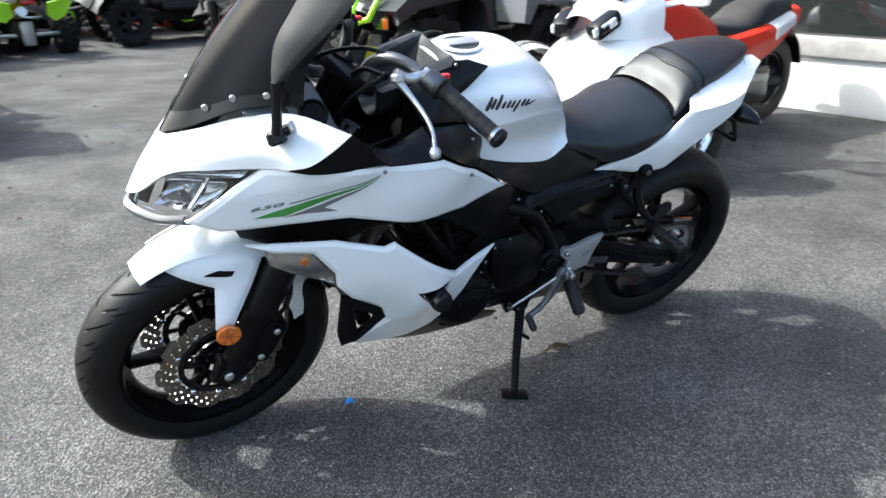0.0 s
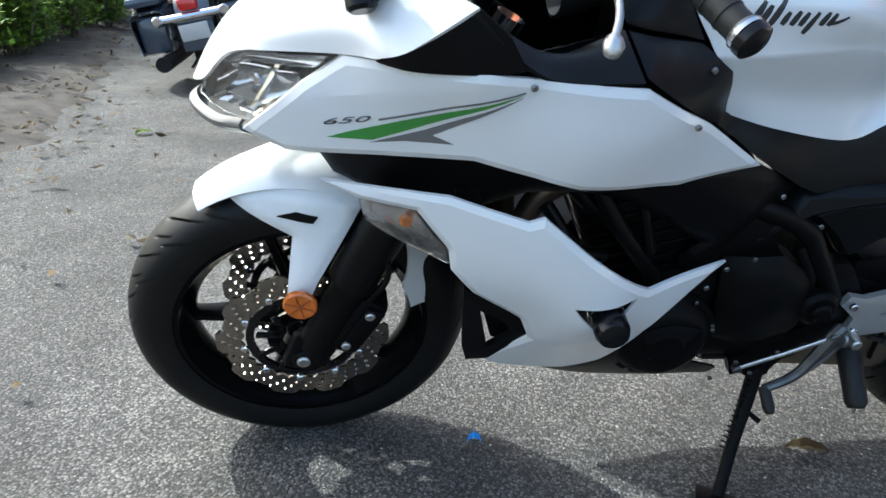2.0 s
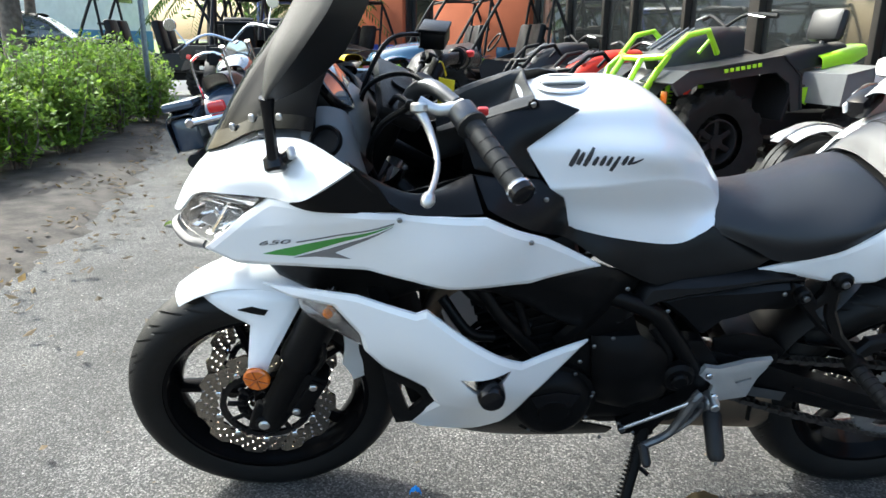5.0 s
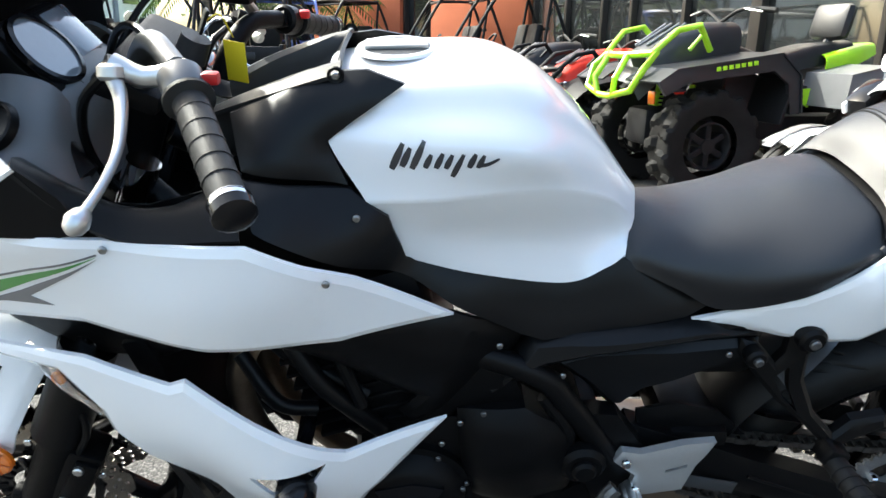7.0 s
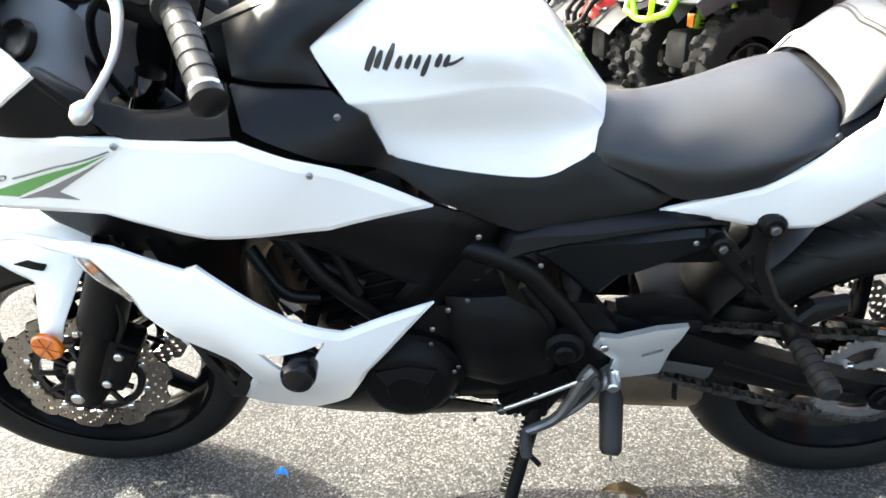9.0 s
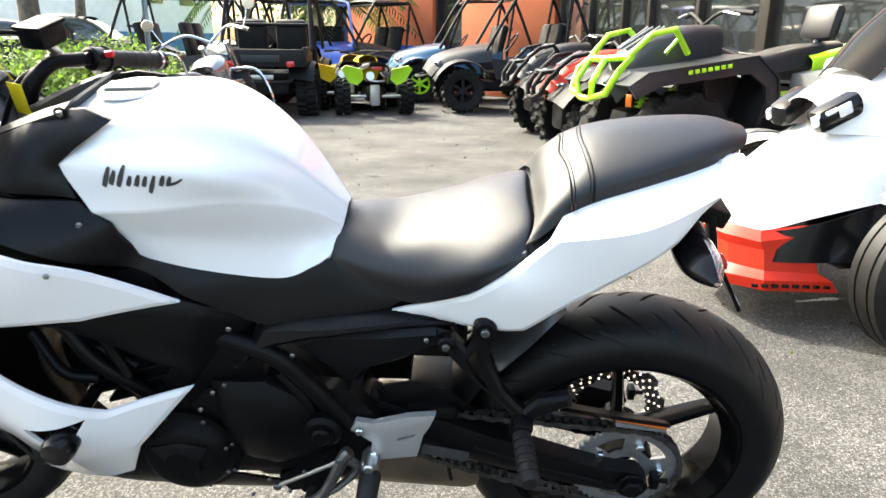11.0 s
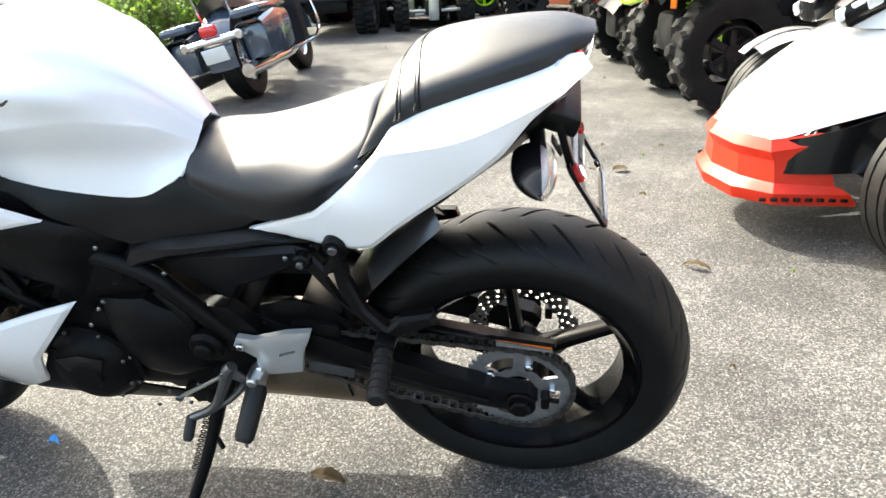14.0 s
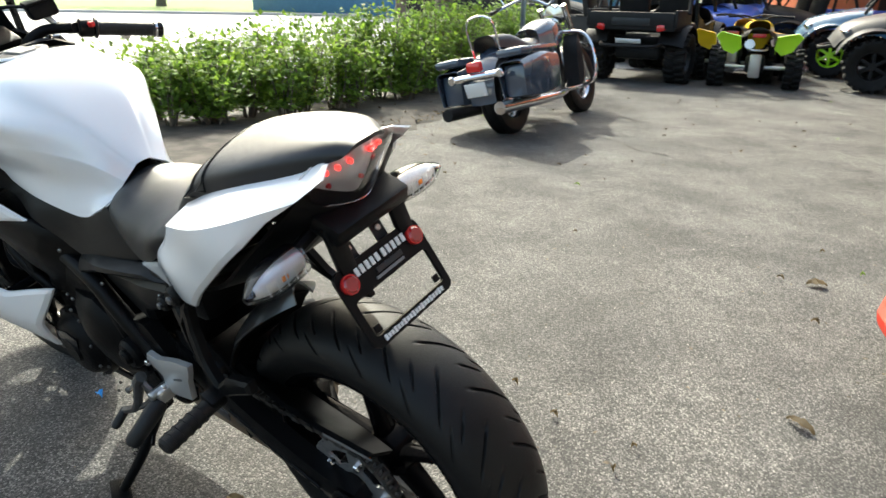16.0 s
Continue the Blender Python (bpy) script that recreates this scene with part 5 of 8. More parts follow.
# swingarm, chain and sprocket
ARM = [(-0.470, 0.470), (-0.330, 0.436), (-0.170, 0.386), (-0.040, 0.340), (0.020, 0.328), (0.036, 0.310), (0.026, 0.286), (-0.030, 0.282), (-0.150, 0.312), (-0.300, 0.350), (-0.430, 0.372), (-0.500, 0.380)]
ARMC = [(-0.47, 0.46, -0.105), (-0.3, 0.39, -0.128), (-0.03, 0.33, -0.135), (0.07, 0.31, -0.128), (-0.45, 0.36, -0.105)]
for g in (lambda q: q, flip):
    sa = part("swingarm", g(panel(ARM, ARMC, 0.034, 0.022, edge=0.008)), BLACKP, bike, "black box-section swingarm")
    part("rib", g(tube([(-0.28, -0.131, 0.392), (-0.17, -0.134, 0.352), (-0.14, -0.134, 0.342), (-0.05, -0.138, 0.320)], 0.003, 8, 4)), BLACKP, sa)
    part("axle_nut", g(join(at(disc(0.020, 0.016, 6), 0.006, -0.142, 0.310), at(disc(0.028, 0.006, 24), 0.006, -0.136, 0.310))), DARKM, sa)
    part("axle_block", g(join(box((0.050, -0.118, 0.308), (0.016, 0.024, 0.030), 0.004), tube([(0.05, -0.118, 0.308), (0.075, -0.118, 0.306)], 0.005, 8))), DARKM, sa)
part("swingarm_bridge", box((-0.36, 0, 0.43), (0.10, 0.22, 0.07), 0.02), BLACKP, bike)
part("label_plate", box((-0.336, -0.1300, 0.374), (0.085, 0.003, 0.024), 0.001, (0, 12, 0)), STICK, bike, "grey sticker on the swingarm")
GUARD = [(-0.260, 0.484), (-0.120, 0.475), (-0.030, 0.457), (0.066, 0.428), (0.068, 0.398), (0.000, 0.404), (-0.100, 0.420), (-0.260, 0.446)]
cg = part("chain_guard", panel(GUARD, [(-0.1, 0.46, -0.110), (0.06, 0.42, -0.096), (-0.2, 0.48, -0.112)], 0.010, 0.02, edge=0.004), BLACKP, bike, "black chain guard with a warning sticker")
part("sticker", panel([(-0.036, 0.453), (0.060, 0.424), (0.061, 0.417), (-0.035, 0.446)], [(-0.036, 0.45, -0.1095), (0.06, 0.42, -0.0985), (-0.03, 0.42, -0.1095)], 0.002, 0.02), ORANGE, cg, "orange warning strip")
part("sticker", panel([(-0.035, 0.444), (0.061, 0.415), (0.062, 0.410), (-0.034, 0.432)], [(-0.036, 0.45, -0.1095), (0.06, 0.42, -0.0985), (-0.03, 0.42, -0.1095)], 0.002, 0.02), GREYD, cg)


def sprocket(R, teeth, y, cutouts):
    ring = []
    for k in range(teeth * 4):
        a = 2 * math.pi * k / (teeth * 4)
        r = R + (0.003 if k % 4 in (0, 1) else -0.003)
        ring.append((r * math.cos(a), r * math.sin(a)))
    holes = [[(0.03 * math.cos(2 * math.pi * k / 20), 0.03 * math.sin(2 * math.pi * k / 20)) for k in range(20)]]
    for c in range(cutouts):
        a0 = 2 * math.pi * c / cutouts + 0.4
        arc = [(0.078 * math.cos(a0 + u), 0.078 * math.sin(a0 + u)) for u in (0.0, 0.2, 0.4, 0.6, 0.8)] + [(0.048 * math.cos(a0 + u), 0.048 * math.sin(a0 + u)) for u in (0.7, 0.4, 0.1)]
        holes.append(arc)
    pts, tri = flatmesh([ring] + holes, 0.03, fill=False)
    return thicken(pts, tri, [(p[0], y - 0.003, p[1]) for p in pts], [(p[0], y + 0.003, p[1]) for p in pts])


part("rear_sprocket", xf(sprocket(0.100, 46, -0.092, 5), MR), SPROCK, rear_wheel, "silver rear sprocket")
part("sprocket_hub", xf(at(lathe([(0.030, -0.02), (0.052, -0.016), (0.055, 0.02)], 30), 0, -0.075, 0), MR), DARKM, rear_wheel)
for k in range(5):
    a = 2 * math.pi * k / 5
    part("nut", xf(at(disc(0.008, 0.012, 6), 0.062 * math.cos(a), -0.099, 0.062 * math.sin(a)), MR), CHROME, rear_wheel)
# chain: a loop of side plates and rollers round the two sprockets
c0, c1, r0, r1 = Vector((-0.515, 0.425)), Vector((0.0, 0.312)), 0.036, 0.100
loop = []
dv = (c1 - c0)
dist, base = dv.length, math.atan2(dv.y, dv.x)
beta = math.asin((r1 - r0) / dist)
n1 = base + math.pi / 2 + beta
n2 = base - math.pi / 2 - beta
for k in range(10):
    a = n1 + (2 * math.pi - (n1 - n2)) * (1 - k / 9) * 1.0
    loop.append(c0 + r0 * Vector((math.cos(a), math.sin(a))))
top0, top1 = loop[-1], c1 + r1 * Vector((math.cos(n1), math.sin(n1)))
loop += [top0.lerp(top1, k / 20) + Vector((0, -0.004 * math.sin(math.pi * k / 20))) for k in range(1, 20)]
for k in range(24):
    a = n1 + (n2 - n1) * k / 23
    loop.append(c1 + r1 * Vector((math.cos(a), math.sin(a))))
bot0, bot1 = loop[-1], loop[0]
loop += [bot0.lerp(bot1, k / 20) + Vector((0, -0.012 * math.sin(math.pi * k / 20))) for k in range(1, 20)]
dense = []
for a, b in zip(loop, loop[1:] + loop[:1]):
    dense += [a.lerp(b, k / 6) for k in range(6)]
acc, last = 0.0, dense[0]
marks = [dense[0]]
for p in dense[1:]:
    acc += (p - last).length
    last = p
    if acc > 0.0145:
        marks.append(p)
        acc = 0.0
geos = []
for k, (a, b) in enumerate(zip(marks, marks[1:] + marks[:1])):
    m = (a + b) / 2
    ang = math.degrees(math.atan2(b.y - a.y, b.x - a.x))
    for y in ((-0.1015, -0.0825) if k % 2 else (-0.0990, -0.0850)):
        geos.append(box((m.x, y, m.y), (0.019, 0.0022, 0.0105), 0.0, (0, -ang, 0)))
    geos.append(at(disc(0.0048, 0.016, 8), a.x, -0.092, a.y))
part("drive_chain", join(*geos), CHAINM, bike, "oiled steel drive chain", 0)


def hugger_grid(a0, a1, half, R, taper=0.0):
    g = []
    for i in range(16):
        t = i / 15
        a = radians(a0 + (a1 - a0) * t)
        row = []
        for j in range(15):
            s = -1 + 2 * j / 14
            rr = R - 0.030 * abs(s) ** 2.2
            row.append((AX_R.x + rr * math.cos(a), s * half * (1 - taper * (1 - t) ** 2), AX_R.z + rr * math.sin(a)))
        g.append(row)
    return g


part("rear_hugger", shell(hugger_grid(113, 137, 0.092, 0.360, 0.8), 0.004), HUG, bike, "satin black rear wheel hugger")
part("inner_mudguard", shell(hugger_grid(136.5, 190, 0.090, 0.358), 0.004), BLACKP, bike)
for g in (lambda q: q, flip):
    part("linkage_cover", g(panel([(-0.46, 0.490), (-0.40, 0.505), (-0.335, 0.490), (-0.28, 0.44), (-0.45, 0.44)], [(-0.35, 0.49, -0.092), (-0.25, 0.44, -0.100)], 0.006, 0.02, edge=0.006)), BLACKP, bike)

# pegs, stand, levers
BR = [(-0.500, 0.444), (-0.490, 0.464), (-0.460, 0.458), (-0.400, 0.474), (-0.352, 0.478), (-0.362, 0.452), (-0.374, 0.430), (-0.386, 0.380), (-0.450, 0.371), (-0.470, 0.376), (-0.464, 0.414)]
SLOT = [(-0.420, 0.426), (-0.388, 0.437), (-0.388, 0.431), (-0.420, 0.420)]
PBR = [(-0.292, 0.692), (-0.253, 0.690), (-0.248, 0.660), (-0.263, 0.642), (-0.261, 0.602), (-0.238, 0.553), (-0.205, 0.520), (-0.182, 0.540), (-0.130, 0.545), (-0.124, 0.524), (-0.172, 0.508), (-0.204, 0.492), (-0.250, 0.534), (-0.292, 0.566), (-0.330, 0.605), (-0.352, 0.630), (-0.350, 0.652), (-0.328, 0.648), (-0.302, 0.622), (-0.292, 0.640)]
PBC = [(-0.272, 0.672, -0.140), (-0.334, 0.635, -0.130), (-0.262, 0.600, -0.150), (-0.205, 0.510, -0.172), (-0.130, 0.535, -0.160)]
PBH = [(-0.302, 0.602), (-0.285, 0.622), (-0.280, 0.588), (-0.262, 0.553), (-0.284, 0.572)]
PEG0, PEG1 = Vector((-0.208, -0.189, 0.493)), Vector((-0.199, -0.294, 0.491))
for g in (lambda q: q, flip):
    hp = part("heel_plate", g(panel(BR, [(-0.5, 0.46, -0.152), (-0.36, 0.47, -0.146), (-0.43, 0.39, -0.150)], 0.012, 0.014, holes=[SLOT], edge=0.003)), ALUPAINT, bike, "silver alloy heel plate")
    for p in ((-0.484, 0.448), (-0.462, 0.392)):
        part("bolt", g(at(disc(0.0075, 0.008, 12), p[0], -0.157, p[1])), CHROME, hp)
    fp = part("foot_peg", g(tube([(-0.466, -0.170, 0.364), (-0.467, -0.180, 0.360), (-0.475, -0.250, 0.317), (-0.476, -0.257, 0.312)], [0.016, 0.020, 0.018, 0.013], 10)), GRIP, bike, "black rubber foot peg")
    part("peg_mount", g(join(box((-0.468, -0.158, 0.376), (0.032, 0.04, 0.032), 0.008), at(disc(0.010, 0.05, 12), -0.468, -0.163, 0.386))), ALU, fp)
    part("feeler", g(tube([(-0.474, -0.252, 0.314), (-0.474, -0.254, 0.296)], 0.003, 8)), ALU, fp)
    pb = part("pillion_peg_bracket", g(panel(PBR, PBC, 0.014, 0.010, holes=[PBH], edge=0.005, wide=0.006)), BLACKP, bike, "black cast pillion peg bracket")
    part("boss", g(at(disc(0.019, 0.024, 18), -0.272, -0.144, 0.673)), BLACKP, pb)
    part("boss", g(at(disc(0.015, 0.024, 18), -0.334, -0.136, 0.635)), BLACKP, pb)
    part("bolt", g(at(disc(0.0075, 0.008, 14), -0.272, -0.158, 0.672)), DKSTEEL, pb)
    part("bolt", g(at(disc(0.0065, 0.01, 14), -0.334, -0.149, 0.635)), DKSTEEL, pb)
    pp = part("pillion_peg", g(tube([PEG0, PEG0.lerp(PEG1, 0.04), PEG0.lerp(PEG1, 0.96), PEG1], [0.010, 0.0155, 0.0165, 0.012], 12)), GRIP, bike, "folded black pillion foot peg")
    for q in range(5):
        o = PEG0.lerp(PEG1, 0.22 + 0.15 * q)
        part("rib", g(tube([o, o + (PEG1 - PEG0) * 0.03], 0.0178, 12)), GRIP, pp)
    part("clevis", g(box((PEG0.x, PEG0.y + 0.008, PEG0.z + 0.006), (0.034, 0.034, 0.030), 0.006, (0, 20, 0))), BLACKP, pp)
gs = part("gear_lever", tube([(-0.500, -0.174, 0.418), (-0.512, -0.178, 0.404), (-0.536, -0.186, 0.352), (-0.560, -0.192, 0.318), (-0.608, -0.200, 0.296)], [0.012, 0.012, 0.010, 0.009, 0.008], 10, 4), DKSTEEL, bike, "dark cast alloy gear lever")
part("strut", tube([(-0.508, -0.172, 0.398), (-0.490, -0.170, 0.372), (-0.520, -0.180, 0.338), (-0.556, -0.190, 0.318)], [0.010, 0.008, 0.007, 0.007], 8, 4), DKSTEEL, gs)
part("link_rod", tube([(-0.514, -0.182, 0.404), (-0.580, -0.172, 0.354), (-0.644, -0.160, 0.306)], 0.0042, 10), ALU, gs)
part("rod_end", at(disc(0.009, 0.014, 12), -0.514, -0.182, 0.404), DKSTEEL, gs)
part("rod_end", at(disc(0.008, 0.014, 12), -0.644, -0.160, 0.306), DKSTEEL, gs)
part("toe_peg", tube([(-0.606, -0.196, 0.297), (-0.605, -0.228, 0.278), (-0.605, -0.236, 0.274)], [0.010, 0.0105, 0.007], 12), GRIP, gs)
part("stand_bracket", panel([(-0.648, 0.300), (-0.600, 0.336), (-0.535, 0.384), (-0.520, 0.350), (-0.560, 0.275), (-0.632, 0.262)], [(-0.58, 0.31, -0.138)], 0.02, 0.02, edge=0.004), DARKM, bike, "black side stand bracket")
st = part("side_stand", join(tube([(-0.580, -0.120, 0.290), (-0.592, -0.150, 0.240), (-0.620, -0.205, 0.155), (-0.650, -0.266, 0.082)], [0.016, 0.014, 0.012, 0.011], 12, 3), box((-0.585, -0.125, 0.285), (0.05, 0.03, 0.05), 0.008)), DARKM, bike, "black side stand leg")
part("stand_foot", xf(box((0, 0, 0), (0.075, 0.045, 0.008), 0.003), pose(-0.655, -0.272, 0.080, -15, 0, -25)), DARKM, st)
part("stand_tang", tube([(-0.600, -0.165, 0.205), (-0.575, -0.190, 0.195)], 0.005, 8), DARKM, st)
part("spring", join(*[at(xf(lathe([(0.004, -0.001), (0.0065, -0.001), (0.0065, 0.001), (0.004, 0.001)], 10, True), pose(0, 0, 0, 62, 20, 0)), -0.602 - 0.003 * k, -0.150 - 0.0046 * k, 0.262 - 0.0085 * k) for k in range(14)]), DARKM, st)

# tail: undertray, lamp, indicators, plate holder
UND = [[(-0.30, -0.118, 0.672), (-0.30, -0.05, 0.652), (-0.30, 0, 0.65)], [(-0.15, -0.132, 0.722), (-0.15, -0.06, 0.700), (-0.15, 0, 0.695)], [(-0.04, -0.134, 0.808), (-0.03, -0.06, 0.775), (-0.03, 0, 0.77)], [(0.036, -0.108, 0.878), (0.046, -0.05, 0.842), (0.050, 0, 0.838)], [(0.052, -0.060, 0.905), (0.058, -0.02, 0.880), (0.060, 0, 0.876)]]
part("undertray", patch(UND, 5, 5, 0.006, both=True), BLACKP, bike, "black undertray")
CORE = [[(-0.31, -0.112, 0.690), (-0.30, -0.112, 0.735), (-0.29, 0, 0.775)], [(-0.205, -0.128, 0.760), (-0.205, -0.126, 0.818), (-0.20, 0, 0.835)], [(-0.10, -0.122, 0.800), (-0.10, -0.108, 0.866), (-0.10, 0, 0.885)], [(0.0, -0.104, 0.862), (0.0, -0.084, 0.900), (0.0, 0, 0.915)], [(0.058, -0.060, 0.900), (0.062, -0.050, 0.922), (0.064, 0, 0.930)]]
part("seat_base", patch(CORE, 4, 4, 0.006, both=True), BLACKP, bike)
TL = [[(0.088, -0.048, 0.940), (0.104, -0.025, 0.946), (0.112, 0, 0.948)], [(0.076, -0.084, 0.918), (0.096, -0.038, 0.914), (0.106, 0, 0.912)], [(0.052, -0.070, 0.872), (0.070, -0.034, 0.862), (0.080, 0, 0.858)]]
tl = part("tail_lamp", xf(patch(TL, 5, 5, 0.003, both=True), Matrix.Translation((-0.020, 0, 0))), BOWL, bike, "clear wedge tail lamp with red bulbs")
cover_lens = part("lens", patch(TL, 5, 5, 0.003, both=True), CLEAR, tl)
cover_lens.visible_shadow = False
for y, z in ((-0.052, 0.918), (-0.036, 0.920), (-0.020, 0.924), (0.020, 0.924), (0.036, 0.920), (0.052, 0.918), (-0.046, 0.896), (0.0, 0.892), (0.046, 0.896)):
    part("bulb", at(xf(disc(0.0038, 0.006, 12), pose(0, 0, 0, 0, 0, 90)), 0.098 - abs(y) * 0.40 - (0.925 - z) * 0.5, y, z), LED if z > 0.9 else REDL, tl)
for s, g in ((-1, lambda q: q), (1, flip)):
    rows, back = [], []
    for k in range(8):
        u = k / 7
        r = (0.021, 0.022, 0.0225, 0.022, 0.0205, 0.017, 0.011, 0.003)[k]
        c = (0.040 + 0.006 * u, -0.105 - 0.098 * u, 0.818 - 0.004 * u)
        rows.append([(c[0] + 0.9 * r * math.cos(t), c[1], c[2] - 0.010 + r * 0.95 * math.sin(t)) for t in [math.pi * (q / 8 - 0.5) for q in range(9)]])
        back.append([(c[0] + 1.7 * r * math.cos(t), c[1], c[2] - 0.010 + r * 0.95 * math.sin(t)) for t in [math.pi * (q / 8 + 0.5) for q in range(9)]])
    ind = part("rear_indicator", g(patch(back, 3, 2, 0.003)), GLOSS, bike, "clear leaf-shaped rear indicator")
    ln = part("lens", g(patch(rows, 3, 2, 0.002)), CLEAR, ind)
    ln.visible_shadow = False
    part("reflector_bowl", g(patch([[(x - 0.010, y, z * 0.9 + 0.0807) for x, y, z in r] for r in rows[:7]], 2, 2, 0.002)), BOWL, ind)
    part("bulb", g(at(disc(0.0060, 0.012, 12), 0.050, -0.145, 0.806, 0, 0, 0)), AMBER, ind)
    for k in range(5):
        part("lens_rib", g(tube([(0.060 - 0.001 * k, -0.116 - 0.015 * k, 0.817), (0.0615 - 0.001 * k, -0.116 - 0.015 * k, 0.797)], 0.0012, 6)), BOWL, ind)
    part("stem", g(tube([(0.03, -0.03, 0.835), (0.038, -0.106, 0.820)], [0.013, 0.011], 10)), BLACKP, ind)
ph = part("plate_bracket", box((0.060, 0, 0.842), (0.07, 0.15, 0.030), 0.006, (0, 20, 0)), BLACKP, bike, "black plate bracket")
for y in (-0.062, 0.062):
    part("bracket_arm", box((0.074, y, 0.806), (0.012, 0.030, 0.075), 0.003, (0, -14, 0)), BLACKP, ph)
    part("bolt", at(xf(disc(0.006, 0.006, 10), pose(0, 0, 0, 0, 0, 90)), 0.082, y, 0.825), ALU, ph)
PL = pose(0.090, -0.005, 0.760) @ pose(0, 0, 0, 0, -29, 0)


def frame_plate(w, top, bottom, wins, r):
    """A flat frame with rounded corners and windows, facing the rear."""
    def rounded(x0, z0, x1, z1, rr):
        return [(cx + rr * math.cos(a), cz + rr * math.sin(a)) for cx, cz, a0 in ((x1 - rr, z1 - rr, 0), (x0 + rr, z1 - rr, 90), (x0 + rr, z0 + rr, 180), (x1 - rr, z0 + rr, 270)) for a in [radians(a0 + 22.5 * k) for k in range(5)]]
    pts, tri = flatmesh([rounded(-w, bottom, w, top, r)] + [rounded(*q, 0.006) for q in wins], 0.03, fill=False)
    return thicken(pts, tri, [(0.003, p[0], p[1]) for p in pts], [(-0.003, p[0], p[1]) for p in pts])


hold = part("plate_holder", xf(frame_plate(0.090, 0.024, -0.100, [(-0.078, -0.084, 0.078, -0.026)], 0.014), PL), BLACKP, bike, "empty black plate holder")
for y in (-0.071, 0.071):
    part("reflector", xf(at(xf(disc(0.0125, 0.010, 24), pose(0, 0, 0, 0, 0, 90)), 0.007, y, 0.0), PL), REDL, hold, "round red reflector")
    part("reflector_rim", xf(at(xf(lathe([(0.0125, -0.003), (0.0145, -0.003), (0.0145, 0.003), (0.0125, 0.003)], 24, True), pose(0, 0, 0, 0, 0, 90)), 0.006, y, 0.0), PL), REDP, hold)
    part("tab", xf(box((-0.012, y * 0.45, 0.036), (0.004, 0.024, 0.030), 0.002), PL), GREYP, hold)
    part("tab_bolt", xf(at(xf(disc(0.005, 0.004, 10), pose(0, 0, 0, 0, 0, 90)), -0.009, y * 0.45, 0.040), PL), ALU, hold)
    part("slot_tab", xf(box((0, y * 0.95, -0.074), (0.005, 0.012, 0.012), 0.002), PL), BLACKP, hold)
for k in range(10):
    part("print_bar", xf(box((0.0045, -0.050 + 0.0108 * k + (0.003 if k > 4 else 0), 0.008), (0.002, 0.0065, 0.0125), 0), PL), INKW, hold, "pale bar of lettering")
part("print_bar", xf(box((0.0045, 0.008, -0.008), (0.002, 0.055, 0.008), 0), PL), GREYP, hold)
part("print_bar", xf(box((0.0045, 0.004, -0.017), (0.002, 0.060, 0.004), 0), PL), GREYD, hold)
for k in range(20):
    part("print_bar", xf(box((0.0045, -0.066 + 0.0068 * k, -0.0915), (0.002, 0.0046, 0.0065 if k % 3 else 0.0085), 0), PL), INKW, hold, "pale bar of lettering")

# yellow tag hanging on the key
part("key_tag", join(box((-1.026, 0.030, 0.974), (0.030, 0.002, 0.054), 0.0008, (6, 4, -18)), tube([(-1.05, 0.006, 1.03), (-1.036, 0.018, 1.035), (-1.026, 0.030, 1.005)], 0.001, 6, 4)), YELLOWT, bike, "yellow card tag on the key")

# ---- ground ----


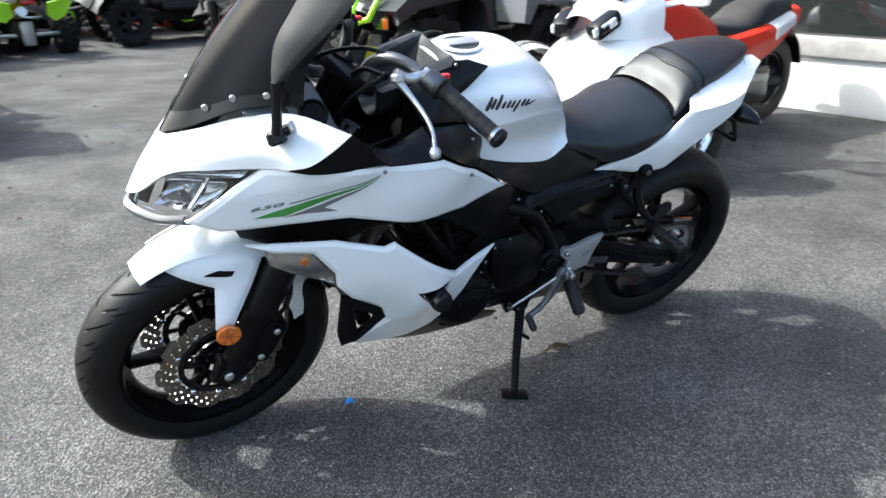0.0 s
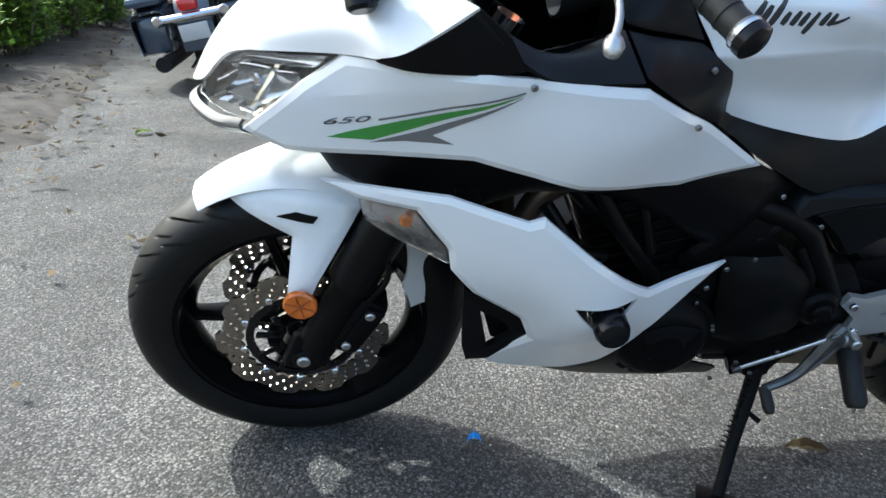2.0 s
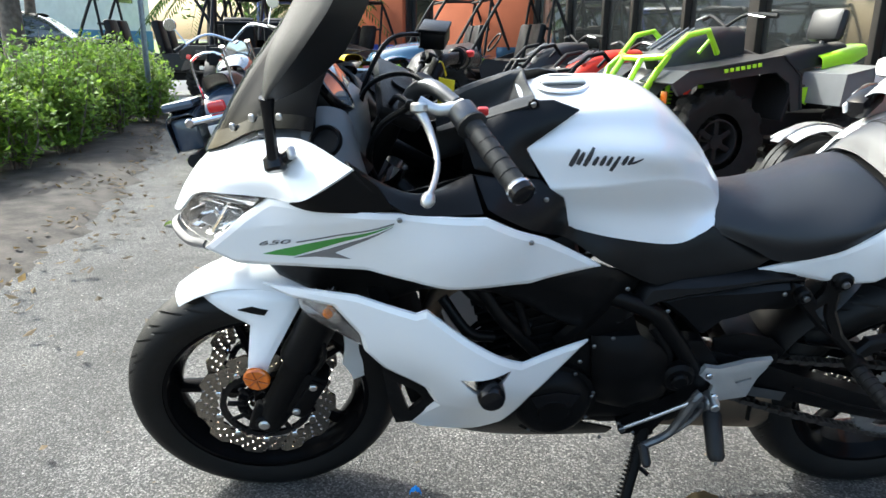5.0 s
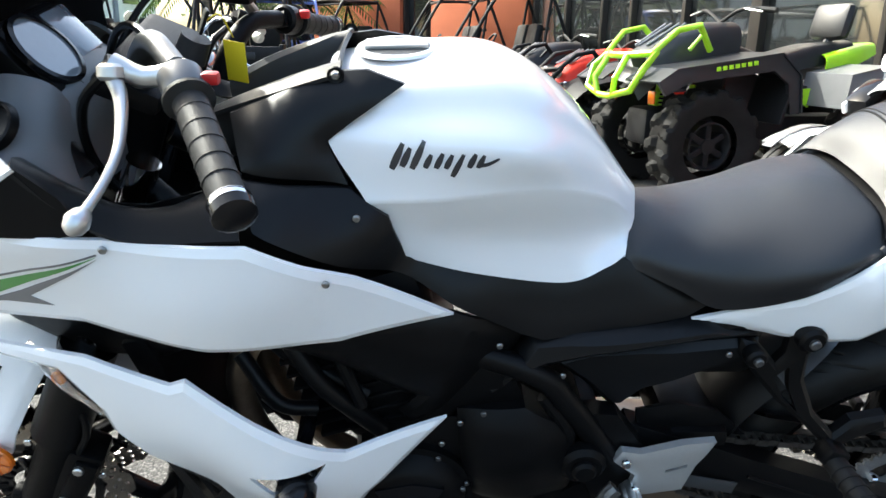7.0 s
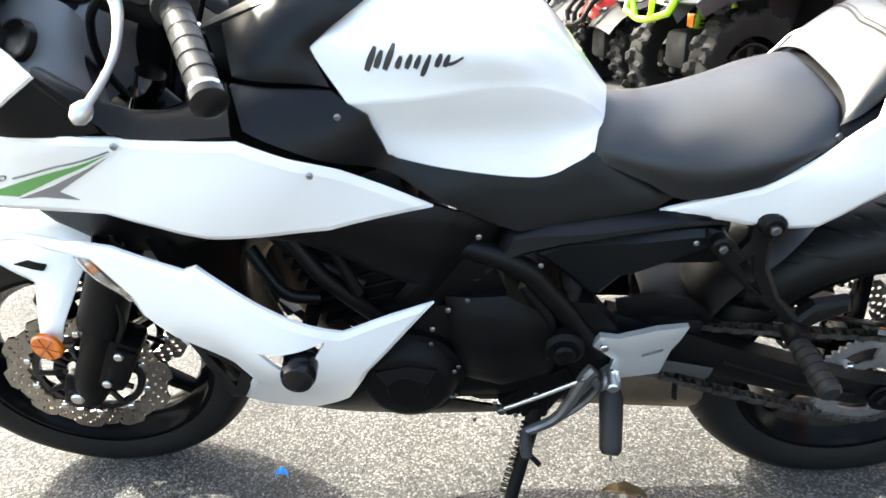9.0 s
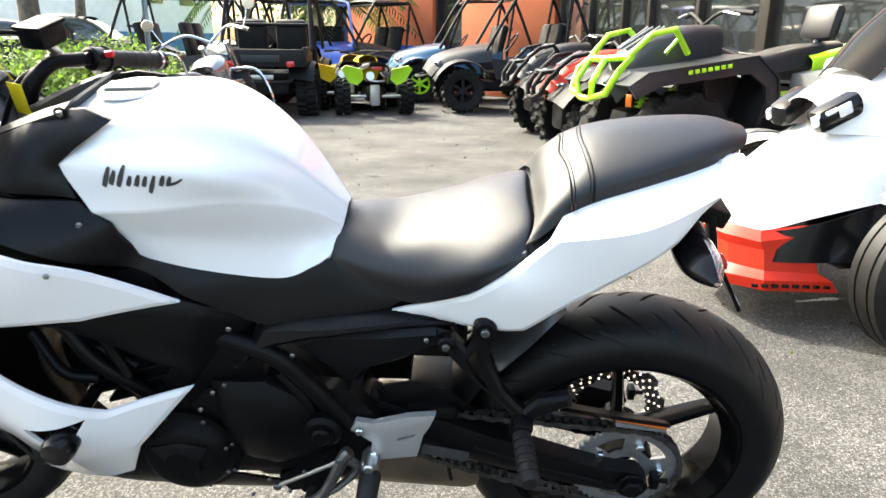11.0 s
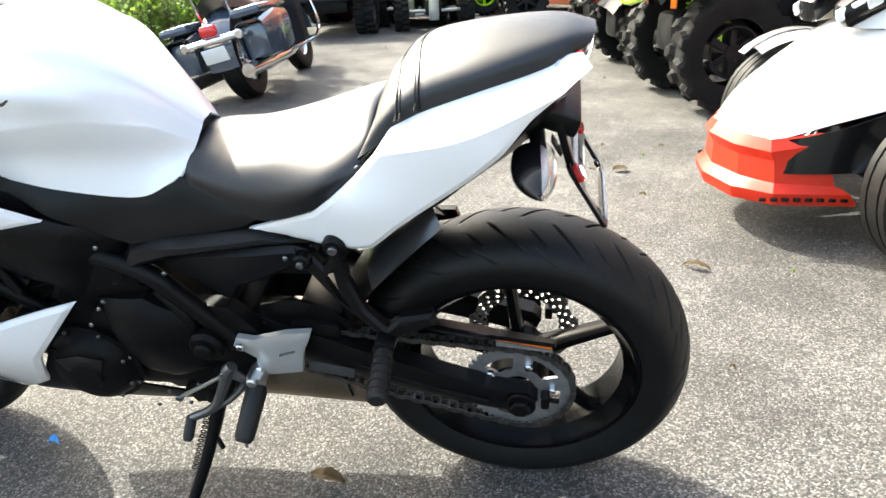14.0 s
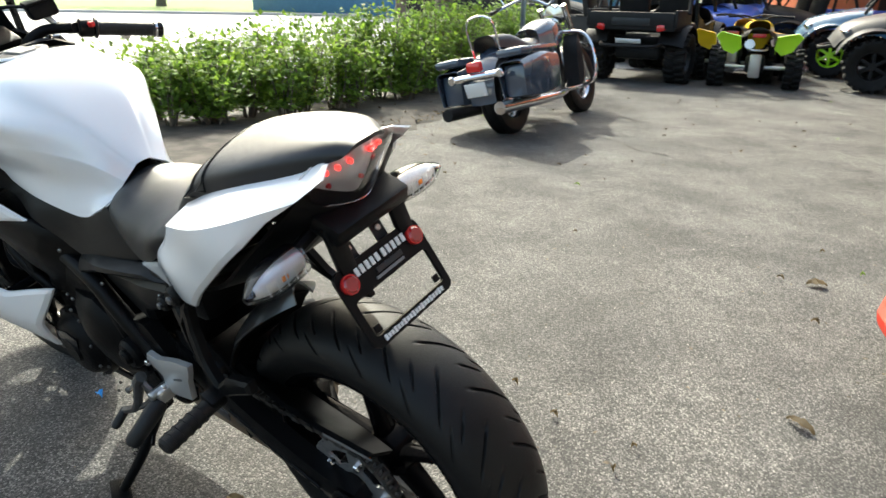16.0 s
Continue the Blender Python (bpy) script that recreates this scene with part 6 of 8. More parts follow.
def asphalt_mat():
    m = mat("weathered_asphalt", (0.115, 0.110, 0.102), 0.85, vary=0.3, scale=0.9, grain=40)
    t = m.node_tree
    b = t.nodes["Principled BSDF"]
    tc = next(n for n in t.nodes if n.bl_idname == "ShaderNodeTexCoord")
    vor = t.nodes.new("ShaderNodeTexVoronoi")
    vor.inputs["Scale"].default_value = 215
    t.links.new(tc.outputs["Object"], vor.inputs["Vector"])
    sep = t.nodes.new("ShaderNodeSeparateColor")
    t.links.new(vor.outputs["Color"], sep.inputs[0])
    stone = t.nodes.new("ShaderNodeValToRGB")
    stone.color_ramp.elements[0].color, stone.color_ramp.elements[1].color = (0.040, 0.039, 0.038, 1), (0.310, 0.299, 0.280, 1)
    e = stone.color_ramp.elements.new(0.58)
    e.color = (0.112, 0.108, 0.101, 1)
    t.links.new(sep.outputs[0], stone.inputs["Fac"])
    mix = t.nodes.new("ShaderNodeMix")
    mix.data_type, mix.blend_type = "RGBA", "MIX"
    mix.inputs["Factor"].default_value = 0.88
    old = b.inputs["Base Color"].links[0].from_socket
    t.links.new(old, mix.inputs["A"])
    t.links.new(stone.outputs[0], mix.inputs["B"])
    gap = t.nodes.new("ShaderNodeMapRange")
    gap.inputs["From Min"].default_value, gap.inputs["From Max"].default_value = 0.15, 0.75
    gap.inputs["To Min"].default_value, gap.inputs["To Max"].default_value = 1.0, 0.42
    t.links.new(vor.outputs["Distance"], gap.inputs["Value"])
    mul = t.nodes.new("ShaderNodeMix")
    mul.data_type, mul.blend_type = "RGBA", "MULTIPLY"
    mul.inputs["Factor"].default_value = 1.0
    t.links.new(mix.outputs["Result"], mul.inputs["A"])
    t.links.new(gap.outputs[0], mul.inputs["B"])
    stain = t.nodes.new("ShaderNodeTexNoise")
    stain.inputs["Scale"].default_value, stain.inputs["Detail"].default_value = 1.7, 6
    t.links.new(tc.outputs["Object"], stain.inputs["Vector"])
    sr = t.nodes.new("ShaderNodeMapRange")
    sr.inputs["From Min"].default_value, sr.inputs["From Max"].default_value = 0.35, 0.68
    sr.inputs["To Min"].default_value, sr.inputs["To Max"].default_value = 0.58, 1.24
    t.links.new(stain.outputs["Fac"], sr.inputs["Value"])
    mul2 = t.nodes.new("ShaderNodeMix")
    mul2.data_type, mul2.blend_type = "RGBA", "MULTIPLY"
    mul2.inputs["Factor"].default_value = 1.0
    t.links.new(mul.outputs["Result"], mul2.inputs["A"])
    t.links.new(sr.outputs[0], mul2.inputs["B"])
    blot = t.nodes.new("ShaderNodeTexNoise")
    blot.inputs["Scale"].default_value, blot.inputs["Detail"].default_value, blot.inputs["Roughness"].default_value = 6.5, 8, 0.7
    t.links.new(tc.outputs["Object"], blot.inputs["Vector"])
    br = t.nodes.new("ShaderNodeMapRange")
    br.inputs["From Min"].default_value, br.inputs["From Max"].default_value = 0.36, 0.66
    br.inputs["To Min"].default_value, br.inputs["To Max"].default_value = 0.72, 1.16
    t.links.new(blot.outputs["Fac"], br.inputs["Value"])
    mul3 = t.nodes.new("ShaderNodeMix")
    mul3.data_type, mul3.blend_type = "RGBA", "MULTIPLY"
    mul3.inputs["Factor"].default_value = 1.0
    t.links.new(mul2.outputs["Result"], mul3.inputs["A"])
    t.links.new(br.outputs[0], mul3.inputs["B"])
    t.links.new(mul3.outputs["Result"], b.inputs["Base Color"])
    bp = t.nodes.new("ShaderNodeBump")
    bp.inputs["Strength"].default_value, bp.inputs["Distance"].default_value = 0.75, 0.004
    bp.invert = True
    t.links.new(vor.outputs["Distance"], bp.inputs["Height"])
    t.links.new(bp.outputs[0], b.inputs["Normal"])
    return m


ASPHALT = asphalt_mat()
ground = part("ground", ([(-400, -400, 0), (400, -400, 0), (400, 400, 0), (-400, 400, 0)], [(0, 1, 2, 3)]), ASPHALT)
tagged(ground, "worn grey asphalt of the parking lot with light aggregate", "ground", "", "structure")

# ---- dirt strip, road, verge ----
DIRT = mat("dry_dirt_and_mulch", (0.058, 0.048, 0.039), 0.95, vary=0.55, scale=7, bump=1.0, grain=60, color2=(0.022, 0.018, 0.014))
ROADM = mat("pale_concrete_road", (0.42, 0.41, 0.40), 0.85, vary=0.12, scale=1.5, bump=0.3, grain=60)
GRASSM = mat("mown_grass", (0.16, 0.24, 0.045), 0.9, vary=0.4, scale=1.2, bump=0.8, grain=40, color2=(0.09, 0.16, 0.03))
rng = random.Random(5)


def strip(line_a, line_b, n, z, wob, hump=0.0):
    """Uneven ground between two edge lines."""
    a, b = crom(line_a, n), crom(line_b, n)
    g = []
    for i, (p, q) in enumerate(zip(a, b)):
        row = []
        for j in range(9):
            t = j / 8
            w = wob * (noise.noise((i * 0.37, j * 0.9, 3.1)) if j in (0, 8) else 0.4 * noise.noise((i * 0.5, j * 0.7, 1.0)))
            c = p + (q - p) * t
            h = z + hump * math.sin(math.pi * t) * (0.7 + 0.6 * noise.noise((c[0], c[1], 0)))
            row.append((c[0] + w, c[1] + w, h if 0 < j < 8 else -0.01))
        g.append(row)
    nv = 9
    vs = [v for r in g for v in r]
    fs = [(i * nv + j, (i + 1) * nv + j, (i + 1) * nv + j + 1, i * nv + j + 1) for i in range(len(g) - 1) for j in range(nv - 1)]
    return vs, fs


tagged(part("dirt_bed", strip([(-1.2, 0.4), (-2.46, 2.27), (-4.01, 4.04), (-6.1, 6.0), (-8.2, 8.2)], [(-4.4, -0.8), (-4.9, 1.9), (-6.3, 4.6), (-8.0, 7.0), (-9.6, 8.9)], 26, 0.012, 0.16, 0.05), DIRT), "brown dirt bed with mulch along the hedge", "dirt", "", "structure")
RD, RU = Vector((-0.96, 0.28, 0)), Vector((0.28, 0.96, 0))


def far_quad(d0, d1, l0, l1, z):
    o = Vector((1.8, 2.0, 0))
    return [tuple(o + RD * d + RU * l + Vector((0, 0, z))) for d, l in ((d0, l0), (d1, l0), (d1, l1), (d0, l1))], [(3, 2, 1, 0)]


tagged(part("road", far_quad(11.5, 36, -150, 150, 0.006), ROADM), "sunlit pale road beyond the hedge", "road", "", "structure")
tagged(part("grass_verge", far_quad(36.4, 200, -200, 200, 0.02), GRASSM), "green grass verge beyond the road", "grass", "", "structure")
tagged(part("kerb", join(*[box((*(Vector((1.8, 2.0)) + RD.xy * d), 0.05), (0.3, 300, 0.16), 0.03, (0, 0, math.degrees(math.atan2(RU.y, RU.x)) - 90)) for d in (36.2,)]), ROADM), "concrete kerb along the road", "kerb", "", "structure")

# ---- leaves and plants ----


def leaf_mat(name, c1, c2):
    m = mat(name, c1, 0.55, vary=0.3, scale=2.5, grain=30, color2=c2, spec=0.25)
    t = m.node_tree
    b = t.nodes["Principled BSDF"]
    geo = t.nodes.new("ShaderNodeNewGeometry")
    hsv = t.nodes.new("ShaderNodeHueSaturation")
    mr = t.nodes.new("ShaderNodeMapRange")
    mr.inputs["To Min"].default_value, mr.inputs["To Max"].default_value = 0.55, 1.5
    t.links.new(geo.outputs["Random Per Island"], mr.inputs["Value"])
    t.links.new(mr.outputs[0], hsv.inputs["Value"])
    t.links.new(b.inputs["Base Color"].links[0].from_socket, hsv.inputs["Color"])
    t.links.new(hsv.outputs[0], b.inputs["Base Color"])
    tr = t.nodes.new("ShaderNodeBsdfTranslucent")
    t.links.new(hsv.outputs[0], tr.inputs["Color"])
    mx = t.nodes.new("ShaderNodeMixShader")
    mx.inputs[0].default_value = 0.48
    t.links.new(b.outputs[0], mx.inputs[1])
    t.links.new(tr.outputs[0], mx.inputs[2])
    t.links.new(mx.outputs[0], t.nodes["Material Output"].inputs["Surface"])
    return m


LEAF = leaf_mat("hedge_leaves", (0.19, 0.29, 0.04), (0.085, 0.165, 0.025))
TLEAF = leaf_mat("tree_leaves", (0.09, 0.15, 0.035), (0.045, 0.085, 0.02))
BARK = mat("grey_bark", (0.16, 0.13, 0.10), 0.9, vary=0.5, scale=12, bump=1.0, grain=90)
DEADL = leaf_mat("fallen_leaves", (0.13, 0.095, 0.045), (0.06, 0.038, 0.018))


def leaf(vs, fs, p, d, up, L, W):
    """A pointed leaf folded along its rib."""
    side = d.cross(up)
    if side.length < 1e-5:
        side = Vector((1, 0, 0))
    side.normalize()
    k = len(vs)
    fold = side.cross(d) * (W * 0.25)
    vs += [tuple(p), tuple(p + d * L * 0.45 + side * W - fold), tuple(p + d * L), tuple(p + d * L * 0.45 - side * W - fold), tuple(p + d * L * 0.45 + fold * 0.2)]
    fs += [(k, k + 1, k + 4), (k + 1, k + 2, k + 4), (k + 2, k + 3, k + 4), (k + 3, k, k + 4)]


def shrub(c, r, h, n, seed, group):
    """One hedge plant: stems and a loose crown of leaves with sprigs on top."""
    R = random.Random(seed)
    root = empty("hedge_shrub", pose(c[0], c[1], 0.0), "leafy bright green hedge shrub growing in the dirt bed", "shrub", group)
    stems, tips = [], []
    for k in range(9):
        a = R.uniform(0, 2 * math.pi)
        rr = r * math.sqrt(R.random())
        top = Vector((rr * math.cos(a), rr * math.sin(a), h * R.uniform(0.72, 1.08)))
        foot = Vector((rr * 0.25 * math.cos(a), rr * 0.25 * math.sin(a), 0))
        midp = foot.lerp(top, 0.5) + Vector((R.uniform(-0.05, 0.05), R.uniform(-0.05, 0.05), 0))
        stems.append(tube([foot, midp, top], [0.010, 0.007, 0.003], 5, 3))
        tips.append((foot, midp, top))
    part("stem", join(*stems), BARK, root)
    vs, fs = [], []
    for k in range(n):
        f, m, t = R.choice(tips)
        u = R.random() ** 0.7
        p = (f.lerp(m, u * 2) if u < 0.5 else m.lerp(t, u * 2 - 1)) + Vector((R.gauss(0, 0.085), R.gauss(0, 0.085), R.gauss(0, 0.04)))
        p.z = max(0.10 + 0.1 * R.random(), p.z)
        d = Vector((R.uniform(-1, 1), R.uniform(-1, 1), R.uniform(-0.25, 0.95))).normalized()
        leaf(vs, fs, p, d, Vector((R.uniform(-0.4, 0.4), R.uniform(-0.4, 0.4), 1)), R.uniform(0.045, 0.08), R.uniform(0.016, 0.028))
    part("crown", (vs, fs), LEAF, root, "", 0)
    return root


HEDGE = [(-4.45, 1.95), (-4.75, 2.75), (-5.3, 3.75), (-5.95, 4.75), (-6.75, 5.75), (-7.6, 6.7), (-8.6, 7.7)]
hl_pts = crom(HEDGE, 3)
for i, p in enumerate(hl_pts):
    for row in ((-0.6, 0, 1) if i % 2 else (0, 1)):
        off = Vector((-0.82, -0.55)) * (0.48 * row) + Vector((rng.uniform(-0.1, 0.1), rng.uniform(-0.1, 0.1)))
        shrub((p[0] + off.x, p[1] + off.y), (0.24, 0.31, 0.20)[i % 3], (0.54 + 0.045 * min(i, 8)) * rng.uniform(0.92, 1.08) * (0.8 if row < 0 else 1.0) + 0.06 * max(0, row), (620, 980, 480)[i % 3], 40 + i * 3 + math.ceil(row), "shrubs of the hedge")
for p in ((-4.35, 1.45), (-4.2, 1.2)):
    shrub(p, 0.10, 0.55, 110, int(p[0] * -100), "shrubs of the hedge")


def tree(name, p, h, r, trunk, n, seed, base, label):
    R = random.Random(seed)
    root = empty(name, pose(p[0], p[1], 0), label, "tree")
    lean = Vector((R.uniform(-0.3, 0.3), R.uniform(-0.3, 0.3), 0))
    tp = [Vector((0, 0, -0.05)), Vector((0, 0, base * 0.5)) + lean * 0.2, Vector((0, 0, base)) + lean * 0.5, Vector((0, 0, h * 0.85)) + lean]
    part("trunk", tube(tp, [trunk * 1.25, trunk, trunk * 0.85, trunk * 0.25], 14, 6), BARK, root)
    vs, fs, limbs = [], [], []
    for k in range(12):
        a = R.uniform(0, 2 * math.pi)
        z0 = R.uniform(base * 0.85, h * 0.7)
        o = tp[1].lerp(tp[3], (z0 - base * 0.5) / (h * 0.85 - base * 0.5))
        e = o + Vector((r * R.uniform(0.5, 1) * math.cos(a), r * R.uniform(0.5, 1) * math.sin(a), R.uniform(0.2, 0.5) * (h - base)))
        limbs.append(tube([o, o.lerp(e, 0.5) + Vector((0, 0, 0.1 * r)), e], [trunk * 0.35, trunk * 0.2, trunk * 0.06], 7, 4))
        for c in range(5):
            q = o.lerp(e, R.uniform(0.45, 1.1)) + Vector((R.gauss(0, 0.2 * r), R.gauss(0, 0.2 * r), R.gauss(0, 0.16 * r)))
            for m in range(n // 60):
                pp = q + Vector((R.gauss(0, 0.14 * r), R.gauss(0, 0.14 * r), R.gauss(0, 0.10 * r)))
                d = Vector((R.uniform(-1, 1), R.uniform(-1, 1), R.uniform(-0.9, 0.4))).normalized()
                leaf(vs, fs, pp, d, Vector((R.uniform(-1, 1), R.uniform(-1, 1), 1)), R.uniform(0.12, 0.24) * (r / 2.2), R.uniform(0.03, 0.06) * (r / 2.2))
    part("limbs", join(*limbs), BARK, root)
    part("crown", (vs, fs), TLEAF, root, "", 0)
    return root


tree("street_tree", (-8.9, 6.1), 4.8, 1.3, 0.13, 1500, 3, 2.9, "grey-barked street tree behind the hedge")
tree("street_tree", (-14.5, 7.2), 5.5, 2.0, 0.12, 2400, 4, 2.2, "slim street tree beside the road")
tree("street_tree", (-17.5, 11.5), 7.0, 3.0, 0.14, 2400, 6, 2.0, "slim street tree beside the road")
for k, (x, y, h, r) in enumerate(((-52, 2, 10, 5.5), (-50, 18, 11, 6), (-48, 34, 12, 6), (-55, -14, 10, 5.5), (-40, 42, 12, 6), (-30, 36, 11, 5), (-24, 27, 9, 4))):
    tree("far_tree", (x, y), h, r, 0.3, 1500, 20 + k, 2.0, "broad green tree beyond the road")


def palm(p, h, seed):
    R = random.Random(seed)
    root = empty("palm", pose(p[0], p[1], 0), "bushy green palm in front of the orange wall", "palm")
    part("trunk", tube([(0, 0, -0.05), (0.05, 0, h * 0.5), (0.1, 0.05, h)], [0.16, 0.12, 0.12], 12, 5), BARK, root)
    for k in range(26):
        a = R.uniform(0, 2 * math.pi)
        L = R.uniform(1.3, 2.0)
        el = R.uniform(-0.2, 1.1)
        pts = [Vector((0.1, 0.05, h))]
        for s in range(1, 8):
            t = s / 7
            pts.append(Vector((0.1 + L * t * math.cos(a) * math.cos(el * (1 - 0.3 * t)), 0.05 + L * t * math.sin(a) * math.cos(el * (1 - 0.3 * t)), h + L * (t * math.sin(el) - 0.75 * t * t))))
        vs, fs = [], []
        g = tube(pts, [0.014 * (1 - 0.1 * i) for i in range(8)], 5)
        for s in range(1, 28):
            u = s / 28 * 7
            i = min(int(u), 6)
            o = pts[i].lerp(pts[i + 1], u - i)
            t = (pts[i + 1] - pts[i]).normalized()
            side = t.cross(Vector((0, 0, 1))).normalized()
            for sg in (-1, 1):
                leaf(vs, fs, o, (side * sg + t * 0.6 + Vector((0, 0, -0.35))).normalized(), Vector((0, 0, 1)), 0.42 * (1 - 0.5 * abs(s / 28 - 0.4)), 0.018)
        part("frond", join(g, (vs, fs)), TLEAF, root, "", 0)


palm((-9.8, 13.0), 1.9, 1)
palm((-12.3, 12.6), 2.4, 2)

# ---- the shop building: low white wall, ledge, dark glazing, orange wing ----
B0, BU = Vector((2.54, 6.13, 0)), Vector((-0.72, 0.69, 0)).normalized()
BANG = math.degrees(math.atan2(BU.y, BU.x))
BM = pose(B0.x, B0.y, 0, 0, 0, BANG)
STUCCO = mat("orange_stucco", (0.50, 0.135, 0.055), 0.9, vary=0.15, scale=1.2, bump=0.5, grain=120)
WHITEW = mat("white_painted_render", (0.74, 0.73, 0.70), 0.8, vary=0.1, scale=2.5, bump=0.35, grain=90)
LEDGE = mat("grey_stone_ledge", (0.34, 0.32, 0.30), 0.85, vary=0.3, scale=9, bump=0.6, grain=120)
GLASS = mat("dark_shop_glass", (0.020, 0.022, 0.022), 0.03, vary=0.1, coat=1.0, spec=0.8)
BRONZE = mat("bronze_window_profile", (0.045, 0.040, 0.036), 0.4, metal=0.5, vary=0.2)
CEIL = mat("grey_roof_felt", (0.25, 0.25, 0.25), 0.9)


def at_wall(geo):
    return xf(geo, BM)


def setting(name, geo, m, label, category):
    return tagged(part(name, geo, m), label, category, "", "structure")


setting("wall_low", at_wall(box((-4.0, -0.15, 0.21), (8.1, 0.30, 0.42), 0.01)), WHITEW, "low white rendered wall under the shop windows", "wall")
setting("window_ledge", at_wall(box((-4.0, -0.17, 0.49), (8.1, 0.42, 0.14), 0.012)), LEDGE, "grey stone ledge on the low wall", "ledge")
setting("wall_plinth", at_wall(box((5.05, -0.15, 0.09), (9.9, 0.30, 0.18), 0.01)), LEDGE, "grey plinth under the glazing", "wall")
setting("wall_head", at_wall(box((1.0, -0.15, 3.6), (18.0, 0.34, 0.8), 0.02)), STUCCO, "orange stucco band over the shop windows", "wall")
setting("wall_back", at_wall(box((1.0, -6.0, 2.0), (18.0, 0.2, 4.0), 0)), BRONZE, "dark back wall of the shop", "wall")
setting("roof", at_wall(box((1.0, -3.0, 4.05), (18.2, 6.4, 0.12), 0)), CEIL, "flat roof of the shop", "roof")
setting("wall_side", at_wall(box((-8.0, -3.0, 2.0), (0.2, 6.0, 4.0), 0)), STUCCO, "orange side wall of the shop", "wall")
for k, (s0, s1) in enumerate(((-7.9, -6.2), (-6.2, -4.4), (-4.4, -2.6), (-2.6, -0.9), (-0.9, 0.9), (0.9, 2.6), (2.6, 4.15), (4.15, 5.4), (5.4, 6.6), (6.6, 7.4), (7.4, 8.6), (8.6, 9.9))):
    low = 0.56 if s1 < 0.1 else 0.18
    wn_ = empty("window_%d" % (k + 1), BM, "dark reflective shop window in bronze profiles", "window", "shop windows", "structure")
    part("pane", box(((s0 + s1) / 2, -0.16, (low + 3.2) / 2), (s1 - s0 - 0.06, 0.012, 3.2 - low), 0), GLASS, wn_)
    wide = 0.16 if abs(s1 - 4.15) < 0.01 else 0.07
    part("window_frame", join(box((s1, -0.14, (low + 3.2) / 2), (wide, 0.14, 3.2 - low), 0.008), box(((s0 + s1) / 2, -0.14, 3.17), (s1 - s0 - wide - 0.01, 0.10, 0.07), 0.006), box(((s0 + s1) / 2, -0.14, low + 0.03), (s1 - s0 - wide - 0.01, 0.10, 0.06), 0.006)), BRONZE, wn_)
OW = B0 + BU * 9.95
OD = Vector((-0.953, 0.303, 0))
OM = pose(OW.x, OW.y, 0, 0, 0, math.degrees(math.atan2(OD.y, OD.x)))
setting("wall_orange", xf(join(box((1.30, -0.15, 2.3), (2.6, 0.3, 4.6), 0.01), box((5.6, -0.15, 2.3), (4.0, 0.3, 4.6), 0.01), box((3.1, -0.15, 3.3), (1.0, 0.296, 2.6), 0), box((3.1, -0.15, 0.4), (1.0, 0.296, 0.8), 0)), OM), STUCCO, "orange stucco wall of the shop's wing", "wall")
wo = empty("window_20", OM, "dark window in the orange wall", "window", "", "structure")
part("pane", box((3.1, -0.22, 1.4), (1.0, 0.02, 1.2), 0), GLASS, wo)
part("window_frame", join(box((2.63, -0.16, 1.4), (0.06, 0.14, 1.2), 0.005), box((3.57, -0.16, 1.4), (0.06, 0.14, 1.2), 0.005)), BRONZE, wo)

# far pale building beyond the road
fb = empty("far_building", pose(-42, 20, 0, 0, 0, 20), "pale far building with a blue base band", "building")
part("wall", box((0, 0, 3.0), (14, 22, 6.0), 0.05), WHITEW, fb)
part("base_band", box((0, 0, 0.7), (14.1, 22.1, 1.4), 0.02), mat("blue_band", (0.05, 0.16, 0.28), 0.7), fb)
part("roof", box((0, 0, 6.1), (14.6, 22.6, 0.25), 0.02), CEIL, fb)
for k in range(6):
    part("window", box((7.03, -8.2 + 3.3 * k, 3.6), (0.08, 1.6, 1.2), 0.01), GLASS, fb)

# signpost by the hedge
POSTM = mat("galvanised_post", (0.30, 0.33, 0.36), 0.45, metal=0.7, vary=0.25, scale=14, bump=0.1)
tagged(part("sign_post", join(box((-6.75, 6.38, 1.4), (0.055, 0.012, 2.8), 0.003, (0, 0, 35)), box((-6.765, 6.36, 1.4), (0.012, 0.045, 2.8), 0.003, (0, 0, 35))), POSTM), "grey galvanised metal signpost beside the hedge", "post")

# ---- litter on the ground ----


def litter(name, p, L, W, m, rot, label, category):
    n = 7
    vs, fs = [], []
    for i in range(n):
        t = i / (n - 1)
        w = W * math.sin(math.pi * (0.04 + 0.92 * t))
        z = 0.006 + 0.010 * math.sin(math.pi * t) + 0.004 * (i % 2)
        vs += [(L * (t - 0.5), -w, z + 0.006), (L * (t - 0.5), 0, z), (L * (t - 0.5), w, z + 0.008)]
    for i in range(n - 1):
        for j in range(2):
            a = i * 3 + j
            fs.append((a, a + 3, a + 4, a + 1))
    ob = part(name, (vs, fs), m)
    ob.matrix_world = pose(p[0], p[1], 0.0, 0, 0, rot)
    return tagged(ob, label, category, "fallen leaves" if category == "leaf" else "")


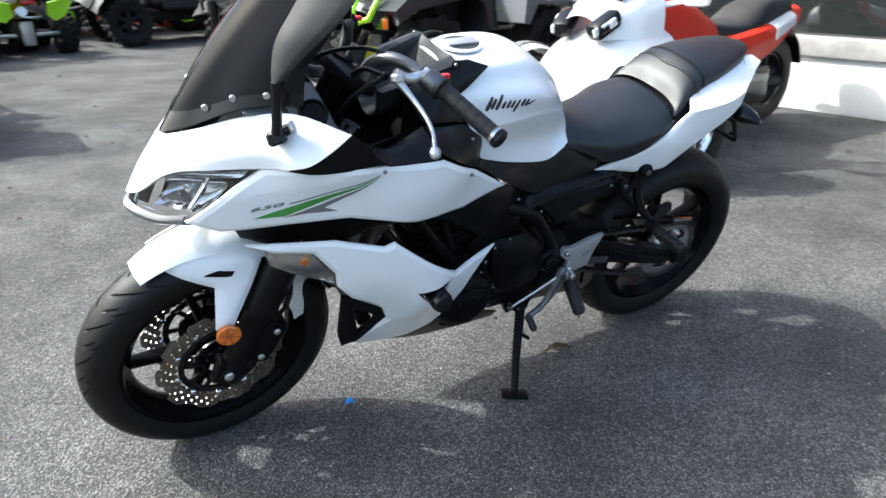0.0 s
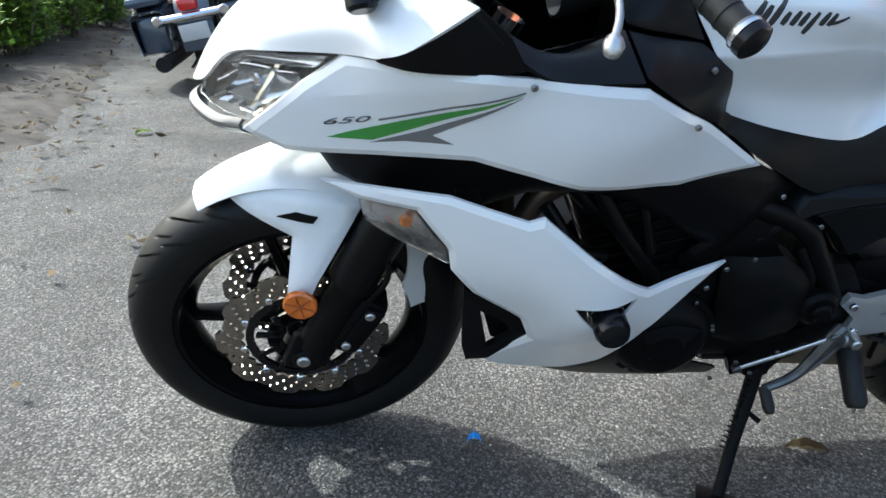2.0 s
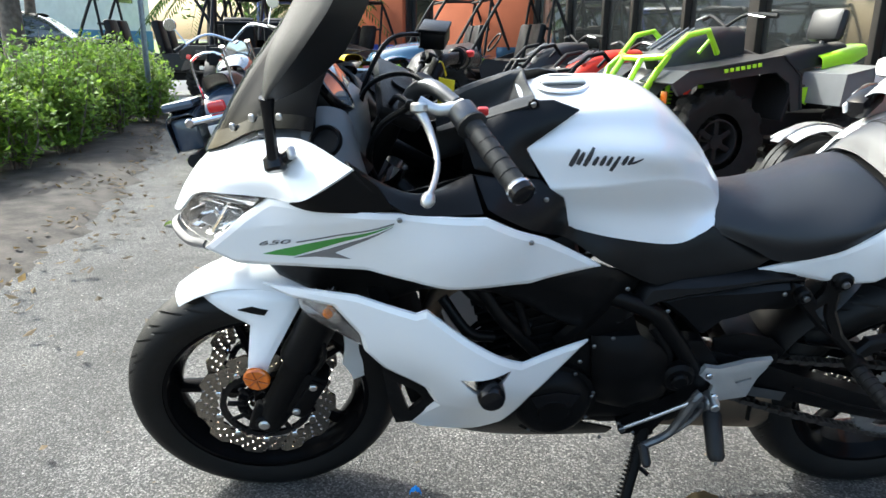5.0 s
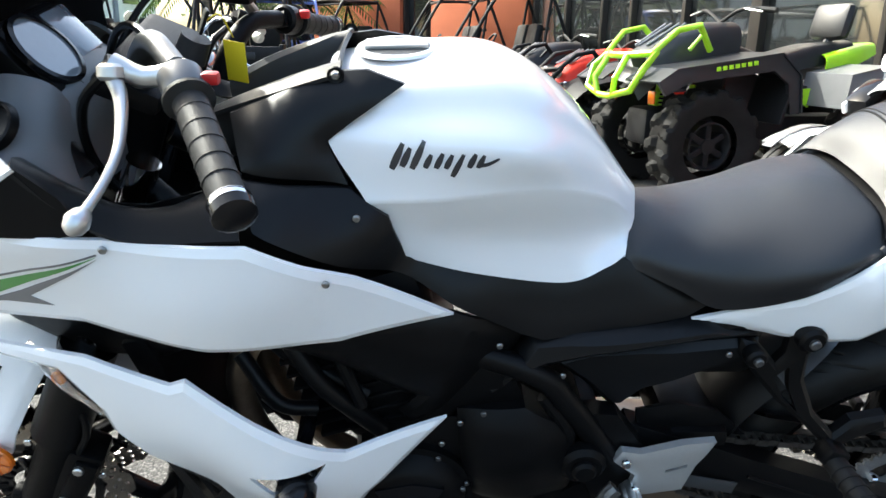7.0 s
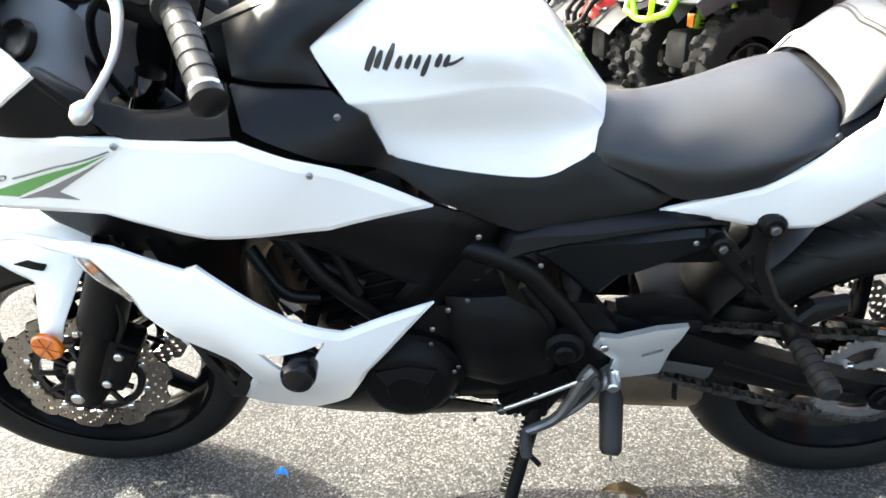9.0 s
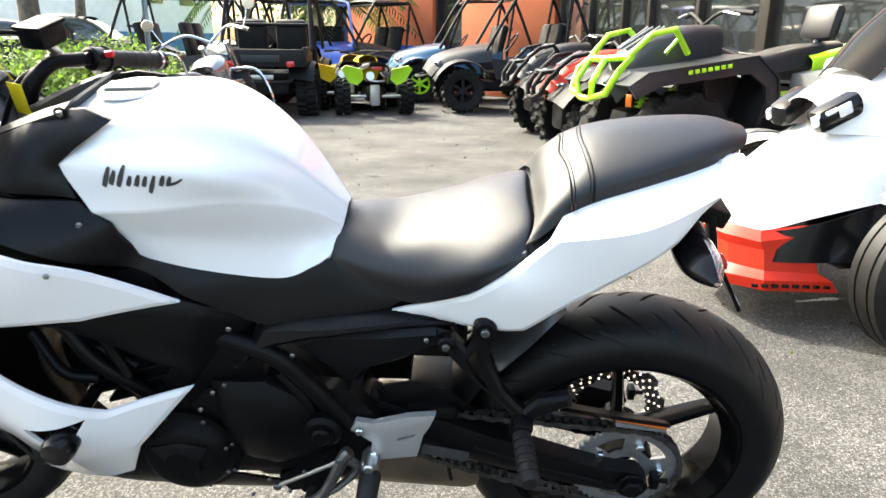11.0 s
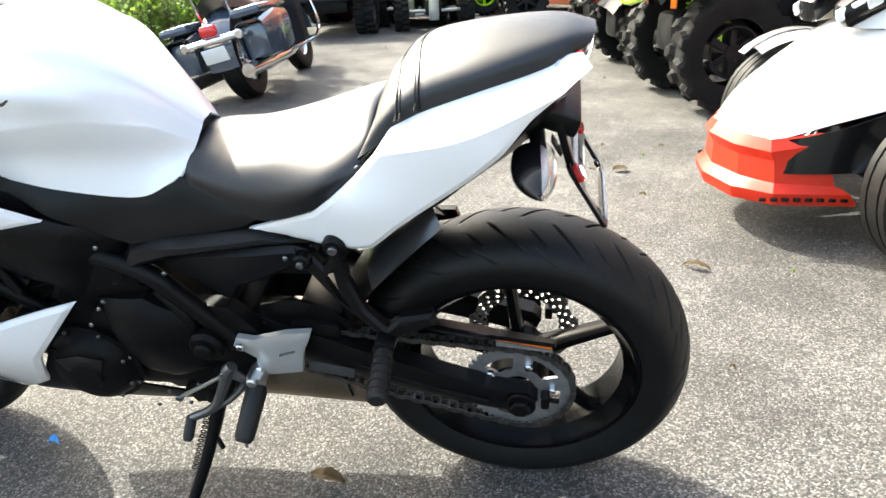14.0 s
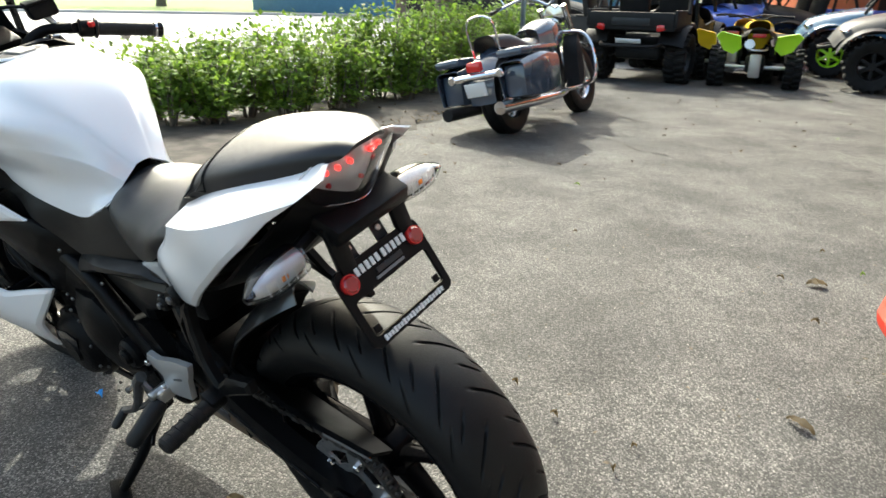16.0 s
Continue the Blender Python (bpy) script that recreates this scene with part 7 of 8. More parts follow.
litter("fallen_leaf", (0.46, 2.08), 0.085, 0.018, DEADL, 20, "yellow-brown fallen leaf on the asphalt", "leaf")
litter("fallen_leaf", (0.64, 3.54), 0.09, 0.016, DEADL, 5, "yellow-brown fallen leaf on the asphalt", "leaf")
litter("fallen_leaf", (-0.11, 4.41), 0.08, 0.03, DEADL, 60, "curled brown fallen leaf on the asphalt", "leaf")
litter("fallen_leaf", (-2.66, 3.19), 0.09, 0.025, LEAF, 80, "green-yellow fallen leaf on the asphalt", "leaf")
BLUEM = mat("blue_plastic_scrap", (0.02, 0.30, 0.75), 0.4)
litter("plastic_scrap", (-0.14, 1.76), 0.028, 0.010, BLUEM, 30, "small blue plastic scrap on the asphalt", "scrap")
for k in range(130):
    while True:
        p = (rng.uniform(-5.5, 3.0), rng.uniform(0.2, 9.5))
        if not (-0.75 < p[0] < 1.1 and 1.2 < p[1] < 2.9) and p[0] > -1.0 * (p[1] - 0.2) + 0.1 * rng.random():
            break
    s = rng.uniform(0.012, 0.035)
    litter("fallen_leaf", p, s, s * rng.uniform(0.2, 0.4), DEADL if rng.random() < 0.85 else LEAF, rng.uniform(0, 360), "small dry brown leaf on the asphalt", "leaf")
vs, fs = [], []
for k in range(1100):
    t = rng.random()
    p = crom([(-1.2, 0.4), (-2.46, 2.27), (-4.01, 4.04), (-6.1, 6.0), (-8.2, 8.2)], 12)[int(t * 48)]
    o = Vector((p[0] + rng.gauss(-0.35, 0.45), p[1] + rng.gauss(-0.1, 0.3), 0.03))
    d = Vector((rng.uniform(-1, 1), rng.uniform(-1, 1), rng.uniform(0, 0.3))).normalized()
    leaf(vs, fs, o, d, Vector((rng.uniform(-0.5, 0.5), rng.uniform(-0.5, 0.5), 1)), rng.uniform(0.03, 0.07), rng.uniform(0.008, 0.02))
tagged(part("leaf_litter", (vs, fs), DEADL, None, "", 0), "scattered dry leaves along the dirt edge", "leaves", "", "stuff")
vs, fs = [], []
for k in range(3000):
    o = Vector((rng.uniform(-3.5, 2.6), rng.uniform(0.3, 5.5), 0.0))
    s = rng.uniform(0.0015, 0.004)
    k0 = len(vs)
    vs += [tuple(o + Vector((s * rng.uniform(0.7, 1.3) * a, s * rng.uniform(0.7, 1.3) * b, s * c))) for a, b, c in ((1, 0, 0), (0, 1, 0), (-1, 0, 0), (0, -1, 0), (0, 0, 0.9))]
    fs += [(k0 + a, k0 + (a + 1) % 4, k0 + 4) for a in range(4)]
tagged(part("grit", (vs, fs), LEDGE, None, "", 0), "loose pale grit on the asphalt", "grit", "", "stuff")

# loose grit and leaf chips
rng = random.Random(77)
gv, gf = [], []
for k in range(900):
    x, y, r, a = rng.uniform(-4.2, 3.2), rng.uniform(1.3, 8.5), rng.uniform(0.003, 0.011), rng.uniform(0, 6.28)
    b, n = len(gv), 5
    q = rng.uniform(0.3, 0.8)
    ring = [(r * math.cos(6.283 * i / n) * rng.uniform(0.7, 1.2), r * q * math.sin(6.283 * i / n) * rng.uniform(0.7, 1.2)) for i in range(n)]
    gv += [(x + u * math.cos(a) - v * math.sin(a), y + u * math.sin(a) + v * math.cos(a), 0.0005) for u, v in ring] + [(x, y, 0.001 + 0.35 * r * q)]
    gf += [(b + i, b + (i + 1) % n, b + n) for i in range(n)]
gm = bpy.data.meshes.new("grit")
gm.from_pydata(gv, [], gf)
gm.materials.append(GRIT)
tagged(new("grit", gm), "scattered dark grit and leaf chips on the asphalt", "grit", "", "stuff")

# ---- parked vehicles: x ahead, y to the left, z up ----
LIME = mat("lime_green_paint", (0.42, 0.80, 0.02), 0.3, coat=0.6, vary=0.06)
YEL = mat("yellow_plastic", (0.85, 0.52, 0.02), 0.35, vary=0.08)
BLU = mat("blue_plastic", (0.05, 0.13, 0.55), 0.3, coat=0.4, vary=0.1)
LBLU = mat("pale_blue_roof", (0.20, 0.30, 0.72), 0.35, vary=0.1)
SBLU = mat("steel_blue_paint", (0.05, 0.13, 0.22), 0.25, coat=0.8, vary=0.1)
SLATE = mat("slate_blue_paint", (0.045, 0.065, 0.095), 0.2, coat=1.0, vary=0.1)
REDV = mat("bright_red_paint", (0.56, 0.022, 0.006), 0.42, coat=0.08, spec=0.3, vary=0.06)
CHAR = mat("charcoal_panel", (0.022, 0.024, 0.027), 0.42, coat=0.0, vary=0.15, spec=0.35)
MATTE = mat("matte_black_plastic", (0.010, 0.010, 0.011), 0.55, vary=0.3, bump=0.15, grain=500, spec=0.25)
WHITEV = mat("white_vehicle_paint", (0.80, 0.80, 0.80), 0.25, coat=1.0, vary=0.03)
OFFW = mat("cream_canopy", (0.62, 0.60, 0.55), 0.6, vary=0.1)
GREYF = mat("mid_grey_fender", (0.16, 0.165, 0.17), 0.4, vary=0.1)
TAILR = mat("red_tail_lens", (0.65, 0.02, 0.02), 0.2, coat=0.8, vary=0.1)


def knobby(R, w, n=20):
    """A chunky off-road tyre about y with raised lugs."""
    nu, nv, vs, fs = n * 10, 21, [], []
    for i in range(nu):
        a = 2 * math.pi * i / nu
        for j in range(nv):
            s = -1 + 2 * j / (nv - 1)
            th = s * 2.25
            y = w * 0.5 * max(-1, min(1, math.sin(th) * (1.06 if abs(th) < 1.57 else 1.0)))
            r = R - 0.028 - 0.10 * R * max(0, abs(s) - 0.42) ** 1.2 * 4 if abs(s) < 0.75 else R * (0.86 - 1.24 * (abs(s) - 0.75))
            u = (i / nu * n + (0.5 if s > 0 else 0) + 0.5 * abs(s)) % 1.0
            if 0.06 < abs(s) < 0.80 and u < 0.42:
                r += 0.028
                y *= 1.03
            vs.append((r * math.cos(a), y, r * math.sin(a)))
    for i in range(nu):
        for j in range(nv - 1):
            a, b = i * nv + j, ((i + 1) % nu) * nv + j
            fs.append((a, a + 1, b + 1, b))
    return vs, fs


def car_tyre(R, w):
    return lathe([(R * 0.62, -w * 0.42), (R * 0.75, -w * 0.5), (R * 0.93, -w * 0.48), (R, -w * 0.36), (R, -w * 0.2), (R - 0.006, -w * 0.19), (R - 0.006, -w * 0.15), (R, -w * 0.14), (R, w * 0.14), (R - 0.006, w * 0.15), (R - 0.006, w * 0.19), (R, w * 0.2), (R, w * 0.36), (R * 0.93, w * 0.48), (R * 0.75, w * 0.5), (R * 0.62, w * 0.42)], 40)


WHEEL_MESH = {}


def put_wheel(parent, p, R, w, rim, tyre_geo, tm=DUSTY, spokes=6, rr=0.56):
    """A wheel with its rim band, spokes, hub and tyre; alike wheels share their meshes."""
    key = (R, w, rim.name, tm.name, spokes, rr, len(tyre_geo[0]))
    m = Matrix.Translation(p)
    turn = [pose(0, 0, 0, 0, 360 / spokes * k, 0) for k in range(spokes)]
    if key not in WHEEL_MESH:
        wh = part("wheel", lathe([(R * rr, -w * 0.36), (R * rr - 0.012, -w * 0.36), (R * rr - 0.03, -w * 0.2), (R * rr - 0.03, w * 0.2), (R * rr - 0.012, w * 0.36), (R * rr, w * 0.36)], 28), rim, parent)
        parts = [part("hub", lathe([(0.0, -w * 0.30), (0.05, -w * 0.30), (0.055, 0), (0.05, w * 0.30), (0.0, w * 0.30)], 18), rim, wh),
                 part("tyre", tyre_geo, tm, wh), part("spoke", box((0, 0, R * rr * 0.5), (0.042, w * 0.5, R * rr), 0.006), rim, wh)]
        parts[2].matrix_basis = turn[0]
        WHEEL_MESH[key] = [wh] + parts
    else:
        a = WHEEL_MESH[key]
        wh = share(a[0], "wheel", m, parent)
        share(a[1], "hub", Matrix(), wh)
        share(a[2], "tyre", Matrix(), wh)
        share(a[3], "spoke", turn[0], wh)
    wh.matrix_basis = m
    for q in turn[1:]:
        share(WHEEL_MESH[key][3], "spoke", q, wh)
    return wh


def body_loft(rows, n=4):
    return patch(rows, n, n, 0.006, both=True)


def utv(m, label, body, roof, rim, front=True, cage=MATTE, seats=MATTE, roof_on=True, hood=None, group="parked side-by-sides", R=0.33, tail=True, long=0.0):
    """A side-by-side buggy; origin on the ground at the middle of the rear axle."""
    u = empty("side_by_side", m, label, "buggy", group)
    wb, tr, w = 1.95 + long, 0.55, 0.27
    tg = knobby(R, w)
    for x in (0, wb):
        for s in (-1, 1):
            put_wheel(u, (x, s * tr, R), R, w, rim, tg)
            part("suspension_arm", tube([(x, s * 0.18, 0.40), (x, s * (tr - 0.1), R)], 0.025, 8), MATTE, u)
    part("chassis", join(box((wb / 2, 0, 0.38), (wb + 0.3, 0.62, 0.16), 0.04), box((wb / 2 - 0.1, 0, 0.52), (1.1 + long, 1.2, 0.14), 0.04)), MATTE, u)
    hd = hood or body
    part("hood", body_loft([[(wb - 0.45, 0.58, 0.75), (wb - 0.45, 0.50, 0.95), (wb - 0.45, 0.0, 1.02)], [(wb - 0.05, 0.58, 0.72), (wb - 0.05, 0.42, 0.90), (wb - 0.05, 0, 0.96)], [(wb + 0.32, 0.46, 0.66), (wb + 0.35, 0.30, 0.80), (wb + 0.38, 0, 0.83)], [(wb + 0.46, 0.40, 0.52), (wb + 0.52, 0.25, 0.60), (wb + 0.55, 0, 0.62)]]), hd, u)
    for s in (-1, 1):
        part("front_fender", xf(shell([[(wb + (R + 0.12) * math.cos(a), s * (0.34 + 0.34 * j / 5), 0.34 + (R + 0.12) * math.sin(a) - 0.04 * (j / 5) ** 2) for j in range(6)] for a in np.linspace(0.35, 2.6, 12)], 0.012), Matrix()), body, u)
        part("rear_fender", xf(shell([[((R + 0.12) * math.cos(a), s * (0.34 + 0.34 * j / 5), 0.34 + (R + 0.12) * math.sin(a) - 0.04 * (j / 5) ** 2) for j in range(6)] for a in np.linspace(0.5, 2.7, 12)], 0.012), Matrix()), body, u)
        part("headlight", box((wb + 0.36, s * 0.34, 0.72), (0.10, 0.20, 0.09), 0.03, (0, 20, 18 * s)), REFLECT, u)
        if tail:
            part("tail_lamp", box((-0.52, s * 0.44, 0.74), (0.05, 0.20, 0.085), 0.02, (12 * s, 0, -15 * s)), TAILR, u, "red tail lamp")
        part("door", panel([(0.45, 0.50), (wb - 0.5, 0.50), (wb - 0.42, 0.80), (0.95, 0.74), (0.5, 0.88)], [(1, 0.6, -0.63)], 0.03, 0.12) if s < 0 else flip(panel([(0.45, 0.50), (wb - 0.5, 0.50), (wb - 0.42, 0.80), (0.95, 0.74), (0.5, 0.88)], [(1, 0.6, -0.63)], 0.03, 0.12)), body, u)
        for k in range(1 + (1 if long else 0)):
            x0 = 0.72 + 0.8 * k
            part("seat", join(box((x0, s * 0.28, 0.70), (0.48, 0.46, 0.14), 0.05), box((x0 - 0.24, s * 0.28, 1.02), (0.13, 0.44, 0.62), 0.05, (0, -12, 0))), seats, u)
        part("cage_tube", tube([(wb - 0.35, s * 0.60, 0.92), (wb - 0.80, s * 0.57, 1.68), (wb - 0.95, s * 0.56, 1.74), (0.42, s * 0.56, 1.76), (0.28, s * 0.57, 1.70), (-0.05, s * 0.62, 0.90)], 0.026, 10, 4), cage, u)
        part("cage_tube", tube([(0.30, s * 0.57, 1.70), (0.42, s * 0.62, 0.80)], 0.024, 8), cage, u)
    for x, z in ((wb - 0.86, 1.71), (0.35, 1.745), (0.33, 1.25)):
        part("cage_bar", tube([(x, -0.57, z), (x, 0.57, z)], 0.024, 8), cage, u)
    if roof_on:
        part("roof_panel", body_loft([[(wb - 0.82, 0.56, 1.72), (wb - 0.82, 0.45, 1.77), (wb - 0.82, 0, 1.79)], [(wb / 2, 0.58, 1.76), (wb / 2, 0.45, 1.82), (wb / 2, 0, 1.84)], [(0.26, 0.56, 1.73), (0.26, 0.45, 1.79), (0.26, 0, 1.81)]]), roof, u)
    part("cargo_bed", join(box((-0.18, 0, 0.72), (0.72, 1.16, 0.06), 0.02), box((-0.52, 0, 0.82), (0.05, 1.12, 0.20), 0.015), box((-0.18, 0.58, 0.84), (0.72, 0.05, 0.22), 0.015), box((-0.18, -0.58, 0.84), (0.72, 0.05, 0.22), 0.015)), body, u)
    part("tailgate_badge", box((-0.548, 0, 0.80), (0.012, 0.50, 0.09), 0.003), CHAR, u)
    part("rear_bumper", tube([(-0.46, -0.40, 0.52), (-0.60, -0.30, 0.50), (-0.60, 0.30, 0.50), (-0.46, 0.40, 0.52)], 0.024, 8, 4), MATTE, u)
    part("skid_plate", box((-0.58, 0, 0.56), (0.03, 0.34, 0.06), 0.01), ALUPAINT, u)
    part("front_bumper", tube([(wb + 0.40, -0.34, 0.56), (wb + 0.62, -0.24, 0.52), (wb + 0.62, 0.24, 0.52), (wb + 0.40, 0.34, 0.56)], 0.024, 8, 4), MATTE, u)
    part("steering_wheel", at(xf(lathe([(0.15, -0.012), (0.175, -0.012), (0.175, 0.012), (0.15, 0.012)], 20, True), pose(0, 0, 0, 0, 0, 90)), 1.16, 0.28, 1.03, 0, -35, 0), MATTE, u)
    return u


H1 = 127.7
utv(pose(-6.66, 8.15, 0, 0, 0, H1), "black side-by-side buggy with red tail lamps", MATTE, CHAR, CHAR, roof_on=False)
utv(pose(-3.71, 12.01, 0, 0, 0, 222), "black side-by-side buggy with dark roof and chunky tyres", CHAR, MATTE, MATTE)
utv(pose(-5.30, 13.06, 0, 0, 0, 222), "steel blue side-by-side buggy with lime rims", SBLU, MATTE, LIME, roof_on=False, hood=SBLU)
utv(pose(-9.95, 12.5, 0, 0, 0, 318), "yellow side-by-side buggy with pale blue roof", YEL, LBLU, MATTE, hood=BLU, cage=LBLU)
utv(pose(-11.3, 8.9, 0, 0, 0, 35), "grey crew buggy with a pale canopy behind the hedge", CHAR, OFFW, MATTE, long=0.8)
utv(pose(-10.2, 10.9, 0, 0, 0, 35), "dark crew buggy with a pale canopy", MATTE, OFFW, MATTE, long=0.6)
utv(pose(-8.7, 9.6, 0, 0, 0, 100), "black open side-by-side buggy", MATTE, MATTE, CHAR)
utv(pose(-8.3, 13.5, 0, 0, 0, 250), "blue side-by-side buggy with a dark roof", BLU, MATTE, MATTE)


def atv(m, label, body, accent, rim, R=0.31, tr=0.42, wb=1.28, spring=MATTE, guard=MATTE, sport=False, mask=CHAR, group="parked quads", back=False, pod=None):
    """A quad bike; origin on the ground at the middle of its front axle."""
    u = empty("quad_bike", m, label, "quad bike", group)
    w = 0.24 if not sport else 0.20
    tg = knobby(R, w, 13 if back else 17)
    k = R / 0.31
    for x in (0, -wb):
        for s in (-1, 1):
            put_wheel(u, (x, s * tr, R), R, w, rim, tg, rr=0.44 if back else 0.52)
            part("suspension_arm", tube([(x * 0.98, s * 0.10, R * 1.05), (x, s * (tr - 0.10), R * 0.95)], 0.02, 8), MATTE, u)
    for s in (-1, 1):
        sp = join(*[at(xf(lathe([(0.036, -0.006), (0.050, -0.006), (0.050, 0.006), (0.036, 0.006)], 14, True), pose(0, 0, 0, 90, 0, 0)), -0.03, s * (0.27 - 0.006 * j), R * 1.1 + 0.030 * j) for j in range(10)])
        part("shock_spring", join(sp, tube([(-0.03, s * 0.28, R), (-0.03, s * 0.20, R + 0.38)], 0.02, 8)), spring, u)
        if back:
            FF = [(0.46, 0.78), (0.34, 0.86), (-0.42, 0.97), (-0.58, 0.84), (-0.62, 0.60), (-0.55, 0.58), (-0.50, 0.78), (-0.38, 0.86), (0.24, 0.78), (0.40, 0.70)]
            FR = [(-0.98, 0.62), (-1.00, 0.84), (-1.30, 0.90), (-1.74, 0.88), (-1.84, 0.72), (-1.76, 0.62), (-1.68, 0.76), (-1.16, 0.76), (-1.06, 0.60)]
            for nm, o, mt in (("front_fender", FF, CHAR), ("rear_fender", FR, GREYF)):
                side = panel(o, [(-0.5, 0.8, -0.58)], 0.03, 0.08, edge=0.02)
                fd = part(nm, side if s < 0 else flip(side), mt, u)
                n = 5 if nm[0] == "f" else 4
                top = shell([[(x, s * y, z - 0.006) for y in np.linspace(0.16, 0.575, 5)] for x, z in o[:n]], 0.012)
                part("fender_top", top, mt, fd, "", 20)
            part("inner_liner", box((-0.52, s * 0.38, 0.66), (0.03, 0.36, 0.30), 0.01, (0, -14, 0)), MATTE, u)
        else:
            part("front_fender", shell([[(0.02 + (R + 0.13) * math.cos(a) * 1.05, s * (0.16 + 0.42 * j / 6), R + (R + 0.13) * math.sin(a) - 0.05 * (j / 6) ** 2) for j in range(7)] for a in np.linspace(0.55, 2.75, 14)], 0.014), body, u)
        if not sport and not back:
            part("rear_fender", shell([[(-wb + (R + 0.13) * math.cos(a) * 1.05, s * (0.14 + 0.44 * j / 6), R + (R + 0.13) * math.sin(a) - 0.05 * (j / 6) ** 2) for j in range(7)] for a in np.linspace(0.45, 2.5, 14)], 0.014), body, u)
        part("footwell", box((-wb * 0.52, s * 0.33, R * 0.95), (0.46, 0.26, 0.04), 0.01), MATTE, u)
        part("side_panel", panel([(-0.30, 0.48 * k), (-0.95, 0.46 * k), (-1.05, 0.62 * k), (-0.62, 0.66 * k), (-0.28, 0.78 * k)], [(-0.6, 0.6, -0.20)], 0.03, 0.08) if s < 0 else flip(panel([(-0.30, 0.48 * k), (-0.95, 0.46 * k), (-1.05, 0.62 * k), (-0.62, 0.66 * k), (-0.28, 0.78 * k)], [(-0.6, 0.6, -0.20)], 0.03, 0.08)), CHAR, u)
        part("accent_panel", panel([(-0.78, 0.60 * k), (-1.06, 0.62 * k), (-0.98, 0.50 * k)], [(-0.9, 0.6, -0.235)], 0.012, 0.08) if s < 0 else flip(panel([(-0.78, 0.60 * k), (-1.06, 0.62 * k), (-0.98, 0.50 * k)], [(-0.9, 0.6, -0.235)], 0.012, 0.08)), accent, u)
        part("headlight", box((0.30, s * 0.15, 0.66 * k), (0.08, 0.14, 0.08), 0.025, (0, 25, 25 * s)), REFLECT, u)
        part("amber_reflector", box((0.30, s * 0.24, 0.56 * k), (0.012, 0.055, 0.085), 0.004, (0, 0, 20 * s)), ORANGE, u, "amber side reflector")
        part("mask", box((0.33, s * 0.10, 0.74 * k), (0.06, 0.10, 0.16), 0.025, (0, 30, 20 * s)), mask, u)
        bar = part("handlebar", tube([(-0.34, 0, 0.98 * k), (-0.36, s * 0.20, 1.05 * k), (-0.44, s * 0.40, 1.04 * k)], 0.013, 10, 4), MATTE, u)
        part("grip", tube([(-0.40, s * 0.29, 1.05 * k), (-0.445, s * 0.42, 1.038 * k)], 0.019, 10), GRIP, bar)
        part("lever", tube([(-0.34, s * 0.24, 1.05 * k), (-0.36, s * 0.39, 1.03 * k)], 0.006, 6), ALU, bar)
    part("frame_rail", join(box((-wb * 0.5, 0, R * 1.15), (wb + 0.1, 0.24, 0.22), 0.04), box((0.16, 0, R * 1.25), (0.22, 0.28, 0.26), 0.05)), MATTE, u)
    part("front_pod", body_loft([[(-0.42, 0.14, 0.80 * k), (-0.42, 0.12, 0.94 * k), (-0.42, 0, 0.98 * k)], [(-0.10, 0.22, 0.74 * k), (-0.10, 0.16, 0.92 * k), (-0.10, 0, 0.96 * k)], [(0.22, 0.24, 0.66 * k), (0.24, 0.16, 0.80 * k), (0.26, 0, 0.83 * k)], [(0.36, 0.18, 0.54 * k), (0.40, 0.12, 0.62 * k), (0.42, 0, 0.64 * k)]]), pod or (mask if sport else CHAR), u)
    part("seat", body_loft([[(-0.40, 0.11, 0.76 * k), (-0.40, 0.09, 0.85 * k), (-0.40, 0, 0.88 * k)], [(-0.70, 0.16, 0.70 * k), (-0.70, 0.13, 0.79 * k), (-0.70, 0, 0.81 * k)], [(-1.05, 0.18, 0.74 * k), (-1.05, 0.14, 0.85 * k), (-1.05, 0, 0.87 * k)], [(-1.42, 0.13, 0.80 * k), (-1.42, 0.10, 0.88 * k), (-1.42, 0, 0.90 * k)]]), VINYL, u, "black quad seat")
    part("tail_piece", body_loft([[(-1.10, 0.22, 0.70 * k), (-1.10, 0.20, 0.80 * k), (-1.10, 0, 0.82 * k)], [(-1.40, 0.20, 0.76 * k), (-1.40, 0.17, 0.85 * k), (-1.40, 0, 0.87 * k)], [(-1.62, 0.13, 0.82 * k), (-1.62, 0.10, 0.88 * k), (-1.62, 0, 0.89 * k)]]), accent if not sport else MATTE, u)
    if not sport:
        gw = 1.55 if back else 1.0
        part("front_guard", tube([(0.34, -0.20 * gw, 0.80 * k), (0.44, -0.22 * gw, 0.72 * k), (0.50, -0.19 * gw, 0.60 * k), (0.52, -0.07, 0.56 * k), (0.52, 0.07, 0.56 * k), (0.50, 0.19 * gw, 0.60 * k), (0.44, 0.22 * gw, 0.72 * k), (0.34, 0.20 * gw, 0.80 * k), (0.44, 0.09, 0.785 * k), (0.44, -0.09, 0.785 * k), (0.34, -0.20 * gw, 0.80 * k)], 0.024, 10), guard, u, "tubular front guard")
        for s in (-1, 1):
            part("guard_bar", tube([(0.44, s * 0.08 * gw, 0.785 * k), (0.53, s * 0.09 * gw, 0.66 * k), (0.52, s * 0.07 * gw, 0.57 * k)], 0.022, 10), guard, u)
            part("upper_guard", tube([(0.36, s * 0.19 * gw, 0.80 * k), (0.22, s * 0.22 * gw, 0.92 * k), (0.06, s * 0.22 * gw, 0.95 * k), (-0.08, s * 0.18 * gw, 0.82 * k)], 0.022, 10), guard, u)
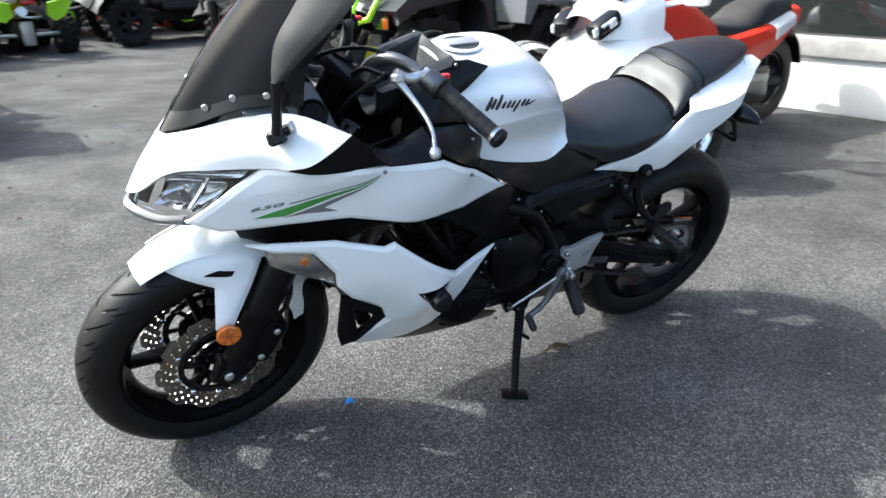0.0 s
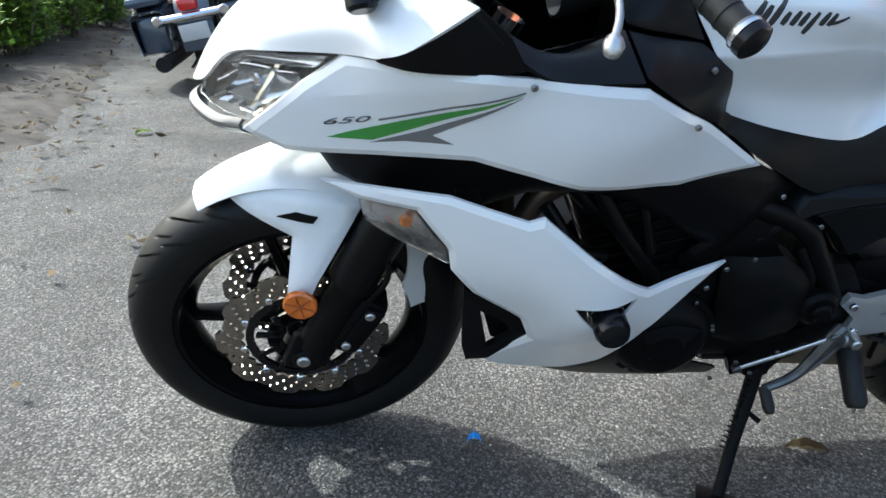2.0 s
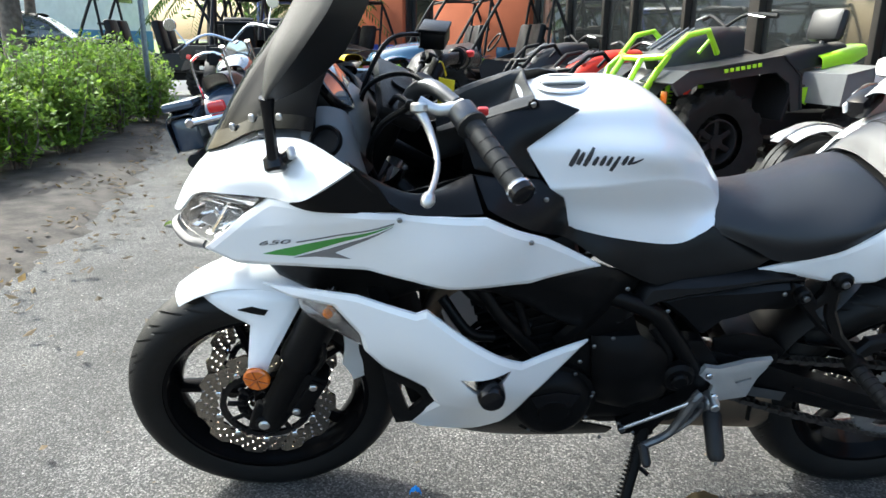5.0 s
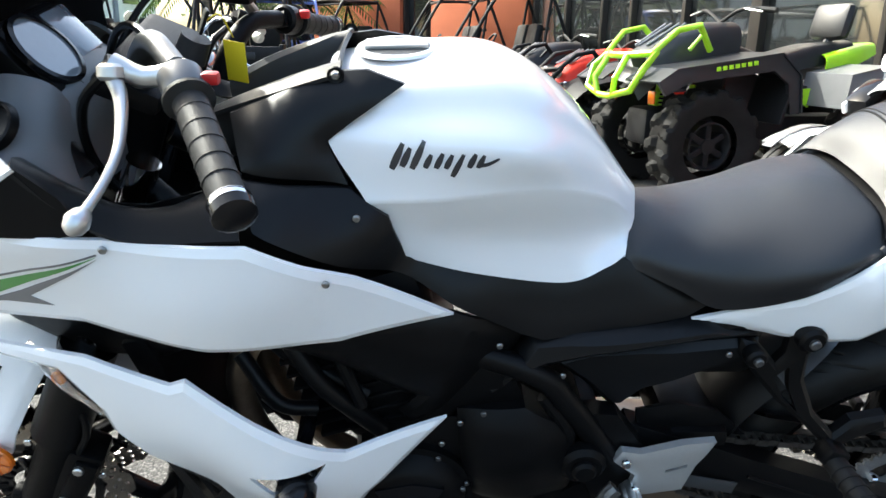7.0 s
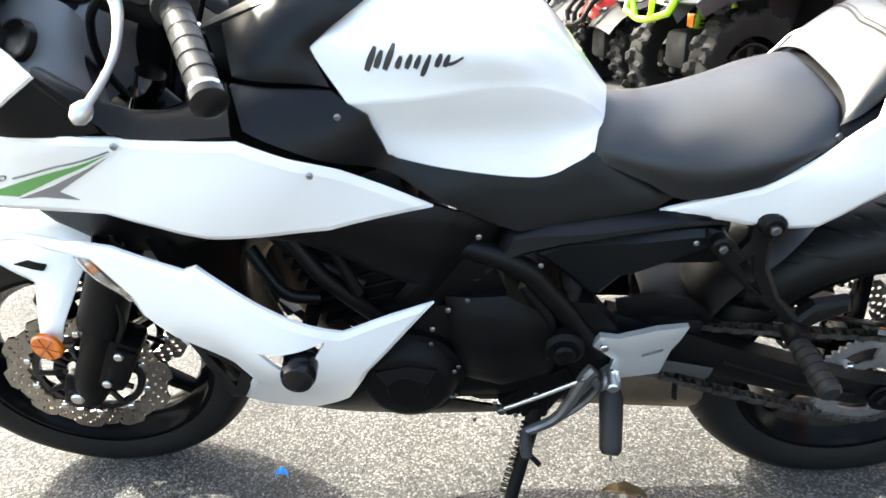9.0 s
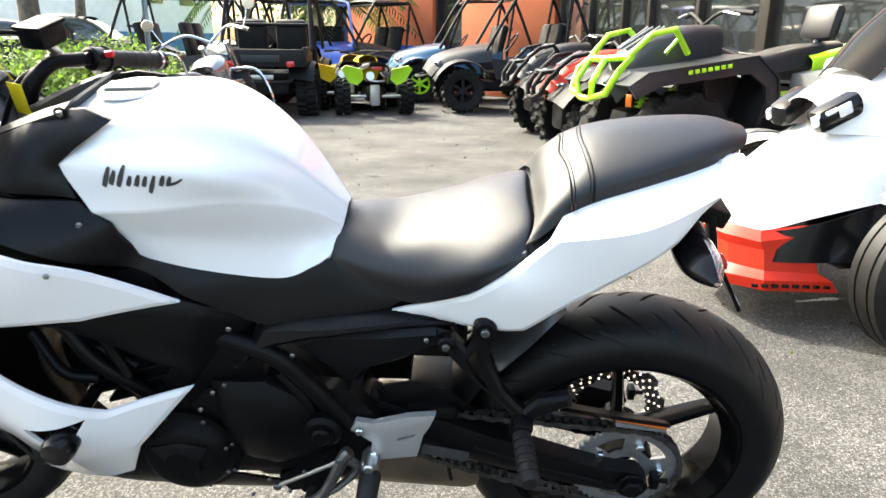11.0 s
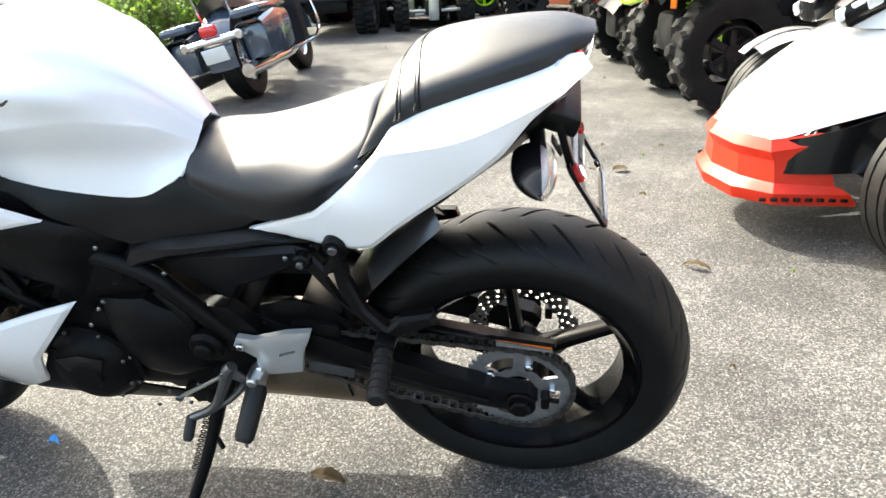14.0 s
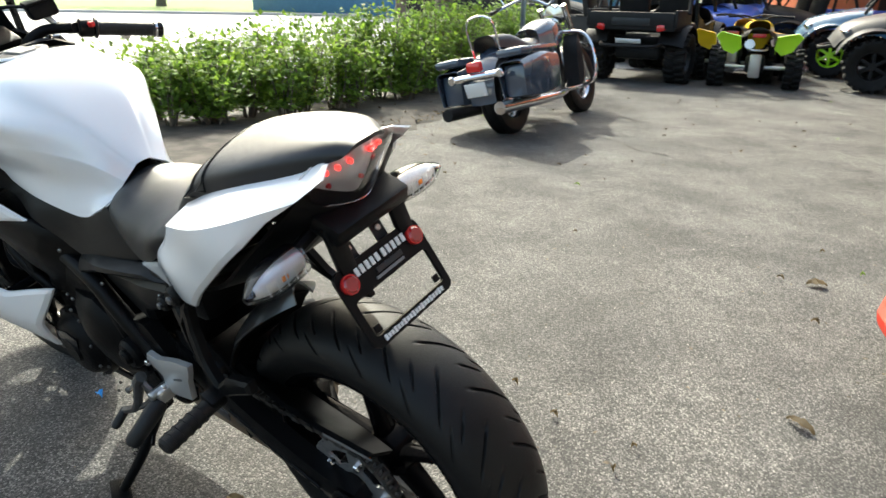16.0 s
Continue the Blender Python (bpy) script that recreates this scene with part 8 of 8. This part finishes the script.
            part("guard_tie", tube([(0.02, s * 0.205 * gw, 0.90 * k), (0.10, s * 0.20 * gw, 0.82 * k)], 0.014, 8), guard, u)
        for s in (-1, 1):
            for j in range(2):
                part("pod_rib", tube([(0.26 - 0.02 * j, s * (0.05 + 0.08 * j), 0.84 * k), (0.02, s * (0.05 + 0.07 * j), 0.965 * k)], 0.010, 8), GREYD, u)
    else:
        part("exhaust", tube([(-wb - 0.05, 0.08, 0.60 * k), (-wb - 0.42, 0.10, 0.68 * k)], [0.05, 0.06], 14), ALU, u)
        part("rear_grab_bar", tube([(-wb - 0.20, -0.12, 0.62 * k), (-wb - 0.46, -0.08, 0.60 * k), (-wb - 0.46, 0.08, 0.60 * k), (-wb - 0.20, 0.12, 0.62 * k)], 0.014, 8, 4), ALU, u)
        part("rear_carrier", join(box((-wb - 0.10, 0, R * 1.1), (0.10, 0.14, 0.30), 0.02), tube([(-wb, -tr, R), (-wb, tr, R)], 0.025, 10)), ALUPAINT, u)
        part("tail_lamp", box((-wb - 0.36, 0, 0.80 * k), (0.04, 0.16, 0.05), 0.01), TAILR, u)
        for s in (-1, 1):
            wing = xf(panel([(-0.19, 0.66 * k), (-0.21, 0.84 * k), (-0.44, 0.90 * k), (-0.50, 0.84 * k), (-0.40, 0.62 * k), (-0.28, 0.56 * k)], [(-0.3, 0.7, 0)], 0.02, 0.05, edge=0.012), pose(0, 0, 0, 0, 0, 90))
            wing = xf(wing, pose(0, 0, 0, 0, 0, 0) if s < 0 else Matrix.Diagonal((1, -1, 1, 1)))
            part("rear_wing", xf(wing if s < 0 else (wing[0], [tuple(reversed(f)) for f in wing[1]]), pose(-wb - 0.16, 0, 0, 0, -18, 0)), accent, u)
    if back:
        part("backrest", join(box((-1.30, 0, 1.20), (0.10, 0.34, 0.26), 0.05, (0, -12, 0)), tube([(-1.24, 0, 0.92), (-1.30, 0, 1.12)], 0.03, 10)), VINYL, u, "padded passenger backrest")
        for s in (-1, 1):
            for q in range(7):
                part("fender_print", box((0.06 - 0.045 * q, s * 0.584, 0.868 + 0.0066 * q), (0.030, 0.006, 0.026), 0.001, (0, 8, 0)), LIME, u, "lime bar of lettering")
            part("rear_label", box((-1.30, s * 0.586, 0.83), (0.12, 0.006, 0.085), 0.001), INKW, u)
    return u


HA = 226.2
atv(pose(-0.52, 6.25, 0, 0, 0, HA), "large black quad bike with lime guard and springs", CHAR, LIME, MATTE, R=0.37, tr=0.42, wb=1.42, spring=LIME, guard=LIME, back=True)
atv(pose(-1.56, 7.42, 0, 0, 0, HA), "black quad bike with red hood and grey front mask", MATTE, REDV, MATTE, mask=ALUPAINT, pod=REDV)
atv(pose(-2.50, 8.60, 0, 0, 0, HA), "black quad bike with a pale front mask", MATTE, CHAR, MATTE, mask=WHITEV, R=0.33)
QH = 137
qm = pose(-5.63, 9.22, 0, 0, 0, QH) @ pose(1.18, 0, 0)
atv(qm, "lime green sport quad seen from behind", MATTE, LIME, MATTE, R=0.26, tr=0.46, wb=1.18, sport=True, mask=YEL)
atv(pose(-7.1, 10.4, 0, 0, 0, 130), "yellow sport quad parked behind the green one", YEL, YEL, MATTE, R=0.26, tr=0.44, wb=1.18, sport=True, mask=YEL)

# ---- the cruiser motorcycle by the hedge ----
cr = empty("cruiser_motorcycle", pose(-3.53, 4.69, 0, 0, 0, 125.9) @ pose(0, 0, 0, -13, 0, 0), "slate blue touring cruiser with hard saddlebags and chrome trim", "motorcycle")
put_wheel(cr, (0, 0, 0.32), 0.32, 0.16, CHROME, car_tyre(0.32, 0.16), RUBBER, 9, 0.62)
put_wheel(cr, (1.50, 0, 0.32), 0.32, 0.13, CHROME, car_tyre(0.32, 0.13), RUBBER, 9, 0.62)
part("rear_fender", shell([[(0.36 * math.cos(a), 0.115 * s, 0.33 + (0.37 - 0.03 * s * s) * math.sin(a) + 0.02) for s in np.linspace(-1, 1, 7)] for a in np.linspace(0.3, 3.35, 18)], 0.008), SLATE, cr)
part("front_fender", shell([[(1.50 + 0.37 * math.cos(a), 0.09 * s, 0.32 + (0.37 - 0.03 * s * s) * math.sin(a)) for s in np.linspace(-1, 1, 7)] for a in np.linspace(0.1, 2.7, 16)], 0.008), SLATE, cr)
for s in (-1, 1):
    bag = part("saddlebag", body_loft([[(0.26, 0.10, 0.30), (0.26, 0.11, 0.55), (0.26, 0.0, 0.58)], [(-0.05, 0.12, 0.27), (-0.05, 0.125, 0.57), (-0.05, 0, 0.60)], [(-0.36, 0.10, 0.28), (-0.38, 0.11, 0.52), (-0.38, 0, 0.55)]]), SLATE, cr, "dark slate hard saddlebag")
    bag.matrix_basis = pose(0, s * 0.29, 0.02)
    lid = part("lid", join(box((-0.05, s * 0.29, 0.635), (0.66, 0.235, 0.07), 0.03)), SLATE, bag)
    lid.matrix_basis = bag.matrix_basis.inverted()
    part("latch", at(box((0, 0, 0), (0.08, 0.012, 0.05), 0.006), 0, s * 0.125, 0.52), CHROME, bag)
    part("bag_filler", box((-0.05, s * 0.29, 0.42), (0.56, 0.20, 0.26), 0.04), SLATE, cr)
    part("exhaust_pipe", tube([(0.95, s * 0.16, 0.33), (0.60, s * 0.22, 0.24), (-0.46, s * 0.24, 0.24), (-0.50, s * 0.24, 0.24)], [0.028, 0.036, 0.050, 0.046], 16, 4), CHROME if s < 0 else MATTE, cr)
    part("fork_leg", tube([(1.50, s * 0.12, 0.32), (1.12, s * 0.12, 1.02)], 0.026, 12), CHROME, cr)
    part("crash_bar", tube([(0.92, s * 0.10, 0.25), (0.96, s * 0.38, 0.30), (0.98, s * 0.42, 0.50), (1.0, s * 0.34, 0.72), (1.02, s * 0.10, 0.78)], 0.017, 10, 5), CHROME, cr)
    part("leg_guard", panel([(0.94, 0.28), (1.05, 0.30), (1.08, 0.60), (1.02, 0.74), (0.95, 0.62)], [(1, 0.5, -0.30)], 0.14, 0.06, edge=0.03) if s < 0 else flip(panel([(0.94, 0.28), (1.05, 0.30), (1.08, 0.60), (1.02, 0.74), (0.95, 0.62)], [(1, 0.5, -0.30)], 0.14, 0.06, edge=0.03)), MATTE, cr)
    hb_ = part("handlebar", tube([(1.06, 0, 1.04), (1.0, s * 0.20, 1.14), (0.78, s * 0.42, 1.06)], 0.014, 10, 5), CHROME, cr)
    part("grip", tube([(0.84, s * 0.37, 1.09), (0.74, s * 0.45, 1.05)], 0.018, 10), GRIP, hb_)
    part("mirror", join(tube([(0.90, s * 0.36, 1.08), (0.92, s * 0.44, 1.25)], 0.006, 8), at(xf(disc(0.055, 0.02, 18), pose(0, 0, 0, 0, 0, 90)), 0.92, s * 0.46, 1.28)), CHROME, cr)
    part("indicator", at(xf(disc(0.035, 0.05, 18), pose(0, 0, 0, 0, 0, 90)), -0.42, s * 0.22, 0.50), CHROME, cr)
part("rear_bar", tube([(-0.41, -0.22, 0.50), (-0.43, 0, 0.50), (-0.41, 0.22, 0.50)], 0.028, 10, 3), CHROME, cr)
part("tail_lamp", box((-0.42, 0, 0.575), (0.07, 0.13, 0.085), 0.025), TAILR, cr, "red tail lamp")
part("plate", box((-0.45, 0, 0.40), (0.01, 0.19, 0.11), 0.004, (0, -15, 0)), INKW, cr)
part("seat", body_loft([[(-0.22, 0.10, 0.70), (-0.22, 0.08, 0.78), (-0.22, 0, 0.80)], [(0.02, 0.15, 0.68), (0.02, 0.12, 0.78), (0.02, 0, 0.79)], [(0.28, 0.18, 0.62), (0.28, 0.15, 0.70), (0.28, 0, 0.71)], [(0.56, 0.11, 0.70), (0.56, 0.08, 0.76), (0.56, 0, 0.78)]]), VINYL, cr, "black touring seat")
part("tank", body_loft([[(0.52, 0.12, 0.68), (0.52, 0.10, 0.80), (0.52, 0, 0.83)], [(0.78, 0.17, 0.66), (0.78, 0.14, 0.86), (0.78, 0, 0.91)], [(1.02, 0.12, 0.74), (1.02, 0.09, 0.88), (1.02, 0, 0.92)]]), SLATE, cr, "slate blue teardrop tank")
part("engine", join(box((0.66, 0, 0.40), (0.46, 0.26, 0.30), 0.05), *[at(xf(lathe([(0.05, 0), (0.085, 0.004), (0.085, 0.010), (0.05, 0.014)], 20), pose(0, 0, 0, 90, 0, 0)), 0.66 + dx + (0.008 * k if dx > 0 else -0.008 * k), 0, 0.54 + 0.02 * k) for dx in (-0.10, 0.12) for k in range(8)]), ALU, cr, "polished V-twin engine")
part("headlamp", at(xf(lathe([(0.0, 0.10), (0.06, 0.08), (0.095, 0.02), (0.10, -0.05), (0.0, -0.06)], 24), pose(0, 0, 0, 0, 0, -90)), 1.20, 0, 0.95), CHROME, cr)
part("frame_tube", join(tube([(0.0, 0.09, 0.34), (0.4, 0.11, 0.26), (0.9, 0.10, 0.24), (1.08, 0.03, 0.72)], 0.02, 10, 4), tube([(0.0, -0.09, 0.34), (0.4, -0.11, 0.26), (0.9, -0.10, 0.24), (1.08, -0.03, 0.72)], 0.02, 10, 4)), MATTE, cr)
for s in (-1, 1):
    part("footboard", box((0.74, s * 0.26, 0.27), (0.30, 0.10, 0.025), 0.008), CHROME, cr)
part("side_stand", tube([(0.62, 0.12, 0.25), (0.60, 0.30, 0.068)], 0.012, 8), MATTE, cr)
part("sissy_bar", tube([(-0.18, -0.12, 0.62), (-0.26, -0.11, 0.92), (-0.26, 0.11, 0.92), (-0.18, 0.12, 0.62)], 0.010, 8, 4), CHROME, cr)

# ---- the three-wheeled roadster ----
tw = empty("three_wheeler", pose(0.95, 4.45, 0, 0, 0, 221.0), "white and red three-wheeled roadster with a long nose", "three-wheeler")
for s in (-1, 1):
    put_wheel(tw, (0.08, s * 0.61, 0.29), 0.29, 0.18, CHROME, car_tyre(0.29, 0.18), RUBBER, 6, 0.66)
    part("wheel_fender", shell([[(0.08 + 0.34 * math.cos(a), s * 0.61 + 0.10 * q, 0.29 + (0.34 - 0.02 * q * q) * math.sin(a)) for q in np.linspace(-1, 1, 7)] for a in np.linspace(0.95, 2.6, 16)], 0.010), WHITEV, tw)
    part("fender_stripe", shell([[(0.08 + 0.352 * math.cos(a), s * 0.61 + 0.035 * q, 0.292 + 0.352 * math.sin(a)) for q in (-1, 0, 1)] for a in np.linspace(0.8, 2.2, 10)], 0.004), GREYD, tw)
    part("suspension_arm", join(tube([(0.08, s * 0.20, 0.30), (0.08, s * 0.56, 0.25)], 0.02, 8), tube([(-0.16, s * 0.20, 0.32), (0.08, s * 0.56, 0.28)], 0.02, 8)), MATTE, tw)
    NS = [[(0.58, 0.10, 0.26), (0.50, 0.26, 0.26), (0.28, 0.34, 0.27), (-0.05, 0.36, 0.28), (-0.5, 0.34, 0.28)], [(0.56, 0.08, 0.36), (0.47, 0.25, 0.37), (0.25, 0.33, 0.42), (-0.05, 0.36, 0.50), (-0.5, 0.38, 0.58)]]
    sp_ = patch(NS, 3, 5, 0.008)
    part("black_side", sp_ if s > 0 else flip(sp_), GLOSS, tw)
    hl2 = patch([[(0.44, 0.14, 0.50), (0.24, 0.20, 0.58), (-0.02, 0.24, 0.68)], [(0.42, 0.20, 0.45), (0.22, 0.28, 0.50), (-0.06, 0.34, 0.58)]], 3, 5, 0.006)
    part("side_vent", xf(hl2 if s > 0 else flip(hl2), Matrix.Translation((0, 0, 0.006))), GLOSS, tw)
    hx = part("headlight", box((0.10, s * 0.14, 0.80), (0.22, 0.12, 0.10), 0.035, (0, 25, -12 * s)), GLOSS, tw)
    for q in range(3):
        part("lamp_bar", box((0.10 + 0.05 * q, s * (0.20 - 0.02 * q), 0.815 - 0.022 * q), (0.06, 0.02, 0.045), 0.008, (0, 25, -12 * s)), BOWL, hx)
    part("mirror", join(box((-0.42, s * 0.44, 0.94), (0.10, 0.16, 0.10), 0.035, (0, 0, 15 * s)), tube([(-0.40, s * 0.20, 0.88), (-0.42, s * 0.40, 0.93)], 0.016, 8)), WHITEV, tw)
HOOD = [[(-0.50, 0.38, 0.56), (-0.45, 0.26, 0.74), (-0.40, 0, 0.82)], [(-0.05, 0.36, 0.50), (-0.02, 0.26, 0.68), (0.0, 0, 0.75)], [(0.25, 0.30, 0.43), (0.26, 0.20, 0.58), (0.28, 0, 0.63)], [(0.45, 0.24, 0.37), (0.48, 0.15, 0.47), (0.50, 0, 0.50)], [(0.55, 0.16, 0.34), (0.60, 0.10, 0.37), (0.62, 0, 0.385)]]
part("nose_hood", patch(HOOD, 6, 6, 0.008, both=True), WHITEV, tw, "long white nose hood")
RED1 = [[(0.30, 0.30, 0.40), (0.50, 0.25, 0.37), (0.58, 0.14, 0.37), (0.62, 0, 0.385)], [(0.30, 0.32, 0.37), (0.51, 0.27, 0.335), (0.61, 0.15, 0.335), (0.66, 0, 0.345)], [(0.27, 0.325, 0.315), (0.49, 0.272, 0.305), (0.59, 0.155, 0.305), (0.635, 0, 0.31)],
        [(0.24, 0.335, 0.225), (0.485, 0.285, 0.225), (0.59, 0.172, 0.225), (0.635, 0, 0.225)], [(0.18, 0.36, 0.20), (0.50, 0.31, 0.195), (0.63, 0.19, 0.19), (0.68, 0, 0.19)], [(0.14, 0.36, 0.165), (0.49, 0.31, 0.165), (0.62, 0.19, 0.16), (0.67, 0, 0.16)], [(0.20, 0.30, 0.15), (0.45, 0.25, 0.15), (0.55, 0.15, 0.15), (0.58, 0, 0.15)]]
part("red_nose", patch(RED1, 2, 2, 0.010, both=True, su=True, sv=True), REDV, tw, "bright red nose panel with a splitter lip", 24)
for q in range(8):
    for s in (-1, 1):
        part("lip_slot", box((0.20 + 0.05 * q, s * (0.362 - 0.006 * q), 0.180), (0.030, 0.012, 0.012), 0.001, (0, 0, -9 * s)), GLOSS, tw)
part("grille", box((0.40, 0, 0.165), (0.30, 0.44, 0.05), 0.01), GLOSS, tw)
part("cowl", body_loft([[(0.14, 0.14, 0.72), (0.16, 0.10, 0.82), (0.17, 0, 0.85)], [(-0.10, 0.24, 0.72), (-0.10, 0.20, 0.90), (-0.10, 0, 0.95)], [(-0.38, 0.28, 0.70), (-0.38, 0.24, 0.96), (-0.38, 0, 1.00)]]), WHITEV, tw)
part("screen", patch([[(-0.05, 0.16, 0.92), (-0.02, 0.08, 0.95), (0.0, 0, 0.96)], [(-0.22, 0.18, 1.06), (-0.19, 0.10, 1.10), (-0.18, 0, 1.12)], [(-0.36, 0.16, 1.16), (-0.34, 0.09, 1.21), (-0.33, 0, 1.23)]], 4, 4, 0.004, both=True), SMOKE, tw, "smoked windscreen")
part("belly", box((-0.75, 0, 0.32), (1.5, 0.44, 0.28), 0.06), GLOSS, tw)
part("tank_cover", body_loft([[(-0.38, 0.24, 0.60), (-0.38, 0.18, 0.88), (-0.38, 0, 0.92)], [(-0.70, 0.24, 0.58), (-0.70, 0.18, 0.86), (-0.70, 0, 0.90)], [(-0.95, 0.20, 0.56), (-0.95, 0.14, 0.74), (-0.95, 0, 0.78)]]), REDV, tw, "red tank cover")
part("seat", body_loft([[(-0.92, 0.16, 0.66), (-0.92, 0.14, 0.74), (-0.92, 0, 0.76)], [(-1.20, 0.20, 0.64), (-1.20, 0.17, 0.72), (-1.20, 0, 0.74)], [(-1.46, 0.18, 0.72), (-1.46, 0.15, 0.84), (-1.46, 0, 0.86)], [(-1.80, 0.13, 0.78), (-1.80, 0.10, 0.86), (-1.80, 0, 0.88)]]), VINYL, tw, "grey-black seat")
part("rear_body", body_loft([[(-0.95, 0.25, 0.44), (-0.95, 0.24, 0.64), (-0.95, 0, 0.66)], [(-1.35, 0.26, 0.54), (-1.35, 0.23, 0.70), (-1.35, 0, 0.72)], [(-1.90, 0.15, 0.72), (-1.92, 0.12, 0.80), (-1.93, 0, 0.82)]]), REDV, tw, "red tail body")
part("tail_trim", body_loft([[(-1.40, 0.262, 0.62), (-1.40, 0.236, 0.71), (-1.40, 0, 0.735)], [(-1.75, 0.20, 0.70), (-1.75, 0.175, 0.77), (-1.75, 0, 0.80)]]), WHITEV, tw)
put_wheel(tw, (-1.70, 0, 0.31), 0.31, 0.22, MATTE, car_tyre(0.31, 0.22), RUBBER, 5, 0.6)
part("rear_fender", shell([[(-1.70 + 0.36 * math.cos(a), 0.13 * q, 0.31 + 0.36 * math.sin(a)) for q in np.linspace(-1, 1, 7)] for a in np.linspace(0.9, 2.9, 12)], 0.01), GLOSS, tw)
part("swingarm", join(tube([(-0.95, 0.15, 0.34), (-1.70, 0.15, 0.31)], 0.035, 10), tube([(-0.95, -0.15, 0.34), (-1.70, -0.15, 0.31)], 0.035, 10)), MATTE, tw)
for s in (-1, 1):
    b_ = part("handlebar", tube([(-0.45, 0, 0.96), (-0.52, s * 0.18, 1.02), (-0.66, s * 0.38, 1.0)], 0.014, 10, 4), MATTE, tw)
    part("grip", tube([(-0.58, s * 0.29, 1.012), (-0.67, s * 0.40, 0.997)], 0.019, 10), GRIP, b_)


def drawn_in(x):
    """The roadster's short nose: the lengthwise places ahead of the seat drawn forward."""
    if x > -0.5:
        return 0.62 - (0.62 - x) * 0.74
    return x + 0.291 * max(0.0, (x + 1.2) / 0.7)


for ch in tw.children:
    if not ch.name.startswith(("wheel", "suspension", "fender_stripe", "swingarm", "rear_fender")):
        for v in ch.data.vertices:
            v.co.x = drawn_in(v.co.x)
        for sub_part in ch.children:
            for v in sub_part.data.vertices:
                v.co.x = drawn_in(v.co.x)

# ---- cars beyond the hedge ----


def car(m, label, paint, truck=False, long=4.5):
    c = empty("pickup_truck" if truck else "car", m, label, "truck" if truck else "car")
    L = long / 2
    rows = [[(L, 0.75, 0.42), (L, 0.78, 0.66), (L, 0.0, 0.70)], [(L - 0.5, 0.86, 0.34), (L - 0.5, 0.86, 0.84), (L - 0.5, 0.0, 0.90)], [(L - 1.4, 0.88, 0.32), (L - 1.4, 0.88, 0.95), (L - 1.4, 0, 1.00)], [(-L + 1.0, 0.88, 0.32), (-L + 1.0, 0.88, 1.0), (-L + 1.0, 0, 1.03)], [(-L, 0.80, 0.42), (-L, 0.80, 0.98 if truck else 0.85), (-L, 0, 1.0 if truck else 0.90)]]
    part("body", body_loft(rows), paint, c)
    x0, x1 = (0.9, -0.7) if truck else (0.9, -1.5)
    part("cabin", body_loft([[(x0 + 0.5, 0.80, 0.95), (x0 + 0.5, 0.76, 0.98), (x0 + 0.5, 0, 1.0)], [(x0 - 0.3, 0.78, 1.0), (x0 - 0.3, 0.64, 1.48), (x0 - 0.3, 0, 1.52)], [(x1 + 0.3, 0.78, 1.0), (x1 + 0.3, 0.64, 1.50), (x1 + 0.3, 0, 1.54)], [(x1, 0.78, 1.0), (x1 - 0.1, 0.72, 1.05), (x1 - 0.1, 0, 1.05)]]), GLASS, c)
    part("cabin_roof", body_loft([[(x0 - 0.25, 0.64, 1.49), (x0 - 0.25, 0.5, 1.54), (x0 - 0.25, 0, 1.56)], [(x1 + 0.25, 0.64, 1.51), (x1 + 0.25, 0.5, 1.56), (x1 + 0.25, 0, 1.58)]]), paint, c)
    for x in (L - 0.85, -L + 0.9):
        for s in (-1, 1):
            put_wheel(c, (x, s * 0.80, 0.34), 0.34, 0.22, ALUPAINT, car_tyre(0.34, 0.22), RUBBER, 7, 0.62)
    for s in (-1, 1):
        part("tail_lamp", box((-L + 0.01, s * 0.74, 0.84), (0.10, 0.16, 0.24), 0.03), TAILR, c)
        part("headlight", box((L - 0.04, s * 0.62, 0.66), (0.14, 0.30, 0.12), 0.04), REFLECT, c)
    return c


car(pose(-17.2, 11.0, 0, 0, 0, 45), "dark pickup truck parked beyond the hedge", MATTE, True, 5.4)
car(pose(-24.5, 12.8, 0, 0, 0, 70), "white car on the pale road", WHITEV)
car(pose(-38.5, 13.5, 0, 0, 0, 74), "white car parked on the far verge", WHITEV)
car(pose(-38.0, 22.0, 0, 0, 0, 74), "dark car parked on the far verge", CHAR)
